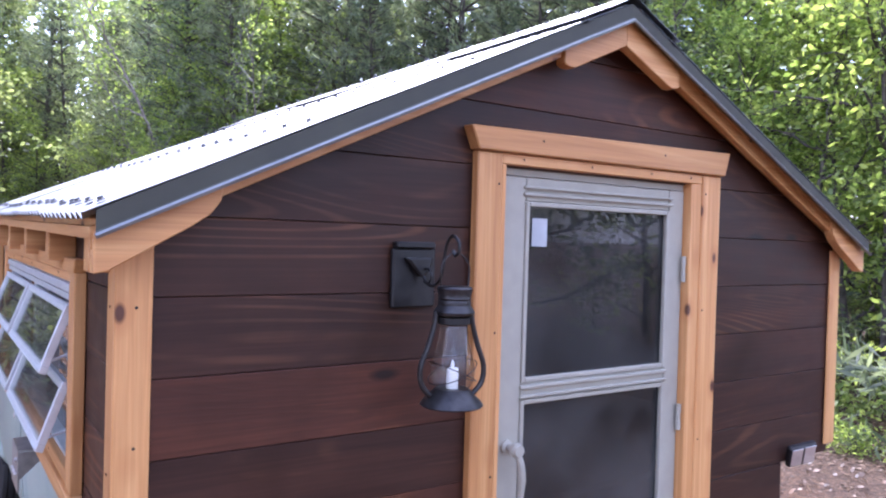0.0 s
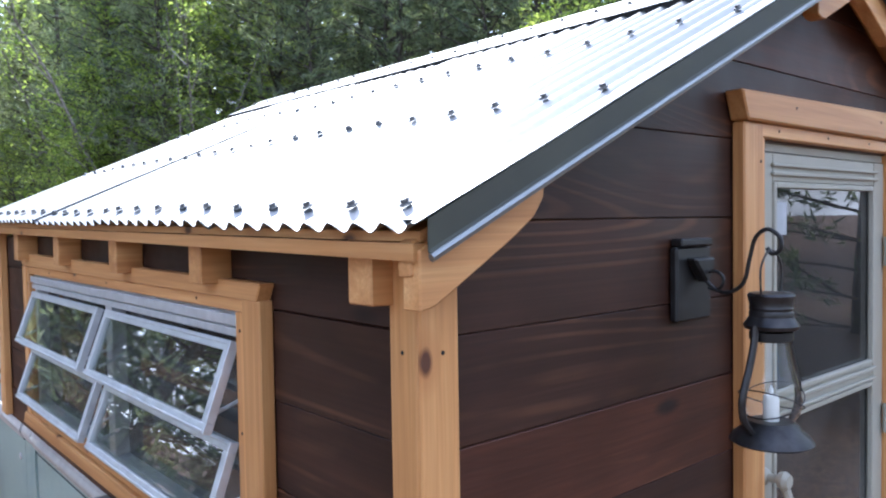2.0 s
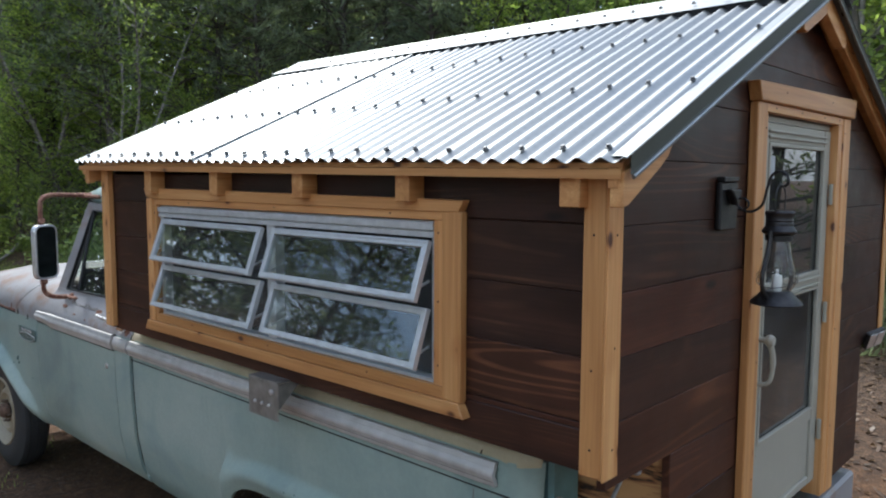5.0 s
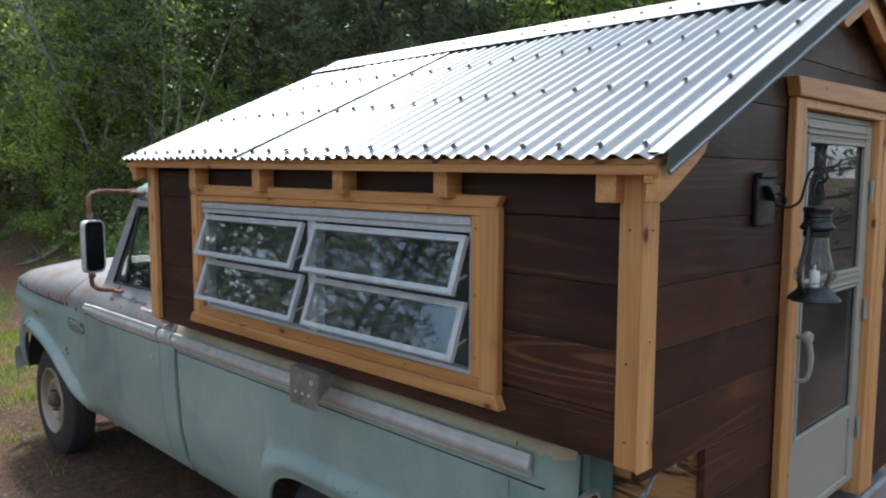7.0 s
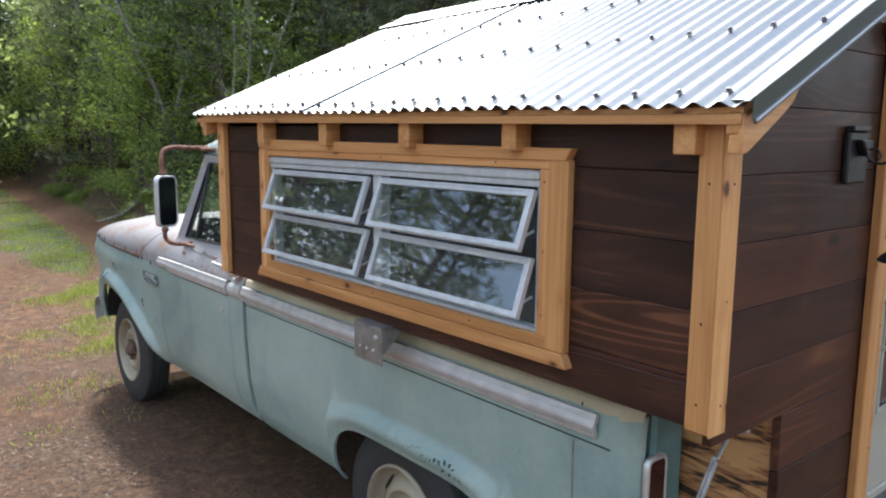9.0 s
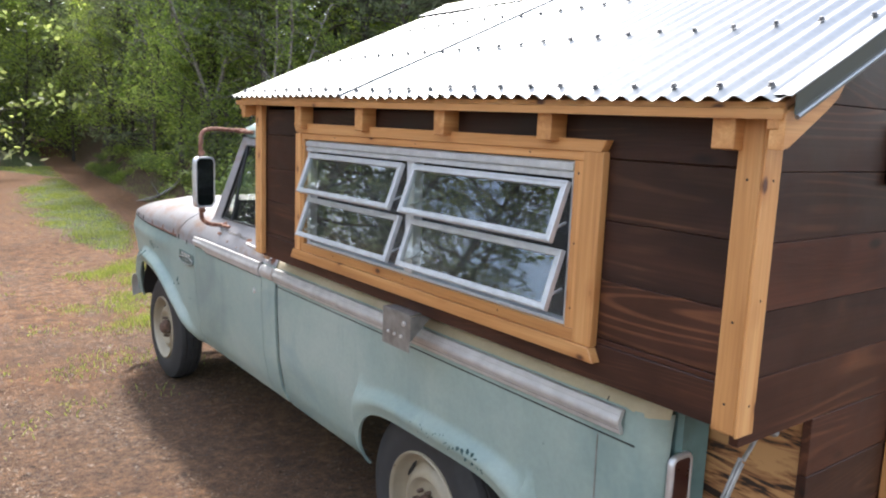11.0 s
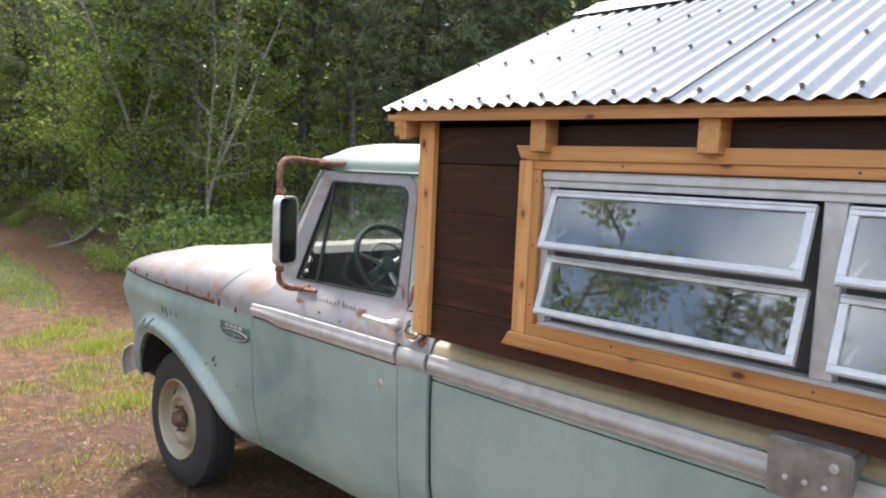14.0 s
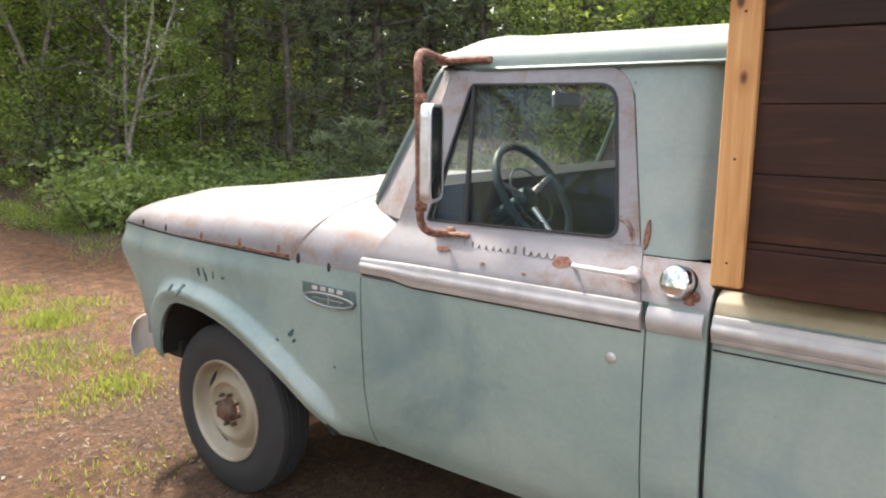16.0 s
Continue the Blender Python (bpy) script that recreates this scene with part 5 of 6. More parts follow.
M_PLATE = plain("plate_grey_green", (0.10, 0.15, 0.14), 0.45, 0.2, 0.3, 40)
for f in fenders[:1]:
    ex = side_x(1.0)
    shield_o = [(4.052, 1.044), (3.79, 1.040), (3.783, 1.000), (3.80, 0.975), (3.87, 0.962), (3.955, 0.966), (4.03, 0.982), (4.052, 1.004)]
    em = part("emblem", prism(bmesh.new(), shield_o, ex - 0.006, ex + 0.004, 0, 0.002), M_PLATE, f, "chrome-edged emblem on a grey-green plate")
    oval = [(ex - 0.008, 3.917 + 0.122 * math.cos(a), 0.994 + 0.026 * math.sin(a) * (1.0 if math.sin(a) < 0 else 0.7)) for a in [k * math.pi / 18 for k in range(36)]]
    part("emblem_rim", tube(bmesh.new(), oval, 0.0042, 6, True), M_EMBLEM, f, "", True)
    part("emblem_cross", box(box(bmesh.new(), ex - 0.009, ex - 0.0065, 3.914, 3.920, 0.975, 1.008, 0.001), ex - 0.009, ex - 0.0065, 3.84, 3.995, 0.991, 0.995, 0.001), M_EMBLEM, f)
    for q in range(4):
        part("emblem_bar", box(bmesh.new(), ex - 0.009, ex - 0.0065, 3.845 + q * 0.042, 3.872 + q * 0.042, 1.021, 1.036, 0.002), M_CHROME, f)

# cab
both("cab_corner", door_skin(0.458, 1.275, Y_CAB, Y_DOOR - 0.002, 24, 6), M_GREEN, truck, "green cab corner below the quarter panel")
both("corner_cap", lambda bm: shell(bm, lambda u, v: (side_x(lerp(1.172, 1.277, v)) - 0.003, lerp(Y_CAB, Y_DOOR - 0.001 + 0.275 * (lerp(1.172, 1.277, v) - 1.10), u), lerp(1.172, 1.277, v)), 4, 8, (0.004, 0, 0)), M_WHITE, truck, "white corner round the fuel filler, rust stained")
both("moulding", lambda bm: shell(bm, lambda u, v: (0.104 - 0.012 * math.sin(math.pi * v), lerp(Y_CAB + 0.008, Y_DOOR - 0.004, u), lerp(1.100, 1.163, v)), 3, 8, (0.012, 0, 0)), M_TRIM, truck)


def quarter(bm):
    def Q(u, v):
        z = lerp(1.279, 1.786, v)
        yr = lerp(2.812, 2.922, max(0, (z - 1.30) / 0.48)) + 0.05 * smoothstep(1.70, 1.786, z)
        return (lean(z) + 0.004 + 0.05 * (1 - smoothstep(0.0, 0.28, u)), lerp(2.625, yr, u), z)
    shell(bm, Q, 10, 12, (0.012, 0, 0))


both("quarter_panel", quarter, M_GREEN, truck, "green rear quarter of the cab")


def roof_pt(u, v):
    th = (v * 2 - 1) * math.pi / 2
    a = math.copysign(abs(math.sin(th)) ** 0.55, th)
    c = max(0.0, math.cos(th)) ** 0.75
    y = lerp(2.615, 3.665 - 0.012 * a * a, u)
    half = CX - 0.338 - 0.045 * smoothstep(3.45, 3.665, y)
    drop = 0.075 * smoothstep(0.80, 1.0, u) ** 1.5
    return (CX + a * half, y, 1.788 + 0.03 * smoothstep(3.4, 3.66, y) + (0.135 - drop) * c)


cab_roof = part("cab_roof", shell(bmesh.new(), roof_pt, 24, 48, (0, 0, -0.012)), M_GREEN, truck, "faded green cab roof", True, 60)
for s in (0, 1):
    rail = [roof_pt(k / 20, 0) for k in range(21)]
    rail = [((2 * CX - x if s else x) + (0.006 if s else -0.006), y, z - 0.004) for x, y, z in rail]
    # Real rail, coloured dark for the shadow line beneath the roof edge
    part("drip_rail", tube(bmesh.new(), rail, 0.0065, 6), M_PLATE, cab_roof, "", True)
both("a_pillar", lambda bm: shell(bm, lambda u, v: (lerp(lerp(0.199, 0.302, v), lerp(0.338, 0.405, v), u), lerp(lerp(3.668, 3.872, v), lerp(3.556, 3.628, v), u), lerp(lerp(1.292, 1.300, v), lerp(1.785, 1.812, v), u)), 8, 4, (0.03, -0.012, 0)), M_WHITE, truck, "white windshield pillar")
both("header", lambda bm: shell(bm, lambda u, v: (lerp(0.343, 0.40, v), lerp(2.9, 3.60, u), lerp(1.784, 1.80, v)), 3, 1, (0, 0, 0.01)), M_DARK)


def shield(u, v):
    a = u * 2 - 1
    base = Vector((CX + a * (CX - 0.312), 3.885 + 0.13 * (1 - a * a), 1.302 + 0.02 * (1 - a * a)))
    top = Vector((CX + a * (CX - 0.412), 3.632 + 0.05 * (1 - a * a), 1.815 + 0.025 * (1 - a * a)))
    return base.lerp(top, v)


ws = part("windshield", shell(bmesh.new(), shield, 24, 4, (0, -0.004, 0)), M_CABGLASS, truck, "curved windshield", True)
ws.visible_shadow = False
edge = [shield(0.07 + 0.86 * u / 20, 0) for u in range(21)] + [shield(0.965, 0.012), shield(0.988, 0.045), shield(0.998, 0.10)] + [shield(1, 0.17 + 0.68 * v / 6) for v in range(7)] + [shield(0.998, 0.91), shield(0.985, 0.97)]
edge += [shield(0.95 - 0.90 * u / 20, 1) for u in range(21)] + [shield(0.015, 0.97), shield(0.002, 0.91)] + [shield(0, 0.85 - 0.68 * v / 6) for v in range(7)] + [shield(0.002, 0.10), shield(0.012, 0.045), shield(0.035, 0.012)]
part("windshield_seal", tube(bmesh.new(), edge, 0.021, 8, True), plain("green_gasket", (0.10, 0.14, 0.125), 0.6), truck, "", True)
bm = box(box(box(box(bmesh.new(), 0.24, 2.10, 2.62, 2.635, 0.60, 1.40, 0.002), 0.36, 1.98, 2.62, 2.635, 1.70, 1.86, 0.002), 0.30, 0.55, 2.62, 2.635, 1.40, 1.70, 0.002), 1.79, 2.04, 2.62, 2.635, 1.40, 1.70, 0.002)
part("cab_back", bm, M_GREEN, truck)
g = part("rear_window", box(bmesh.new(), 0.55, 1.79, 2.625, 2.629, 1.40, 1.70), M_CABGLASS, truck)
g.visible_shadow = False
part("cab_floor", box(bmesh.new(), 0.24, 2.10, 2.63, 3.9, 0.56, 0.60, 0.002), M_DARK, truck)
part("firewall", box(bmesh.new(), 0.24, 2.10, 3.86, 3.885, 0.60, 1.28, 0.002), M_DARK, truck)
part("dashboard", shell(bmesh.new(), lambda u, v: (lerp(0.23 + 0.15 * v, 2.11 - 0.15 * v, u), table([(0, 3.62), (0.35, 3.58), (0.6, 3.60), (0.8, 3.66), (1, 3.80)], v), table([(0, 1.06), (0.35, 1.27), (0.6, 1.400), (0.8, 1.428), (1, 1.40)], v)), 8, 10, (0, 0.02, -0.015)), M_VINYL, truck, "dark padded dashboard", True)
part("seat_cushion", box(bmesh.new(), 0.30, 2.04, 2.72, 3.22, 0.78, 0.96, 0.04), M_TEAL, truck)
part("seat_back", box(bmesh.new(), 0.30, 2.04, 2.65, 2.78, 0.96, 1.36, 0.035), M_TEAL, truck)
both("door_card", lambda bm: box(bm, 0.20, 0.215, 2.80, 3.60, 0.62, 1.29, 0.003), M_VINYL, smooth=False)
SW = Matrix.Translation((0.62, 3.40, 1.365)) @ pose(0, 0, 0, 58, 0, 0)
sw = part("steering_wheel", tube(bmesh.new(), [SW @ Vector((0.193 * math.cos(a), 0.193 * math.sin(a), 0)) for a in [k * math.pi / 20 for k in range(40)]], 0.0145, 8, True), M_TEAL, truck, "large thin dark teal steering wheel", True)
for a in (0.35, math.pi - 0.35, -math.pi / 2):
    part("spoke", tube(bmesh.new(), [SW @ Vector((0.02 * math.cos(a), 0.02 * math.sin(a), -0.03)), SW @ Vector((0.2 * math.cos(a), 0.2 * math.sin(a), 0))], [0.013, 0.008], 8), M_CHROME, sw, "", True)
part("horn_ring", tube(bmesh.new(), [SW @ Vector((0.11 * math.cos(a), 0.11 * math.sin(a), -0.012)) for a in [k * math.pi / 16 for k in range(32)]], 0.004, 6, True), M_TEAL, sw, "", True)
part("hub", lathe(bmesh.new(), [(0.045, -0.05), (0.042, -0.015), (0.02, -0.008)], SW, 16), M_TEAL, sw, "", True)
part("steering_column", tube(bmesh.new(), [SW @ Vector((0, 0, -0.04)), SW @ Vector((0, 0, -0.42))], 0.03, 12), M_TEAL, truck, "", True)
part("inside_mirror", box(tube(bmesh.new(), [(CX, 3.66, 1.80), (CX, 3.60, 1.735)], 0.006, 6), CX - 0.12, CX + 0.12, 3.575, 3.592, 1.675, 1.738, 0.012), M_CHROME, truck)

# fuel filler
cap = lathe(bmesh.new(), [(0.046, -0.03), (0.048, 0.0), (0.045, 0.012)], Matrix.Translation((0.148, 2.683, 1.222)) @ pose(0, 0, 0, 0, -72, 0), 24)
neck = part("filler_neck", cap, M_SEAL, truck, "black rubber fuel filler neck", True)
part("fuel_cap", lathe(bmesh.new(), [(0.040, 0.0), (0.044, 0.006), (0.043, 0.022), (0.036, 0.034), (0.022, 0.040), (0.004, 0.042)], Matrix.Translation((0.138, 2.683, 1.228)) @ pose(0, 0, 0, 0, -72, 0), 28), M_BRIGHT, neck, "shiny chrome fuel cap", True)

stain = lathe(bmesh.new(), [(0.034, -0.002), (0.028, 0.0025), (0.008, 0.003)], Matrix.Translation((side_x(1.20) - 0.003, 2.645, 1.195)) @ pose(0, 0, 0, 0, -62, 0) @ Matrix.Diagonal((0.75, 0.9, 1, 1)), 14)
part("rust_stain", stain, M_RUST, truck, "rust stain below the fuel filler", True)

# mirror
mir = part("side_mirror", tube(bmesh.new(), smooth_path([(0.395, 3.615, 1.822), (0.27, 3.57, 1.822), (0.12, 3.505, 1.825), (0.06, 3.475, 1.80), (0.048, 3.465, 1.74), (0.046, 3.458, 1.55), (0.044, 3.452, 1.36), (0.05, 3.447, 1.31), (0.09, 3.443, 1.283), (0.155, 3.44, 1.275)], 5), 0.0125, 9), M_RUST, truck, "rusty tubular arm with an upright mirror", True)
part("arm_foot", box(lathe(bmesh.new(), [(0.02, 0), (0.018, 0.012), (0.006, 0.018)], Matrix.Translation((0.185, 3.44, 1.272)) @ pose(0, 0, 0, 0, -60, 0), 10), 0.16, 0.185, 3.36, 3.50, 1.266, 1.278, 0.004), M_RUST, mir)
part("arm_foot", box(bmesh.new(), 0.32, 0.36, 3.40, 3.62, 1.805, 1.825, 0.005), M_RUST, mir)
for z in (1.69, 1.365):
    part("arm_clamp", lathe(bmesh.new(), [(0.017, -0.012), (0.02, 0), (0.017, 0.012)], Matrix.Translation((0.047, 3.45, z)), 10), M_RUST, mir)
head = rounded([(-0.026, 1.385), (0.112, 1.385), (0.112, 1.672), (-0.026, 1.672)], 0.04, 6)
MT = Matrix.Translation((0.043, 3.41, 0)) @ pose(0, 0, 0, 0, 0, 22) @ Matrix.Translation((-0.043, -3.41, 0))
bm = prism(bmesh.new(), [tuple(p) for p in head], 3.395, 3.425, 1, 0.004)
bm.transform(MT)
part("mirror_shell", bm, M_CHROME, mir, "scuffed chrome mirror shell", True)
glass_o = rounded([(-0.016, 1.396), (0.102, 1.396), (0.102, 1.661), (-0.016, 1.661)], 0.034, 6)
bm = prism(bmesh.new(), [tuple(p) for p in glass_o], 3.3925, 3.3945, 1)
bm.transform(MT)
part("mirror_glass", bm, plain("dark_mirror", (0.12, 0.13, 0.13), 0.05, 1.0, 0.02), mir, "dark mirror glass")
part("mirror_rim", tube(bmesh.new(), [MT @ Vector((p[0], 3.395, p[1])) for p in rounded([(-0.021, 1.390), (0.107, 1.390), (0.107, 1.667), (-0.021, 1.667)], 0.037, 6)], 0.0055, 6, True), M_CHROME, mir, "", True)


# bed
def bed_side(bm):
    BY = [0.30, 0.305, 0.315, 0.33, 0.36, 0.42, 0.52, 0.62, 0.68, 0.708] + [0.7105 + 1.079 * (0.5 - 0.5 * math.cos(math.pi * k / 34)) for k in range(35)] + [1.792, 1.83, 1.9, 2.05, 2.25, 2.45, 2.55, Y_BED]

    def B(u, v):
        y = BY[round(u * (len(BY) - 1))]
        lo = rear_low(y)
        z = lerp(lo, 1.172, v)
        arch = 1 - smoothstep(0.92, 1.16, abs(y - 1.25) / 0.54)
        rnd = 0.06 * (1 - min(1, (y - 0.30) / 0.07)) ** 2
        front = 0.012 * smoothstep(2.56, Y_BED, y)
        return (side_x(z) + lip(z, lo, arch, min(2.5, abs(rear_low(y + 0.02) - rear_low(y - 0.02)) / 0.04)) * 0.8 + rnd + front, y, z)
    shell(bm, B, len(BY) - 1, 36, (0.012, 0, 0))


beds = both("bed_side", bed_side, M_GREEN, truck, "faded green bed side, blotched, with chips over the wheel")
chip_rng = random.Random(12)
for k in range(26):
    t = k / 25
    yy = lerp(1.33, 0.92, t ** 0.8) + chip_rng.uniform(-0.01, 0.01)
    zz = rear_low(yy) + 0.052 + chip_rng.uniform(-0.02, 0.018)
    big = 0.0035 + 0.0065 * math.exp(-((t - 0.75) / 0.2) ** 2)
    part("paint_chip", patch((side_x(zz) + lip(zz, rear_low(yy), 1.0, 0.0) * 0.8 + 0.0005, yy, zz), (-1.0, 0.0, 0.12), big, big * 0.6, chip_rng.uniform(0, 180), k + 40), M_CHIP, beds[0])
both("bed_rail", lambda bm: shell(bm, lambda u, v: (table([(0, 0.117), (0.25, 0.127), (0.5, 0.15), (0.7, 0.18), (1, 0.34)], v) + 0.05 * (1 - min(1, u / 0.03)) ** 2, lerp(Y_TAIL, Y_BED, u), table([(0, 1.1735), (0.25, 1.198), (0.5, 1.215), (0.7, 1.222), (1, 1.222)], v)), 60, 16, (0.0, 0, -0.012)), M_CREAM, truck, "cream painted top rail of the bed")
both("bed_moulding", lambda bm: shell(bm, lambda u, v: (0.103 - 0.013 * math.sin(math.pi * v) - 0.004 * abs(math.cos(2 * math.pi * v)), lerp(0.402, Y_BED - 0.004, u), lerp(1.100, 1.167, v)), 4, 12, (0.014, 0, 0)), M_TRIM, truck, "dull ribbed aluminium moulding")
# Dark strip laid along the crease in place of its shade
both("bed_crease", lambda bm: shell(bm, lambda u, v: (side_x(1.09) - 0.0025, lerp(0.36, Y_BED - 0.006, u), lerp(1.078, 1.082, v)), 2, 1, (0.005, 0, 0)), M_DARK, truck)
both("moulding_groove", lambda bm: [shell(bm, lambda u, v: (0.094, lerp(0.406, Y_BED - 0.006, u), lerp(z, z + 0.0022, v)), 1, 1, (0.006, 0, 0)) for z in (1.113, 1.150)], M_STEEL, truck)
both("rail_seam", lambda bm: shell(bm, lambda u, v: (table([(0, 0.115), (0.5, 0.148), (0.75, 0.18), (1, 0.34)], v) - 0.0012, lerp(0.464, 0.467, u), table([(0, 1.174), (0.5, 1.2165), (0.75, 1.2235), (1, 1.2235)], v)), 1, 10, (0.003, 0, -0.003)), M_DARK, truck)
both("bed_seam", lambda bm: shell(bm, lambda u, v: (side_x(lerp(0.50, 1.072, v)) - 0.0015, lerp(0.482, 0.486, u), lerp(0.50, 1.072, v)), 1, 14, (0.004, 0, 0)), M_STEEL, truck)
both("inner_side", lambda bm: box(bm, 0.335, 0.347, 0.32, 2.55, 0.70, 1.205, 0.003), M_DARK, smooth=False)
both("rear_post", lambda bm: box(bm, 0.205, 0.345, 0.292, 0.33, 0.46, 1.20, 0.012), plain("teal_paint", (0.10, 0.165, 0.155), 0.5, 0, 0.45, 7), smooth=False)
part("bed_floor", box(bmesh.new(), 0.345, 1.995, 0.30, 2.56, 0.69, 0.73, 0.003), M_DARK, truck)
part("bed_front", box(bmesh.new(), 0.16, 2.18, 2.545, 2.565, 0.5, 1.2, 0.003), M_GREEN, truck)
for i in (0, 1):
    def mxx(x):
        return 2 * CX - x if i else x
    fr = rounded([(mxx(0.172), 0.80), (mxx(0.248), 0.80), (mxx(0.248), 1.058), (mxx(0.172), 1.058)], 0.022, 5)
    lamp = part("tail_lamp", tube(bmesh.new(), [(p[0], 0.288, p[1]) for p in fr], 0.010, 8, True), M_CHROME, truck, "dark red tail lamp in a chrome rim", True)
    part("lens", prism(bmesh.new(), [tuple(p) for p in fr], 0.28, 0.30, 1, 0.003), M_LAMPRED, lamp)
part("rear_bumper", box(bmesh.new(), 0.25, 2.09, 0.02, 0.20, 0.55, 0.68, 0.012), M_WHITE, truck, "white painted step bumper")
# Frame rails and a wide plate, unseen, added to block light below the truck
part("chassis", box(box(box(bmesh.new(), 0.62, 0.72, 0.3, 5.2, 0.42, 0.56, 0.01), 1.62, 1.72, 0.3, 5.2, 0.42, 0.56, 0.01), 0.45, 1.9, 2.6, 4.4, 0.56, 0.62, 0.01), M_DARK, truck)
part("engine_bay", box(bmesh.new(), 0.55, 1.79, 3.9, 5.25, 0.50, 1.08, 0.02), M_DARK, truck)
part("axle", tube(tube(bmesh.new(), [(0.3, 4.64, 0.37), (2.04, 4.64, 0.37)], 0.04, 10), [(0.3, 1.368, 0.43), (2.04, 1.368, 0.43)], 0.05, 10), M_DARK, truck)
for y, hub_z in ((4.64, 0.373), (1.368, 0.43)):
    for i in (0, 1):
        x0, s = (0.158, 1) if not i else (2 * CX - 0.158, -1)
        wm = Matrix.Translation((x0, y, hub_z)) @ pose(0, 0, 0, 0, 90 * s, 0)
        prof = [(0.222, 0.012), (0.245, 0.004), (0.285, 0.0), (0.325, 0.006), (0.348, 0.018), (0.358, 0.022), (0.366, 0.026), (0.373, 0.040), (0.375, 0.05), (0.369, 0.053), (0.369, 0.060), (0.375, 0.063), (0.376, 0.09), (0.370, 0.093), (0.370, 0.10), (0.376, 0.103), (0.375, 0.13), (0.369, 0.133), (0.369, 0.14), (0.374, 0.143), (0.36, 0.168), (0.325, 0.183), (0.27, 0.19), (0.222, 0.178)]
        wheel = part("wheel", lathe(bmesh.new(), prof + [prof[0]], wm, 56, False), M_RUBBER, truck, "blackwall tyre on a cream steel wheel", True, 30)
        rim = [(0.226, 0.018), (0.225, 0.004), (0.219, 0.000), (0.213, 0.004), (0.208, 0.018), (0.205, 0.045), (0.196, 0.062), (0.186, 0.070), (0.172, 0.066), (0.160, 0.052), (0.146, 0.034), (0.132, 0.026), (0.120, 0.026), (0.112, 0.034), (0.100, 0.048), (0.088, 0.050), (0.05, 0.046)]
        part("rim", lathe(bmesh.new(), rim, wm, 48, False), M_WHEEL, wheel, "chalky cream steel rim", True, 40)
        part("hub", lathe(bmesh.new(), [(0.052, 0.036), (0.050, 0.020), (0.046, 0.004), (0.036, -0.004), (0.030, -0.012), (0.012, -0.014)], wm, 20), plain("brown_hub", (0.13, 0.075, 0.05), 0.7, 0.2, 0.4, 40), wheel, "rusty hub", True)
        for k in range(8):
            a = k * math.pi / 4 + 0.2
            part("lug_nut", lathe(bmesh.new(), [(0.0095, 0.036), (0.0095, 0.018), (0.006, 0.012)], wm @ Matrix.Translation((0.069 * math.cos(a), 0.069 * math.sin(a), 0)), 6), M_LUG, wheel)
        for k in range(4):
            a = k * math.pi / 2 + 0.6
            part("vent_slot", lathe(bmesh.new(), [(0.02, 0.0), (0.018, -0.002)], wm @ Matrix.Translation((0.176 * math.cos(a), 0.176 * math.sin(a), 0.060)) @ pose(0, 0, 0, 0, 0, math.degrees(a)) @ Matrix.Diagonal((0.42, 2.6, 1, 1)), 14), M_DARK, wheel)


# ---- woods ----
def quads(name, centres, along, across, material, parent=None, label=""):
    """Many small pointed leaves in one mesh: centre, half length and half width vectors."""
    n = len(centres)
    v = np.empty((n, 4, 3))
    v[:, 0], v[:, 2] = centres - along, centres + along
    v[:, 1], v[:, 3] = centres + across - along * 0.15, centres - across - along * 0.15
    me = bpy.data.meshes.new(name)
    me.vertices.add(n * 4)
    me.vertices.foreach_set("co", v.ravel())
    me.loops.add(n * 4)
    me.loops.foreach_set("vertex_index", np.arange(n * 4))
    me.polygons.add(n)
    me.polygons.foreach_set("loop_start", np.arange(n) * 4)
    me.polygons.foreach_set("loop_total", np.full(n, 4))
    me.update(calc_edges=True)
    return put(name, me, material, parent, label)


def unit(r, n):
    a = r.normal(size=(n, 3))
    return a / np.linalg.norm(a, axis=1)[:, None]


def leaves_at(r, centres, size, flat=0.5):
    n = len(centres)
    d = unit(r, n)
    d[:, 2] = d[:, 2] * 0.6 - 0.25
    s = np.cross(d, unit(r, n))
    s /= np.linalg.norm(s, axis=1)[:, None] + 1e-6
    L = (size * r.uniform(0.6, 1.25, n))[:, None]
    return d / np.linalg.norm(d, axis=1)[:, None] * L * 0.5, s * L * 0.5 * flat


def bent(r, p, d, length, n, wob, grav=0.0):
    pts = [Vector(p)]
    d = Vector(d).normalized()
    for _ in range(n):
        d = (d + Vector(r.normal(size=3)) * wob + Vector((0, 0, grav))).normalized()
        pts.append(pts[-1] + d * length / n)
    return pts


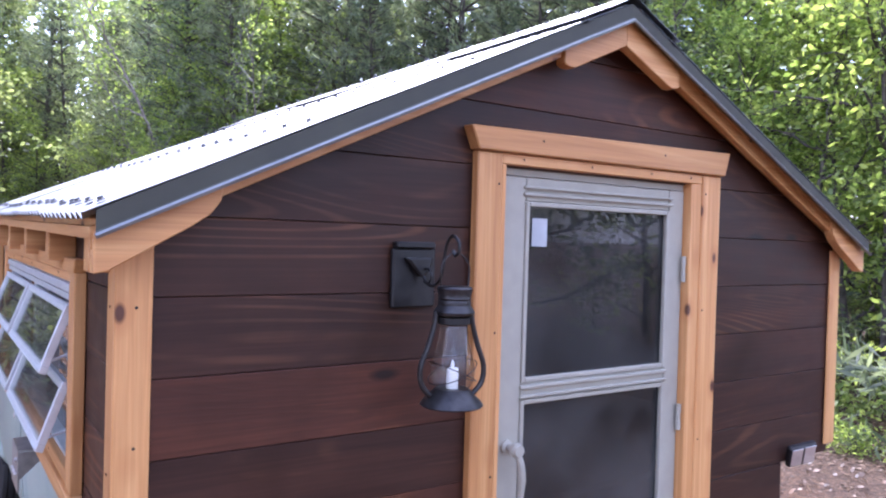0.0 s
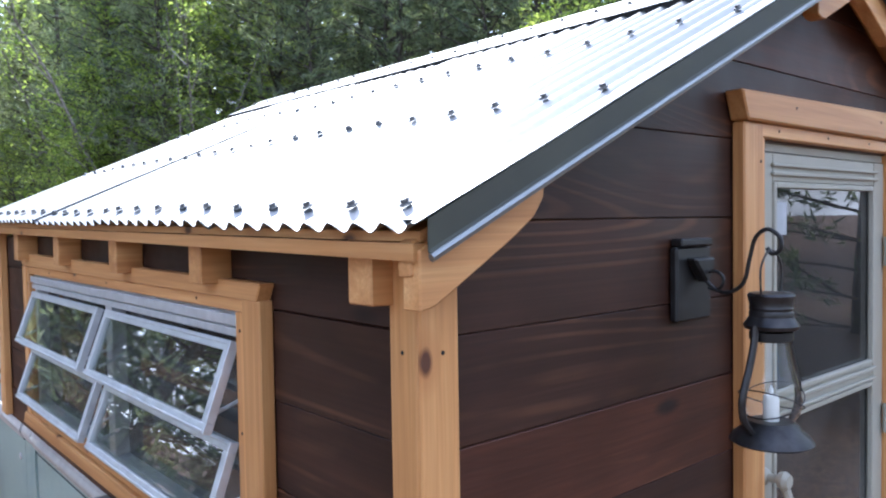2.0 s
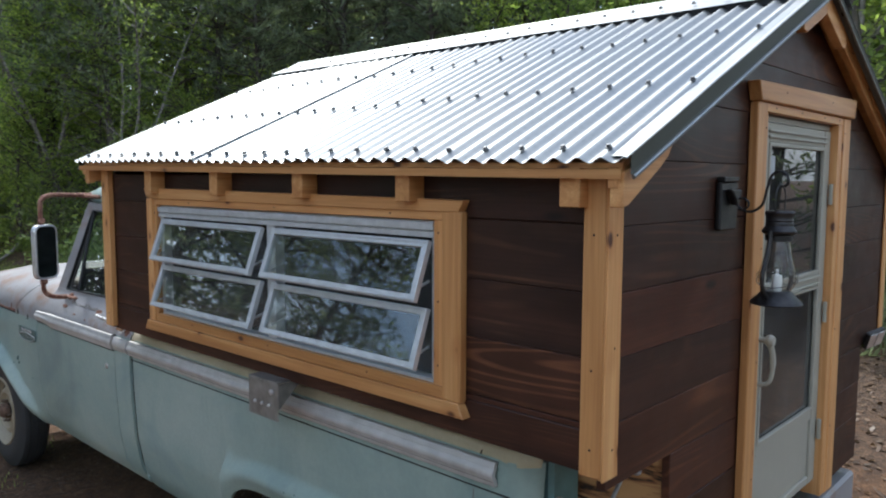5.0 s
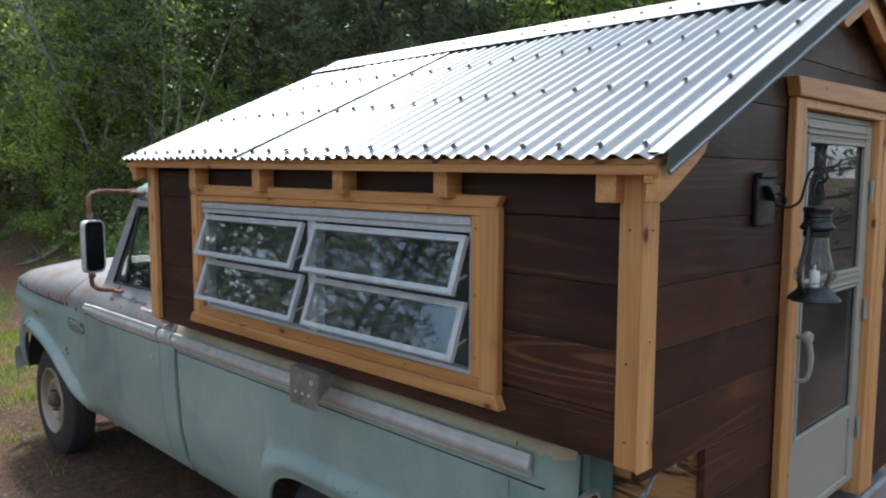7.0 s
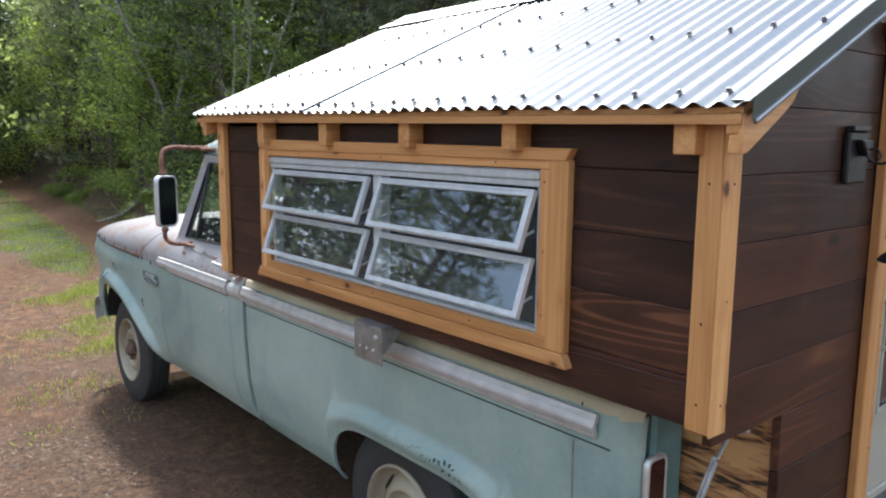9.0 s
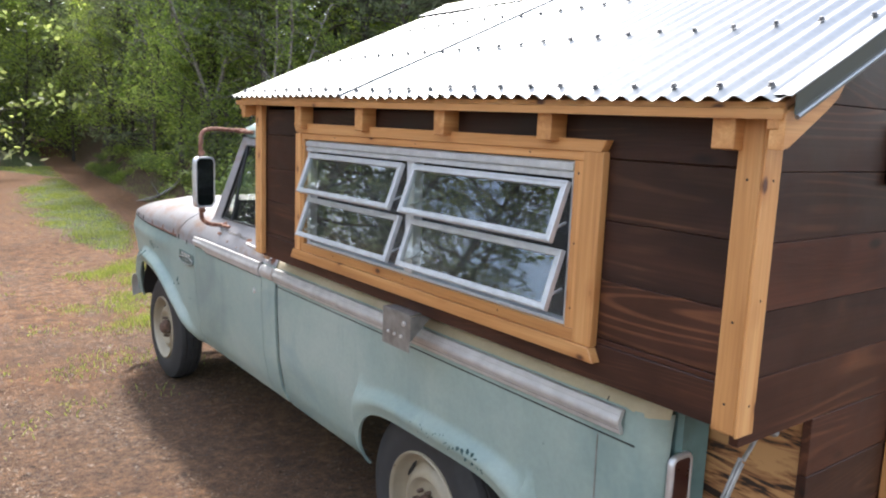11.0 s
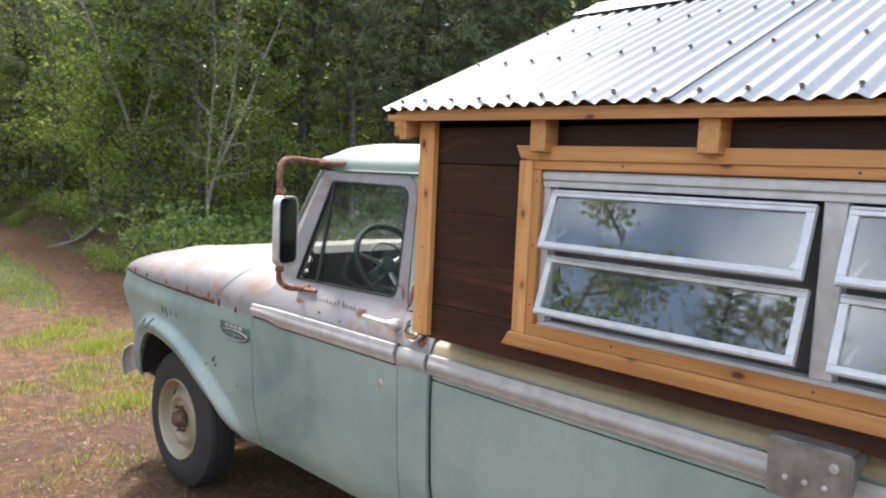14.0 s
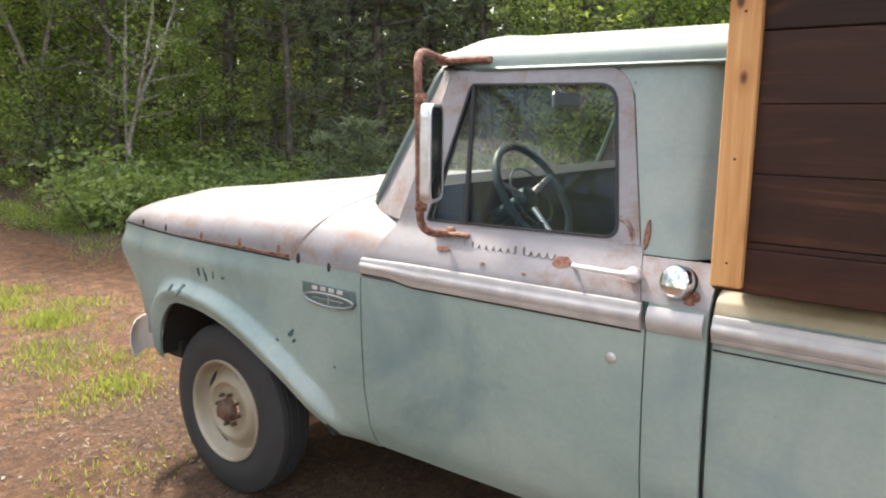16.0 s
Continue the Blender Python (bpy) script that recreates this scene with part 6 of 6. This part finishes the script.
def broadleaf(seed, height, spread, count, leaf, wood, label, base=0.12, size=0.10, stems=1):
    r = np.random.default_rng(seed)
    tree = thing("tree", (0, 0, 0), label, "tree")
    bm, ends = bmesh.new(), []
    for st in range(stems):
        lean_v = (r.normal() * (0.06 + 0.10 * (stems > 1)), r.normal() * (0.06 + 0.10 * (stems > 1)), 1)
        trunk = bent(r, (r.normal() * 0.12 * (stems > 1), r.normal() * 0.12 * (stems > 1), -0.1), lean_v, height, 12, 0.06)
        r0 = height * 0.0105 / stems ** 0.4
        tube(bm, trunk, [r0 * (1.25 if k == 0 else 1) * (1 - 0.9 * k / 12) for k in range(13)], 8)
        for b in range(int(24 / stems ** 0.5)):
            t = base + (1 - base) * (b + r.uniform()) / (24 / stems ** 0.5)
            k = min(11, int(t * 12))
            p = trunk[k].lerp(trunk[k + 1], t * 12 - k)
            az = r.uniform(0, 2 * math.pi)
            ln = spread * (1.15 - 0.75 * t) * r.uniform(0.6, 1.15)
            limb = bent(r, p, (math.cos(az), math.sin(az), 0.35 + 0.5 * r.uniform()), ln, 6, 0.16, 0.01)
            tube(bm, limb, [r0 * 0.38 * (1 - 0.85 * q / 6) for q in range(7)], 5)
            for q in (2, 3, 4, 5, 6):
                ends.append(limb[q])
                for _ in range(2):
                    tw = bent(r, limb[q], unit(r, 1)[0] * np.array((1, 1, 0.5)), ln * 0.34, 3, 0.2)
                    tube(bm, tw, [r0 * 0.10, r0 * 0.08, r0 * 0.06, r0 * 0.03], 4)
                    ends += [tw[1], tw[2], tw[3], tw[3]]
    part("trunk", bm, wood, tree, "", True, 60)
    e = np.array([tuple(p) for p in ends])
    c = e[r.integers(0, len(e), count)] + r.normal(size=(count, 3)) * np.array((0.16, 0.16, 0.12))
    al, ac = leaves_at(r, c, size)
    quads("crown", c, al, ac, leaf, tree)
    return tree


def pine(seed, height, spread, label, low=0.04, tufts=9, dead=0):
    r = np.random.default_rng(seed)
    tree = thing("pine_tree", (0, 0, 0), label, "tree")
    bm, c, d = bmesh.new(), [], []
    trunk = bent(r, (0, 0, -0.1), (r.normal() * 0.03, r.normal() * 0.03, 1), height, 12, 0.015)
    r0 = height * 0.0115
    tube(bm, trunk, [r0 * (1 - 0.93 * k / 12) for k in range(13)], 8)
    levels = int(height * 2.6)
    for lv in range(levels):
        t = low + (1 - low) * lv / levels
        k = min(11, int(t * 12))
        p = trunk[k].lerp(trunk[k + 1], t * 12 - k)
        for b in range(5):
            az = lv * 0.7 + b * 2 * math.pi / 5 + r.uniform(-0.3, 0.3)
            ln = spread * (1 - t) ** 0.7 * r.uniform(0.55, 1.1) + 0.15
            br = bent(r, p, (math.cos(az), math.sin(az), 0.10 + 0.25 * t), ln, 5, 0.07, 0.015)
            tube(bm, br, [r0 * 0.22 * (1 - 0.85 * q / 5) for q in range(6)], 4)
            for _ in range(tufts):
                s = r.uniform(0.2, 1.0) ** 0.7 * 5
                q = min(4, int(s))
                at = np.array(br[q].lerp(br[q + 1], s - q)) + r.normal(size=3) * np.array((0.16, 0.16, 0.06)) * min(1, ln)
                ax = unit(r, 1)[0] * 0.5 + np.array((math.cos(az), math.sin(az), 0.45))
                for _ in range(7):
                    c.append(at + r.normal(size=3) * 0.045)
                    d.append(ax + r.normal(size=3) * 0.75)
    for b in range(dead):
        t = low * r.uniform(0.12, 1.0)
        k = min(11, int(t * 12))
        az = r.uniform(0, 2 * math.pi)
        stick = bent(r, trunk[k].lerp(trunk[k + 1], t * 12 - k), (math.cos(az), math.sin(az), r.uniform(-0.15, 0.3)), spread * r.uniform(0.25, 0.7), 5, 0.12)
        tube(bm, stick, [r0 * 0.14 * (1 - 0.8 * q / 5) for q in range(6)], 4)
        tube(bm, bent(r, stick[3], unit(r, 1)[0], spread * 0.22, 3, 0.15), [r0 * 0.06, r0 * 0.05, r0 * 0.04, r0 * 0.02], 4)
    part("trunk", bm, M_BARK, tree, "", True, 60)
    c, d = np.array(c), np.array(d)
    d /= np.linalg.norm(d, axis=1)[:, None]
    s = np.cross(d, unit(r, len(d)))
    s /= np.linalg.norm(s, axis=1)[:, None]
    L = r.uniform(0.07, 0.15, len(d))[:, None]
    quads("crown", c + d * L * 0.4, d * L, s * 0.017, M_NEEDLE, tree)
    return tree


def shrub(seed, h, w, count, leaf, label, size=0.075):
    r = np.random.default_rng(seed)
    bush = thing("bush", (0, 0, 0), label, "bush")
    bm, ends = bmesh.new(), []
    for _ in range(16):
        az, tl = r.uniform(0, 2 * math.pi), r.uniform(0.1, 0.9)
        st = bent(r, (r.normal() * 0.12, r.normal() * 0.12, -0.03), (math.cos(az) * tl * w / h, math.sin(az) * tl * w / h, 1), h * r.uniform(0.6, 1.1), 6, 0.16)
        tube(bm, st, [0.010 * (1 - 0.8 * k / 6) for k in range(7)], 4)
        ends += st[2:] + st[4:]
    part("woody_stem", bm, M_BARK, bush)
    e = np.array([tuple(p) for p in ends])
    c = e[r.integers(0, len(e), count)] + r.normal(size=(count, 3)) * np.array((0.13, 0.13, 0.09))
    c[:, 2] = np.maximum(c[:, 2], 0.03)
    al, ac = leaves_at(r, c, size)
    quads("foliage", c, al, ac, leaf, bush)
    return bush


proto = {
    "maple": broadleaf(11, 8.0, 2.6, 6400, M_LEAF_A, M_BARK, "young leafy tree with fresh light-green leaves at the clearing's edge", 0.05, 0.13),
    "cherry": broadleaf(12, 7.5, 2.3, 4600, M_LEAF_A, M_BARK, "slender tree with bright green spring leaves", 0.12, 0.12),
    "oak": broadleaf(13, 8.5, 2.9, 6600, M_LEAF_B, M_BARK, "dense tree with deep green leaves in the woods", 0.03, 0.15),
    "birch": broadleaf(14, 8.5, 1.7, 3000, M_LEAF_A, M_BIRCH, "leaning pale-barked birch clump with sparse leaves", 0.18, 0.10, 3),
    "pine_a": pine(21, 12.0, 2.7, "tall dark pine with drooping needled branches", 0.03, 8),
    "pine_b": pine(22, 9.0, 2.6, "dense dark green pine in the woods", 0.02, 8),
    "pine_t": pine(24, 11.0, 2.4, "pine with a bare dark trunk and dead lower branches", 0.36, 9, 46),
    "pine_s": pine(23, 2.2, 0.75, "young pine with upright candles", 0.05, 8),
    "bush_a": shrub(31, 0.8, 0.9, 1300, M_FERN, "low light-green shrub at the wood's edge", 0.10),
    "bush_b": shrub(32, 1.3, 1.0, 1500, M_LEAF_B, "leafy green undergrowth shrub in the woods"),
    "bush_c": shrub(33, 0.55, 0.8, 900, M_LEAF_A, "small bright green seedling clump", 0.06),
}
GROUPS = {"maple": "broadleaf trees", "cherry": "broadleaf trees", "oak": "broadleaf trees", "birch": "birch clumps", "pine_a": "pines", "pine_b": "pines", "pine_t": "bare-trunked pines", "pine_s": "young pines", "bush_a": "edge shrubs", "bush_b": "undergrowth", "bush_c": "seedlings"}
for k, o in proto.items():
    tagged(o, group=GROUPS[k])
used = set()


def plant(kind, x, y, s=1.0, turn=0.0):
    o = proto[kind]
    m = pose(x, y, ground_z(x, y) - 0.02, 0, 0, turn) @ Matrix.Scale(s, 4)
    if kind not in used:
        used.add(kind)
        o.matrix_basis = m
        return
    c = copy_thing(o, pose(x, y, ground_z(x, y) - 0.02, 0, 0, turn))
    c.scale = (s, s, s * (0.9 + 0.2 * ((x * 7.3 + y * 3.1) % 1)))


def edge_r(az):
    """Distance of the wood's edge from the truck's tail, by bearing from straight ahead."""
    return table([(-20, 24), (-4, 30), (5, 36), (9, 33), (11.5, 24), (13.5, 17), (16.6, 14.0), (22, 13.5), (32, 13.5), (42, 13.5), (55, 12.5), (70, 10.5), (82, 9.0), (100, 9)], az)


def at_az(az, d):
    return d * math.sin(radians(az)), d * math.cos(radians(az))


# single trees that stand out at the edge, then the woods behind
for kind, az, d, s in (("birch", 17.6, 17.4, 1.0), ("cherry", 21.0, 17.2, 0.85), ("cherry", 12.0, 27.0, 0.9), ("birch", 14.6, 21.0, 0.9), ("pine_a", 38, 15.5, 1.0), ("pine_b", 46, 15.0, 1.05), ("maple", 28, 17.0, 0.9),
                       ("pine_b", 33, 16.5, 0.95), ("pine_s", 33.3, 11.9, 0.85), ("pine_s", 31.2, 12.3, 0.78), ("pine_s", 35.2, 12.2, 0.75), ("maple", 61, 13.5, 0.9), ("cherry", 55, 12.6, 0.85), ("cherry", 72, 10.5, 1.0), ("maple", 80, 9.5, 0.9), ("birch", 77, 9.6, 1.1), ("pine_s", 79, 7.6, 1.2), ("cherry", 66, 11.0, 0.9), ("maple", 58, 12.0, 0.8),
                       ("cherry", 50.5, 12.2, 0.7)):
    x, y = at_az(az, d)
    plant(kind, x, y, s, az * 37 % 360)
rng = random.Random(77)
for row, (off, n, kinds) in enumerate(((1.5, 30, ("oak", "maple", "pine_b", "pine_a", "pine_b")), (8.0, 15, ("pine_a", "pine_b", "oak", "pine_b")), (14.0, 18, ("pine_a", "pine_b", "oak")))):
    for k in range(n):
        az = -16 + 112 * (k + rng.uniform(0.1, 0.9)) / n
        x, y = at_az(az, edge_r(az) + off + (2.0 if 14 < az < 52 else 0.0) + rng.uniform(-0.8, 2.0))
        if abs(x - track_x(y)) > 2.4 - 0.4 * row or y > 36:
            light = 2 < az < 30 or az > 56
            kind = rng.choice(("maple", "cherry", "oak", "pine_b", "maple") if light and row == 0 else ("pine_a", "pine_b", "pine_b") if 30 <= az <= 56 else kinds)
            plant(kind, x, y, rng.uniform(0.85, 1.2) * (0.9, 0.65, 0.8)[row] * (1.0 if az > 12 else 1.2), rng.uniform(0, 360))
for k in range(70):
    az = -14 + 108 * (k + rng.random()) / 70
    x, y = at_az(az, edge_r(az) + rng.uniform(-0.6, 2.5) + (2.2 if 10.5 < az < 17 else 0.0))
    if abs(x - track_x(y)) > 1.9:
        plant(rng.choice(("bush_a", "bush_c") if 17 < az < 52 else ("bush_b", "bush_a", "bush_b", "bush_c")), x, y, rng.uniform(0.6, 1.3), rng.uniform(0, 360))
for k in range(60):
    az = 16.6 + 34 * (k + rng.random()) / 60
    x, y = at_az(az, edge_r(az) - rng.uniform(-0.8, 1.6))
    plant(rng.choice(("bush_a", "bush_a", "bush_c")), x, y, rng.uniform(0.55, 1.25), rng.uniform(0, 360))
for k in range(13):
    plant(rng.choice(("oak", "maple", "oak")), -3 + k * 1.5 + rng.uniform(-0.4, 0.4), rng.uniform(38, 43), rng.uniform(1.2, 1.6), rng.uniform(0, 360))
# bare pine trunks standing in the shade just inside the edge
for k in range(12):
    az = 7 + 46 * (k + rng.uniform(0.0, 1.0)) / 12
    x, y = at_az(az, edge_r(az) + rng.uniform(1.2, 5.0))
    if abs(x - track_x(y)) > 1.6:
        plant("pine_t", x, y, rng.uniform(0.75, 1.15), rng.uniform(0, 360))
for az, d, kind, s in ((-9, 30, "pine_a", 1.25), (-5, 33, "oak", 1.5), (-2, 31, "pine_b", 1.5), (1, 37, "pine_a", 1.5), (3.5, 41, "oak", 1.7), (6, 39, "pine_a", 1.4), (8.5, 36, "pine_b", 1.4), (10.5, 31, "oak", 1.3), (13, 25, "pine_a", 0.95)):
    x, y = at_az(az, d)
    plant(kind, x, y, s, az * 41 % 360)
# bright saplings where the sun reaches the edge
for az, off, kind, s in ((8.5, -1.5, "cherry", 0.75), (10.5, -1.0, "maple", 0.62), (12.6, 0.4, "cherry", 0.60), (14.2, 0.8, "maple", 0.55), (15.6, 2.0, "cherry", 0.62), (18.6, 2.6, "maple", 0.62), (20.2, 1.6, "birch", 0.72), (22.5, 2.2, "cherry", 0.66), (25.0, 1.8, "cherry", 0.5),
                         (5.5, -2.0, "maple", 0.8), (30.5, 2.2, "cherry", 0.55), (48.0, 0.8, "maple", 0.6), (63.0, 0.0, "cherry", 0.7), (69.0, 0.4, "maple", 0.7)):
    x, y = at_az(az, edge_r(az) + off)
    plant(kind, x, y, s, az * 53 % 360)
# low plants along the footpath
for k in range(64):
    y = 11.5 + 17 * rng.random()
    x = track_x(y) + rng.choice((0.75, 0.75, 0.75, -0.7)) + rng.uniform(0, 2.2) * (1 if rng.random() < 0.85 else 0)
    plant(rng.choice(("bush_c", "bush_c", "bush_a")), x, y, rng.uniform(0.3, 0.65), rng.uniform(0, 360))
# trees behind the camera, seen in the panes
# The last four are added to keep sky light off the back wall
for x, y, kind, s in ((-13, -3, "pine_a", 1.0), (-15, 2, "oak", 1.0), (-12, 6.5, "pine_b", 1.0), (-16, 9, "pine_a", 1.1), (-13, 13, "maple", 1.0), (-14, 18, "pine_a", 1.1), (-9, 24, "pine_b", 1.1), (-10, -9, "pine_b", 1.1), (-3, -14, "oak", 1.0), (5, -13, "pine_a", 1.0), (11, -8, "maple", 1.0), (-19, 5, "pine_a", 1.2), (-20, 14, "pine_b", 1.2), (-4, 22, "pine_b", 1.7), (-6.5, 19, "oak", 1.6), (-9, 17, "pine_b", 1.6), (-12, 11, "oak", 1.5), (-7, 26, "pine_a", 1.6), (-2, 26, "oak", 1.5), (-12, 21, "pine_a", 1.5), (-10.5, 2.5, "maple", 0.9), (-10, 14, "pine_b", 1.4), (-2, 19, "pine_b", 1.3), (-6, 15, "pine_b", 1.7), (-8.5, 19.5, "oak", 1.8), (-4.5, 20, "pine_a", 1.5), (-7.5, 23, "pine_b", 1.9), (-7.5, -9.5, "pine_b", 1.1), (1.5, -11.5, "pine_b", 1.2), (7.5, -8.5, "oak", 1.1), (11.0, -3.5, "pine_b", 1.1)):
    plant(kind, x, y, s, (x * 31 + y * 17) % 360)

# far woods, too deep to tell single trees apart
r = np.random.default_rng(5)
cs = []
while len(cs) < 52000:
    az, d, z = r.uniform(-6, 96) if r.uniform() < 0.65 else r.uniform(-6, 22), r.uniform(8, 24), r.uniform(0, 1) ** 1.2
    z *= 11 if az > 22 else 14 if az > 13 else 20
    d += 0 if az > 13 else 9
    x, y = at_az(az, edge_r(az) + d)
    if noise.noise((x * 0.35, y * 0.35, z * 0.35)) > -0.12:
        cs.append((x, y, z + ground_z(x, y)))
cs = np.array(cs)
al, ac = leaves_at(r, cs, 0.62, 0.6)
tagged(quads("far_woods", cs, al, ac, M_LEAF_B), "dense dark foliage deep in the woods", "woods", "", "stuff")

for x, y, kind, s in ((6.6, 3.6, "bush_a", 0.9), (7.6, 2.9, "bush_a", 0.8), (5.9, 4.8, "bush_a", 1.0), (6.9, 2.2, "bush_c", 0.7), (8.6, 3.6, "bush_b", 0.9), (7.4, 5.2, "bush_b", 0.9)):
    plant(kind, x, y, s, (x * 47) % 360)

# fallen branch
bx, by = 3.9, 16.7
fb = thing("fallen_branch", (bx, by, 0), "bare grey fallen branch lying at the wood's edge", "branch")
rr = np.random.default_rng(9)
fpts = [Vector((bx - 0.55, by + 0.1, ground_z(bx - 0.55, by + 0.1) + 0.03)), Vector((bx - 0.25, by, ground_z(bx - 0.25, by) + 0.10)), Vector((bx + 0.1, by, ground_z(bx, by) + 0.20)), Vector((bx + 0.5, by - 0.05, ground_z(bx + 0.5, by) + 0.24)), Vector((bx + 1.0, by - 0.1, ground_z(bx + 1, by) + 0.12))]
part("limb", tube(bmesh.new(), smooth_path(fpts, 4), 0.032, 7), M_BIRCH, fb, "", True)
for k, dv in ((0, (-0.5, 0.1, 0.02)), (1, (-0.2, -0.2, 0.25)), (2, (0.2, -0.1, 0.3))):
    part("twig", tube(bmesh.new(), bent(rr, fpts[k], dv, 0.4, 4, 0.15), [0.022, 0.018, 0.014, 0.010, 0.005], 5), M_BIRCH, fb)

# grass and litter
r = np.random.default_rng(6)
pos, tall = [], []
while len(pos) < 26000:
    y = 8.6 + 20 * r.uniform() ** 1.7
    x = track_x(y) + r.uniform(-3.2, 3.5)
    b, t = track_cover(x, y)
    if r.uniform() < t * (0.25 + max(0, noise.noise((x * 1.9, y * 1.9, 2)) + 0.15) * 2.4):
        pos.append((x, y, ground_z(x, y)))
        tall.append(r.uniform(0.03, 0.10) * (1 + 0.4 * noise.noise((x * 1.2, y * 1.2, 6))))
# single tufts in the dirt: place, spread, number of blades, height
TUFTS = ((0.54, 8.57, 0.17, 520, 0.09), (0.92, 8.80, 0.16, 560, 0.11), (0.93, 7.95, 0.15, 760, 0.13), (0.60, 7.25, 0.17, 380, 0.09), (0.44, 6.80, 0.13, 260, 0.08), (0.52, 6.20, 0.16, 480, 0.11),
         (0.80, 6.70, 0.14, 240, 0.08), (0.06, 6.95, 0.11, 150, 0.06), (-0.06, 5.20, 0.16, 120, 0.06), (-0.38, 5.00, 0.12, 80, 0.05), (1.20, 9.15, 0.18, 420, 0.09), (1.35, 8.30, 0.18, 380, 0.09), (0.15, 6.10, 0.13, 110, 0.06), (-0.35, 6.3, 0.16, 90, 0.05))
for cx_, cy_, sp_, n_, h_ in TUFTS:
    for _ in range(n_):
        u_, v_ = r.normal() * sp_, r.normal() * sp_
        pos.append((cx_ + u_, cy_ + v_, ground_z(cx_, cy_)))
        tall.append(h_ * r.uniform(0.5, 1.1) * math.exp(-(u_ * u_ + v_ * v_) / (6 * sp_ * sp_)))
for _ in range(46):
    cx_, cy_ = r.uniform(-1.6, 1.6), r.uniform(3.6, 9.5)
    for _ in range(int(r.uniform(8, 45))):
        pos.append((cx_ + r.normal() * 0.10, cy_ + r.normal() * 0.10, ground_z(cx_, cy_)))
        tall.append(r.uniform(0.02, 0.06))
pos = np.array(pos)
n = len(pos)
hgt = np.array(tall)[:, None]
d = r.normal(size=(n, 3)) * 0.35
d[:, 2] = 1
d /= np.linalg.norm(d, axis=1)[:, None]
s = np.cross(d, unit(r, n))
s /= np.linalg.norm(s, axis=1)[:, None]
tagged(quads("grass", pos + d * hgt * 0.48, d * hgt * 0.5, s * 0.0038, M_GRASS), "scattered tufts of fresh green grass", "grass", "", "stuff")
n = 60000
pos = np.stack([r.uniform(-4, 8.5, n), 0.5 + 15 * r.uniform(size=n) ** 0.8, np.full(n, 0.006)], axis=1)
a = r.uniform(0, 2 * math.pi, n)
d = np.stack([np.cos(a), np.sin(a), r.normal(size=n) * 0.12], axis=1)
s = np.stack([-np.sin(a), np.cos(a), np.zeros(n)], axis=1)
for k in range(n):
    pos[k, 2] = ground_z(pos[k, 0], pos[k, 1]) + 0.006
L = 0.010 + 0.045 * r.uniform(0, 1, n)[:, None] ** 1.8
tagged(quads("pine_litter", pos, d * L * 0.5, s * r.uniform(0.0010, 0.0036, n)[:, None], M_LITTER), "brown pine needles and leaf bits on the dirt", "litter", "", "stuff")

n = 34000
pos = np.stack([r.uniform(-2.6, 1.8, n), 2.5 + 7.5 * r.uniform(size=n), np.zeros(n)], axis=1)
keep = np.array([noise.noise((p[0] * 1.1, p[1] * 1.1, 3)) + 0.5 * noise.noise((p[0] * 4, p[1] * 4, 3)) > -0.15 for p in pos])
pos = pos[keep]
n = len(pos)
pos[:, 2] = [ground_z(p[0], p[1]) + 0.008 for p in pos]
a = r.uniform(0, 2 * math.pi, n)
d = np.stack([np.cos(a), np.sin(a), r.normal(size=n) * 0.2], axis=1)
s = np.stack([-np.sin(a), np.cos(a), r.normal(size=n) * 0.3], axis=1)
L = 0.006 + 0.040 * r.uniform(0, 1, n)[:, None] ** 2.5
tagged(quads("twig_litter", pos, d * L * 0.6, s * r.uniform(0.0010, 0.0032, n)[:, None], M_TWIG), "broken twigs, bark bits and straw on the dirt", "litter", "", "stuff")

n = 7000
pos = np.stack([r.uniform(3.2, 10.5, n), r.uniform(-0.5, 6.5, n), np.zeros(n)], axis=1)
pos[:, 2] = [ground_z(p[0], p[1]) + 0.012 for p in pos]
a = r.uniform(0, 2 * math.pi, n)
d = np.stack([np.cos(a), np.sin(a), r.normal(size=n) * 0.35], axis=1)
s = np.stack([-np.sin(a), np.cos(a), r.normal(size=n) * 0.35], axis=1)
L = r.uniform(0.025, 0.07, n)[:, None]
tagged(quads("leaf_carpet", pos, d * L * 0.5, s * L * 0.32, M_DRYLEAF), "carpet of dry brown leaves behind the camper", "leaf litter", "", "stuff")

n = 9000
pos = np.stack([r.uniform(-4, 8.5, n), 0.3 + 14 * r.uniform(size=n) ** 0.8, np.zeros(n)], axis=1)
for k in range(n):
    pos[k, 2] = ground_z(pos[k, 0], pos[k, 1]) + 0.010
a = r.uniform(0, 2 * math.pi, n)
d = np.stack([np.cos(a), np.sin(a), r.normal(size=n) * 0.25], axis=1)
s = np.stack([-np.sin(a), np.cos(a), r.normal(size=n) * 0.25], axis=1)
L = r.uniform(0.012, 0.034, n)[:, None]
tagged(quads("leaf_litter", pos, d * L * 0.5, s * L * 0.3, M_DRYLEAF), "dry brown leaves scattered over the ground", "leaf litter", "", "stuff")
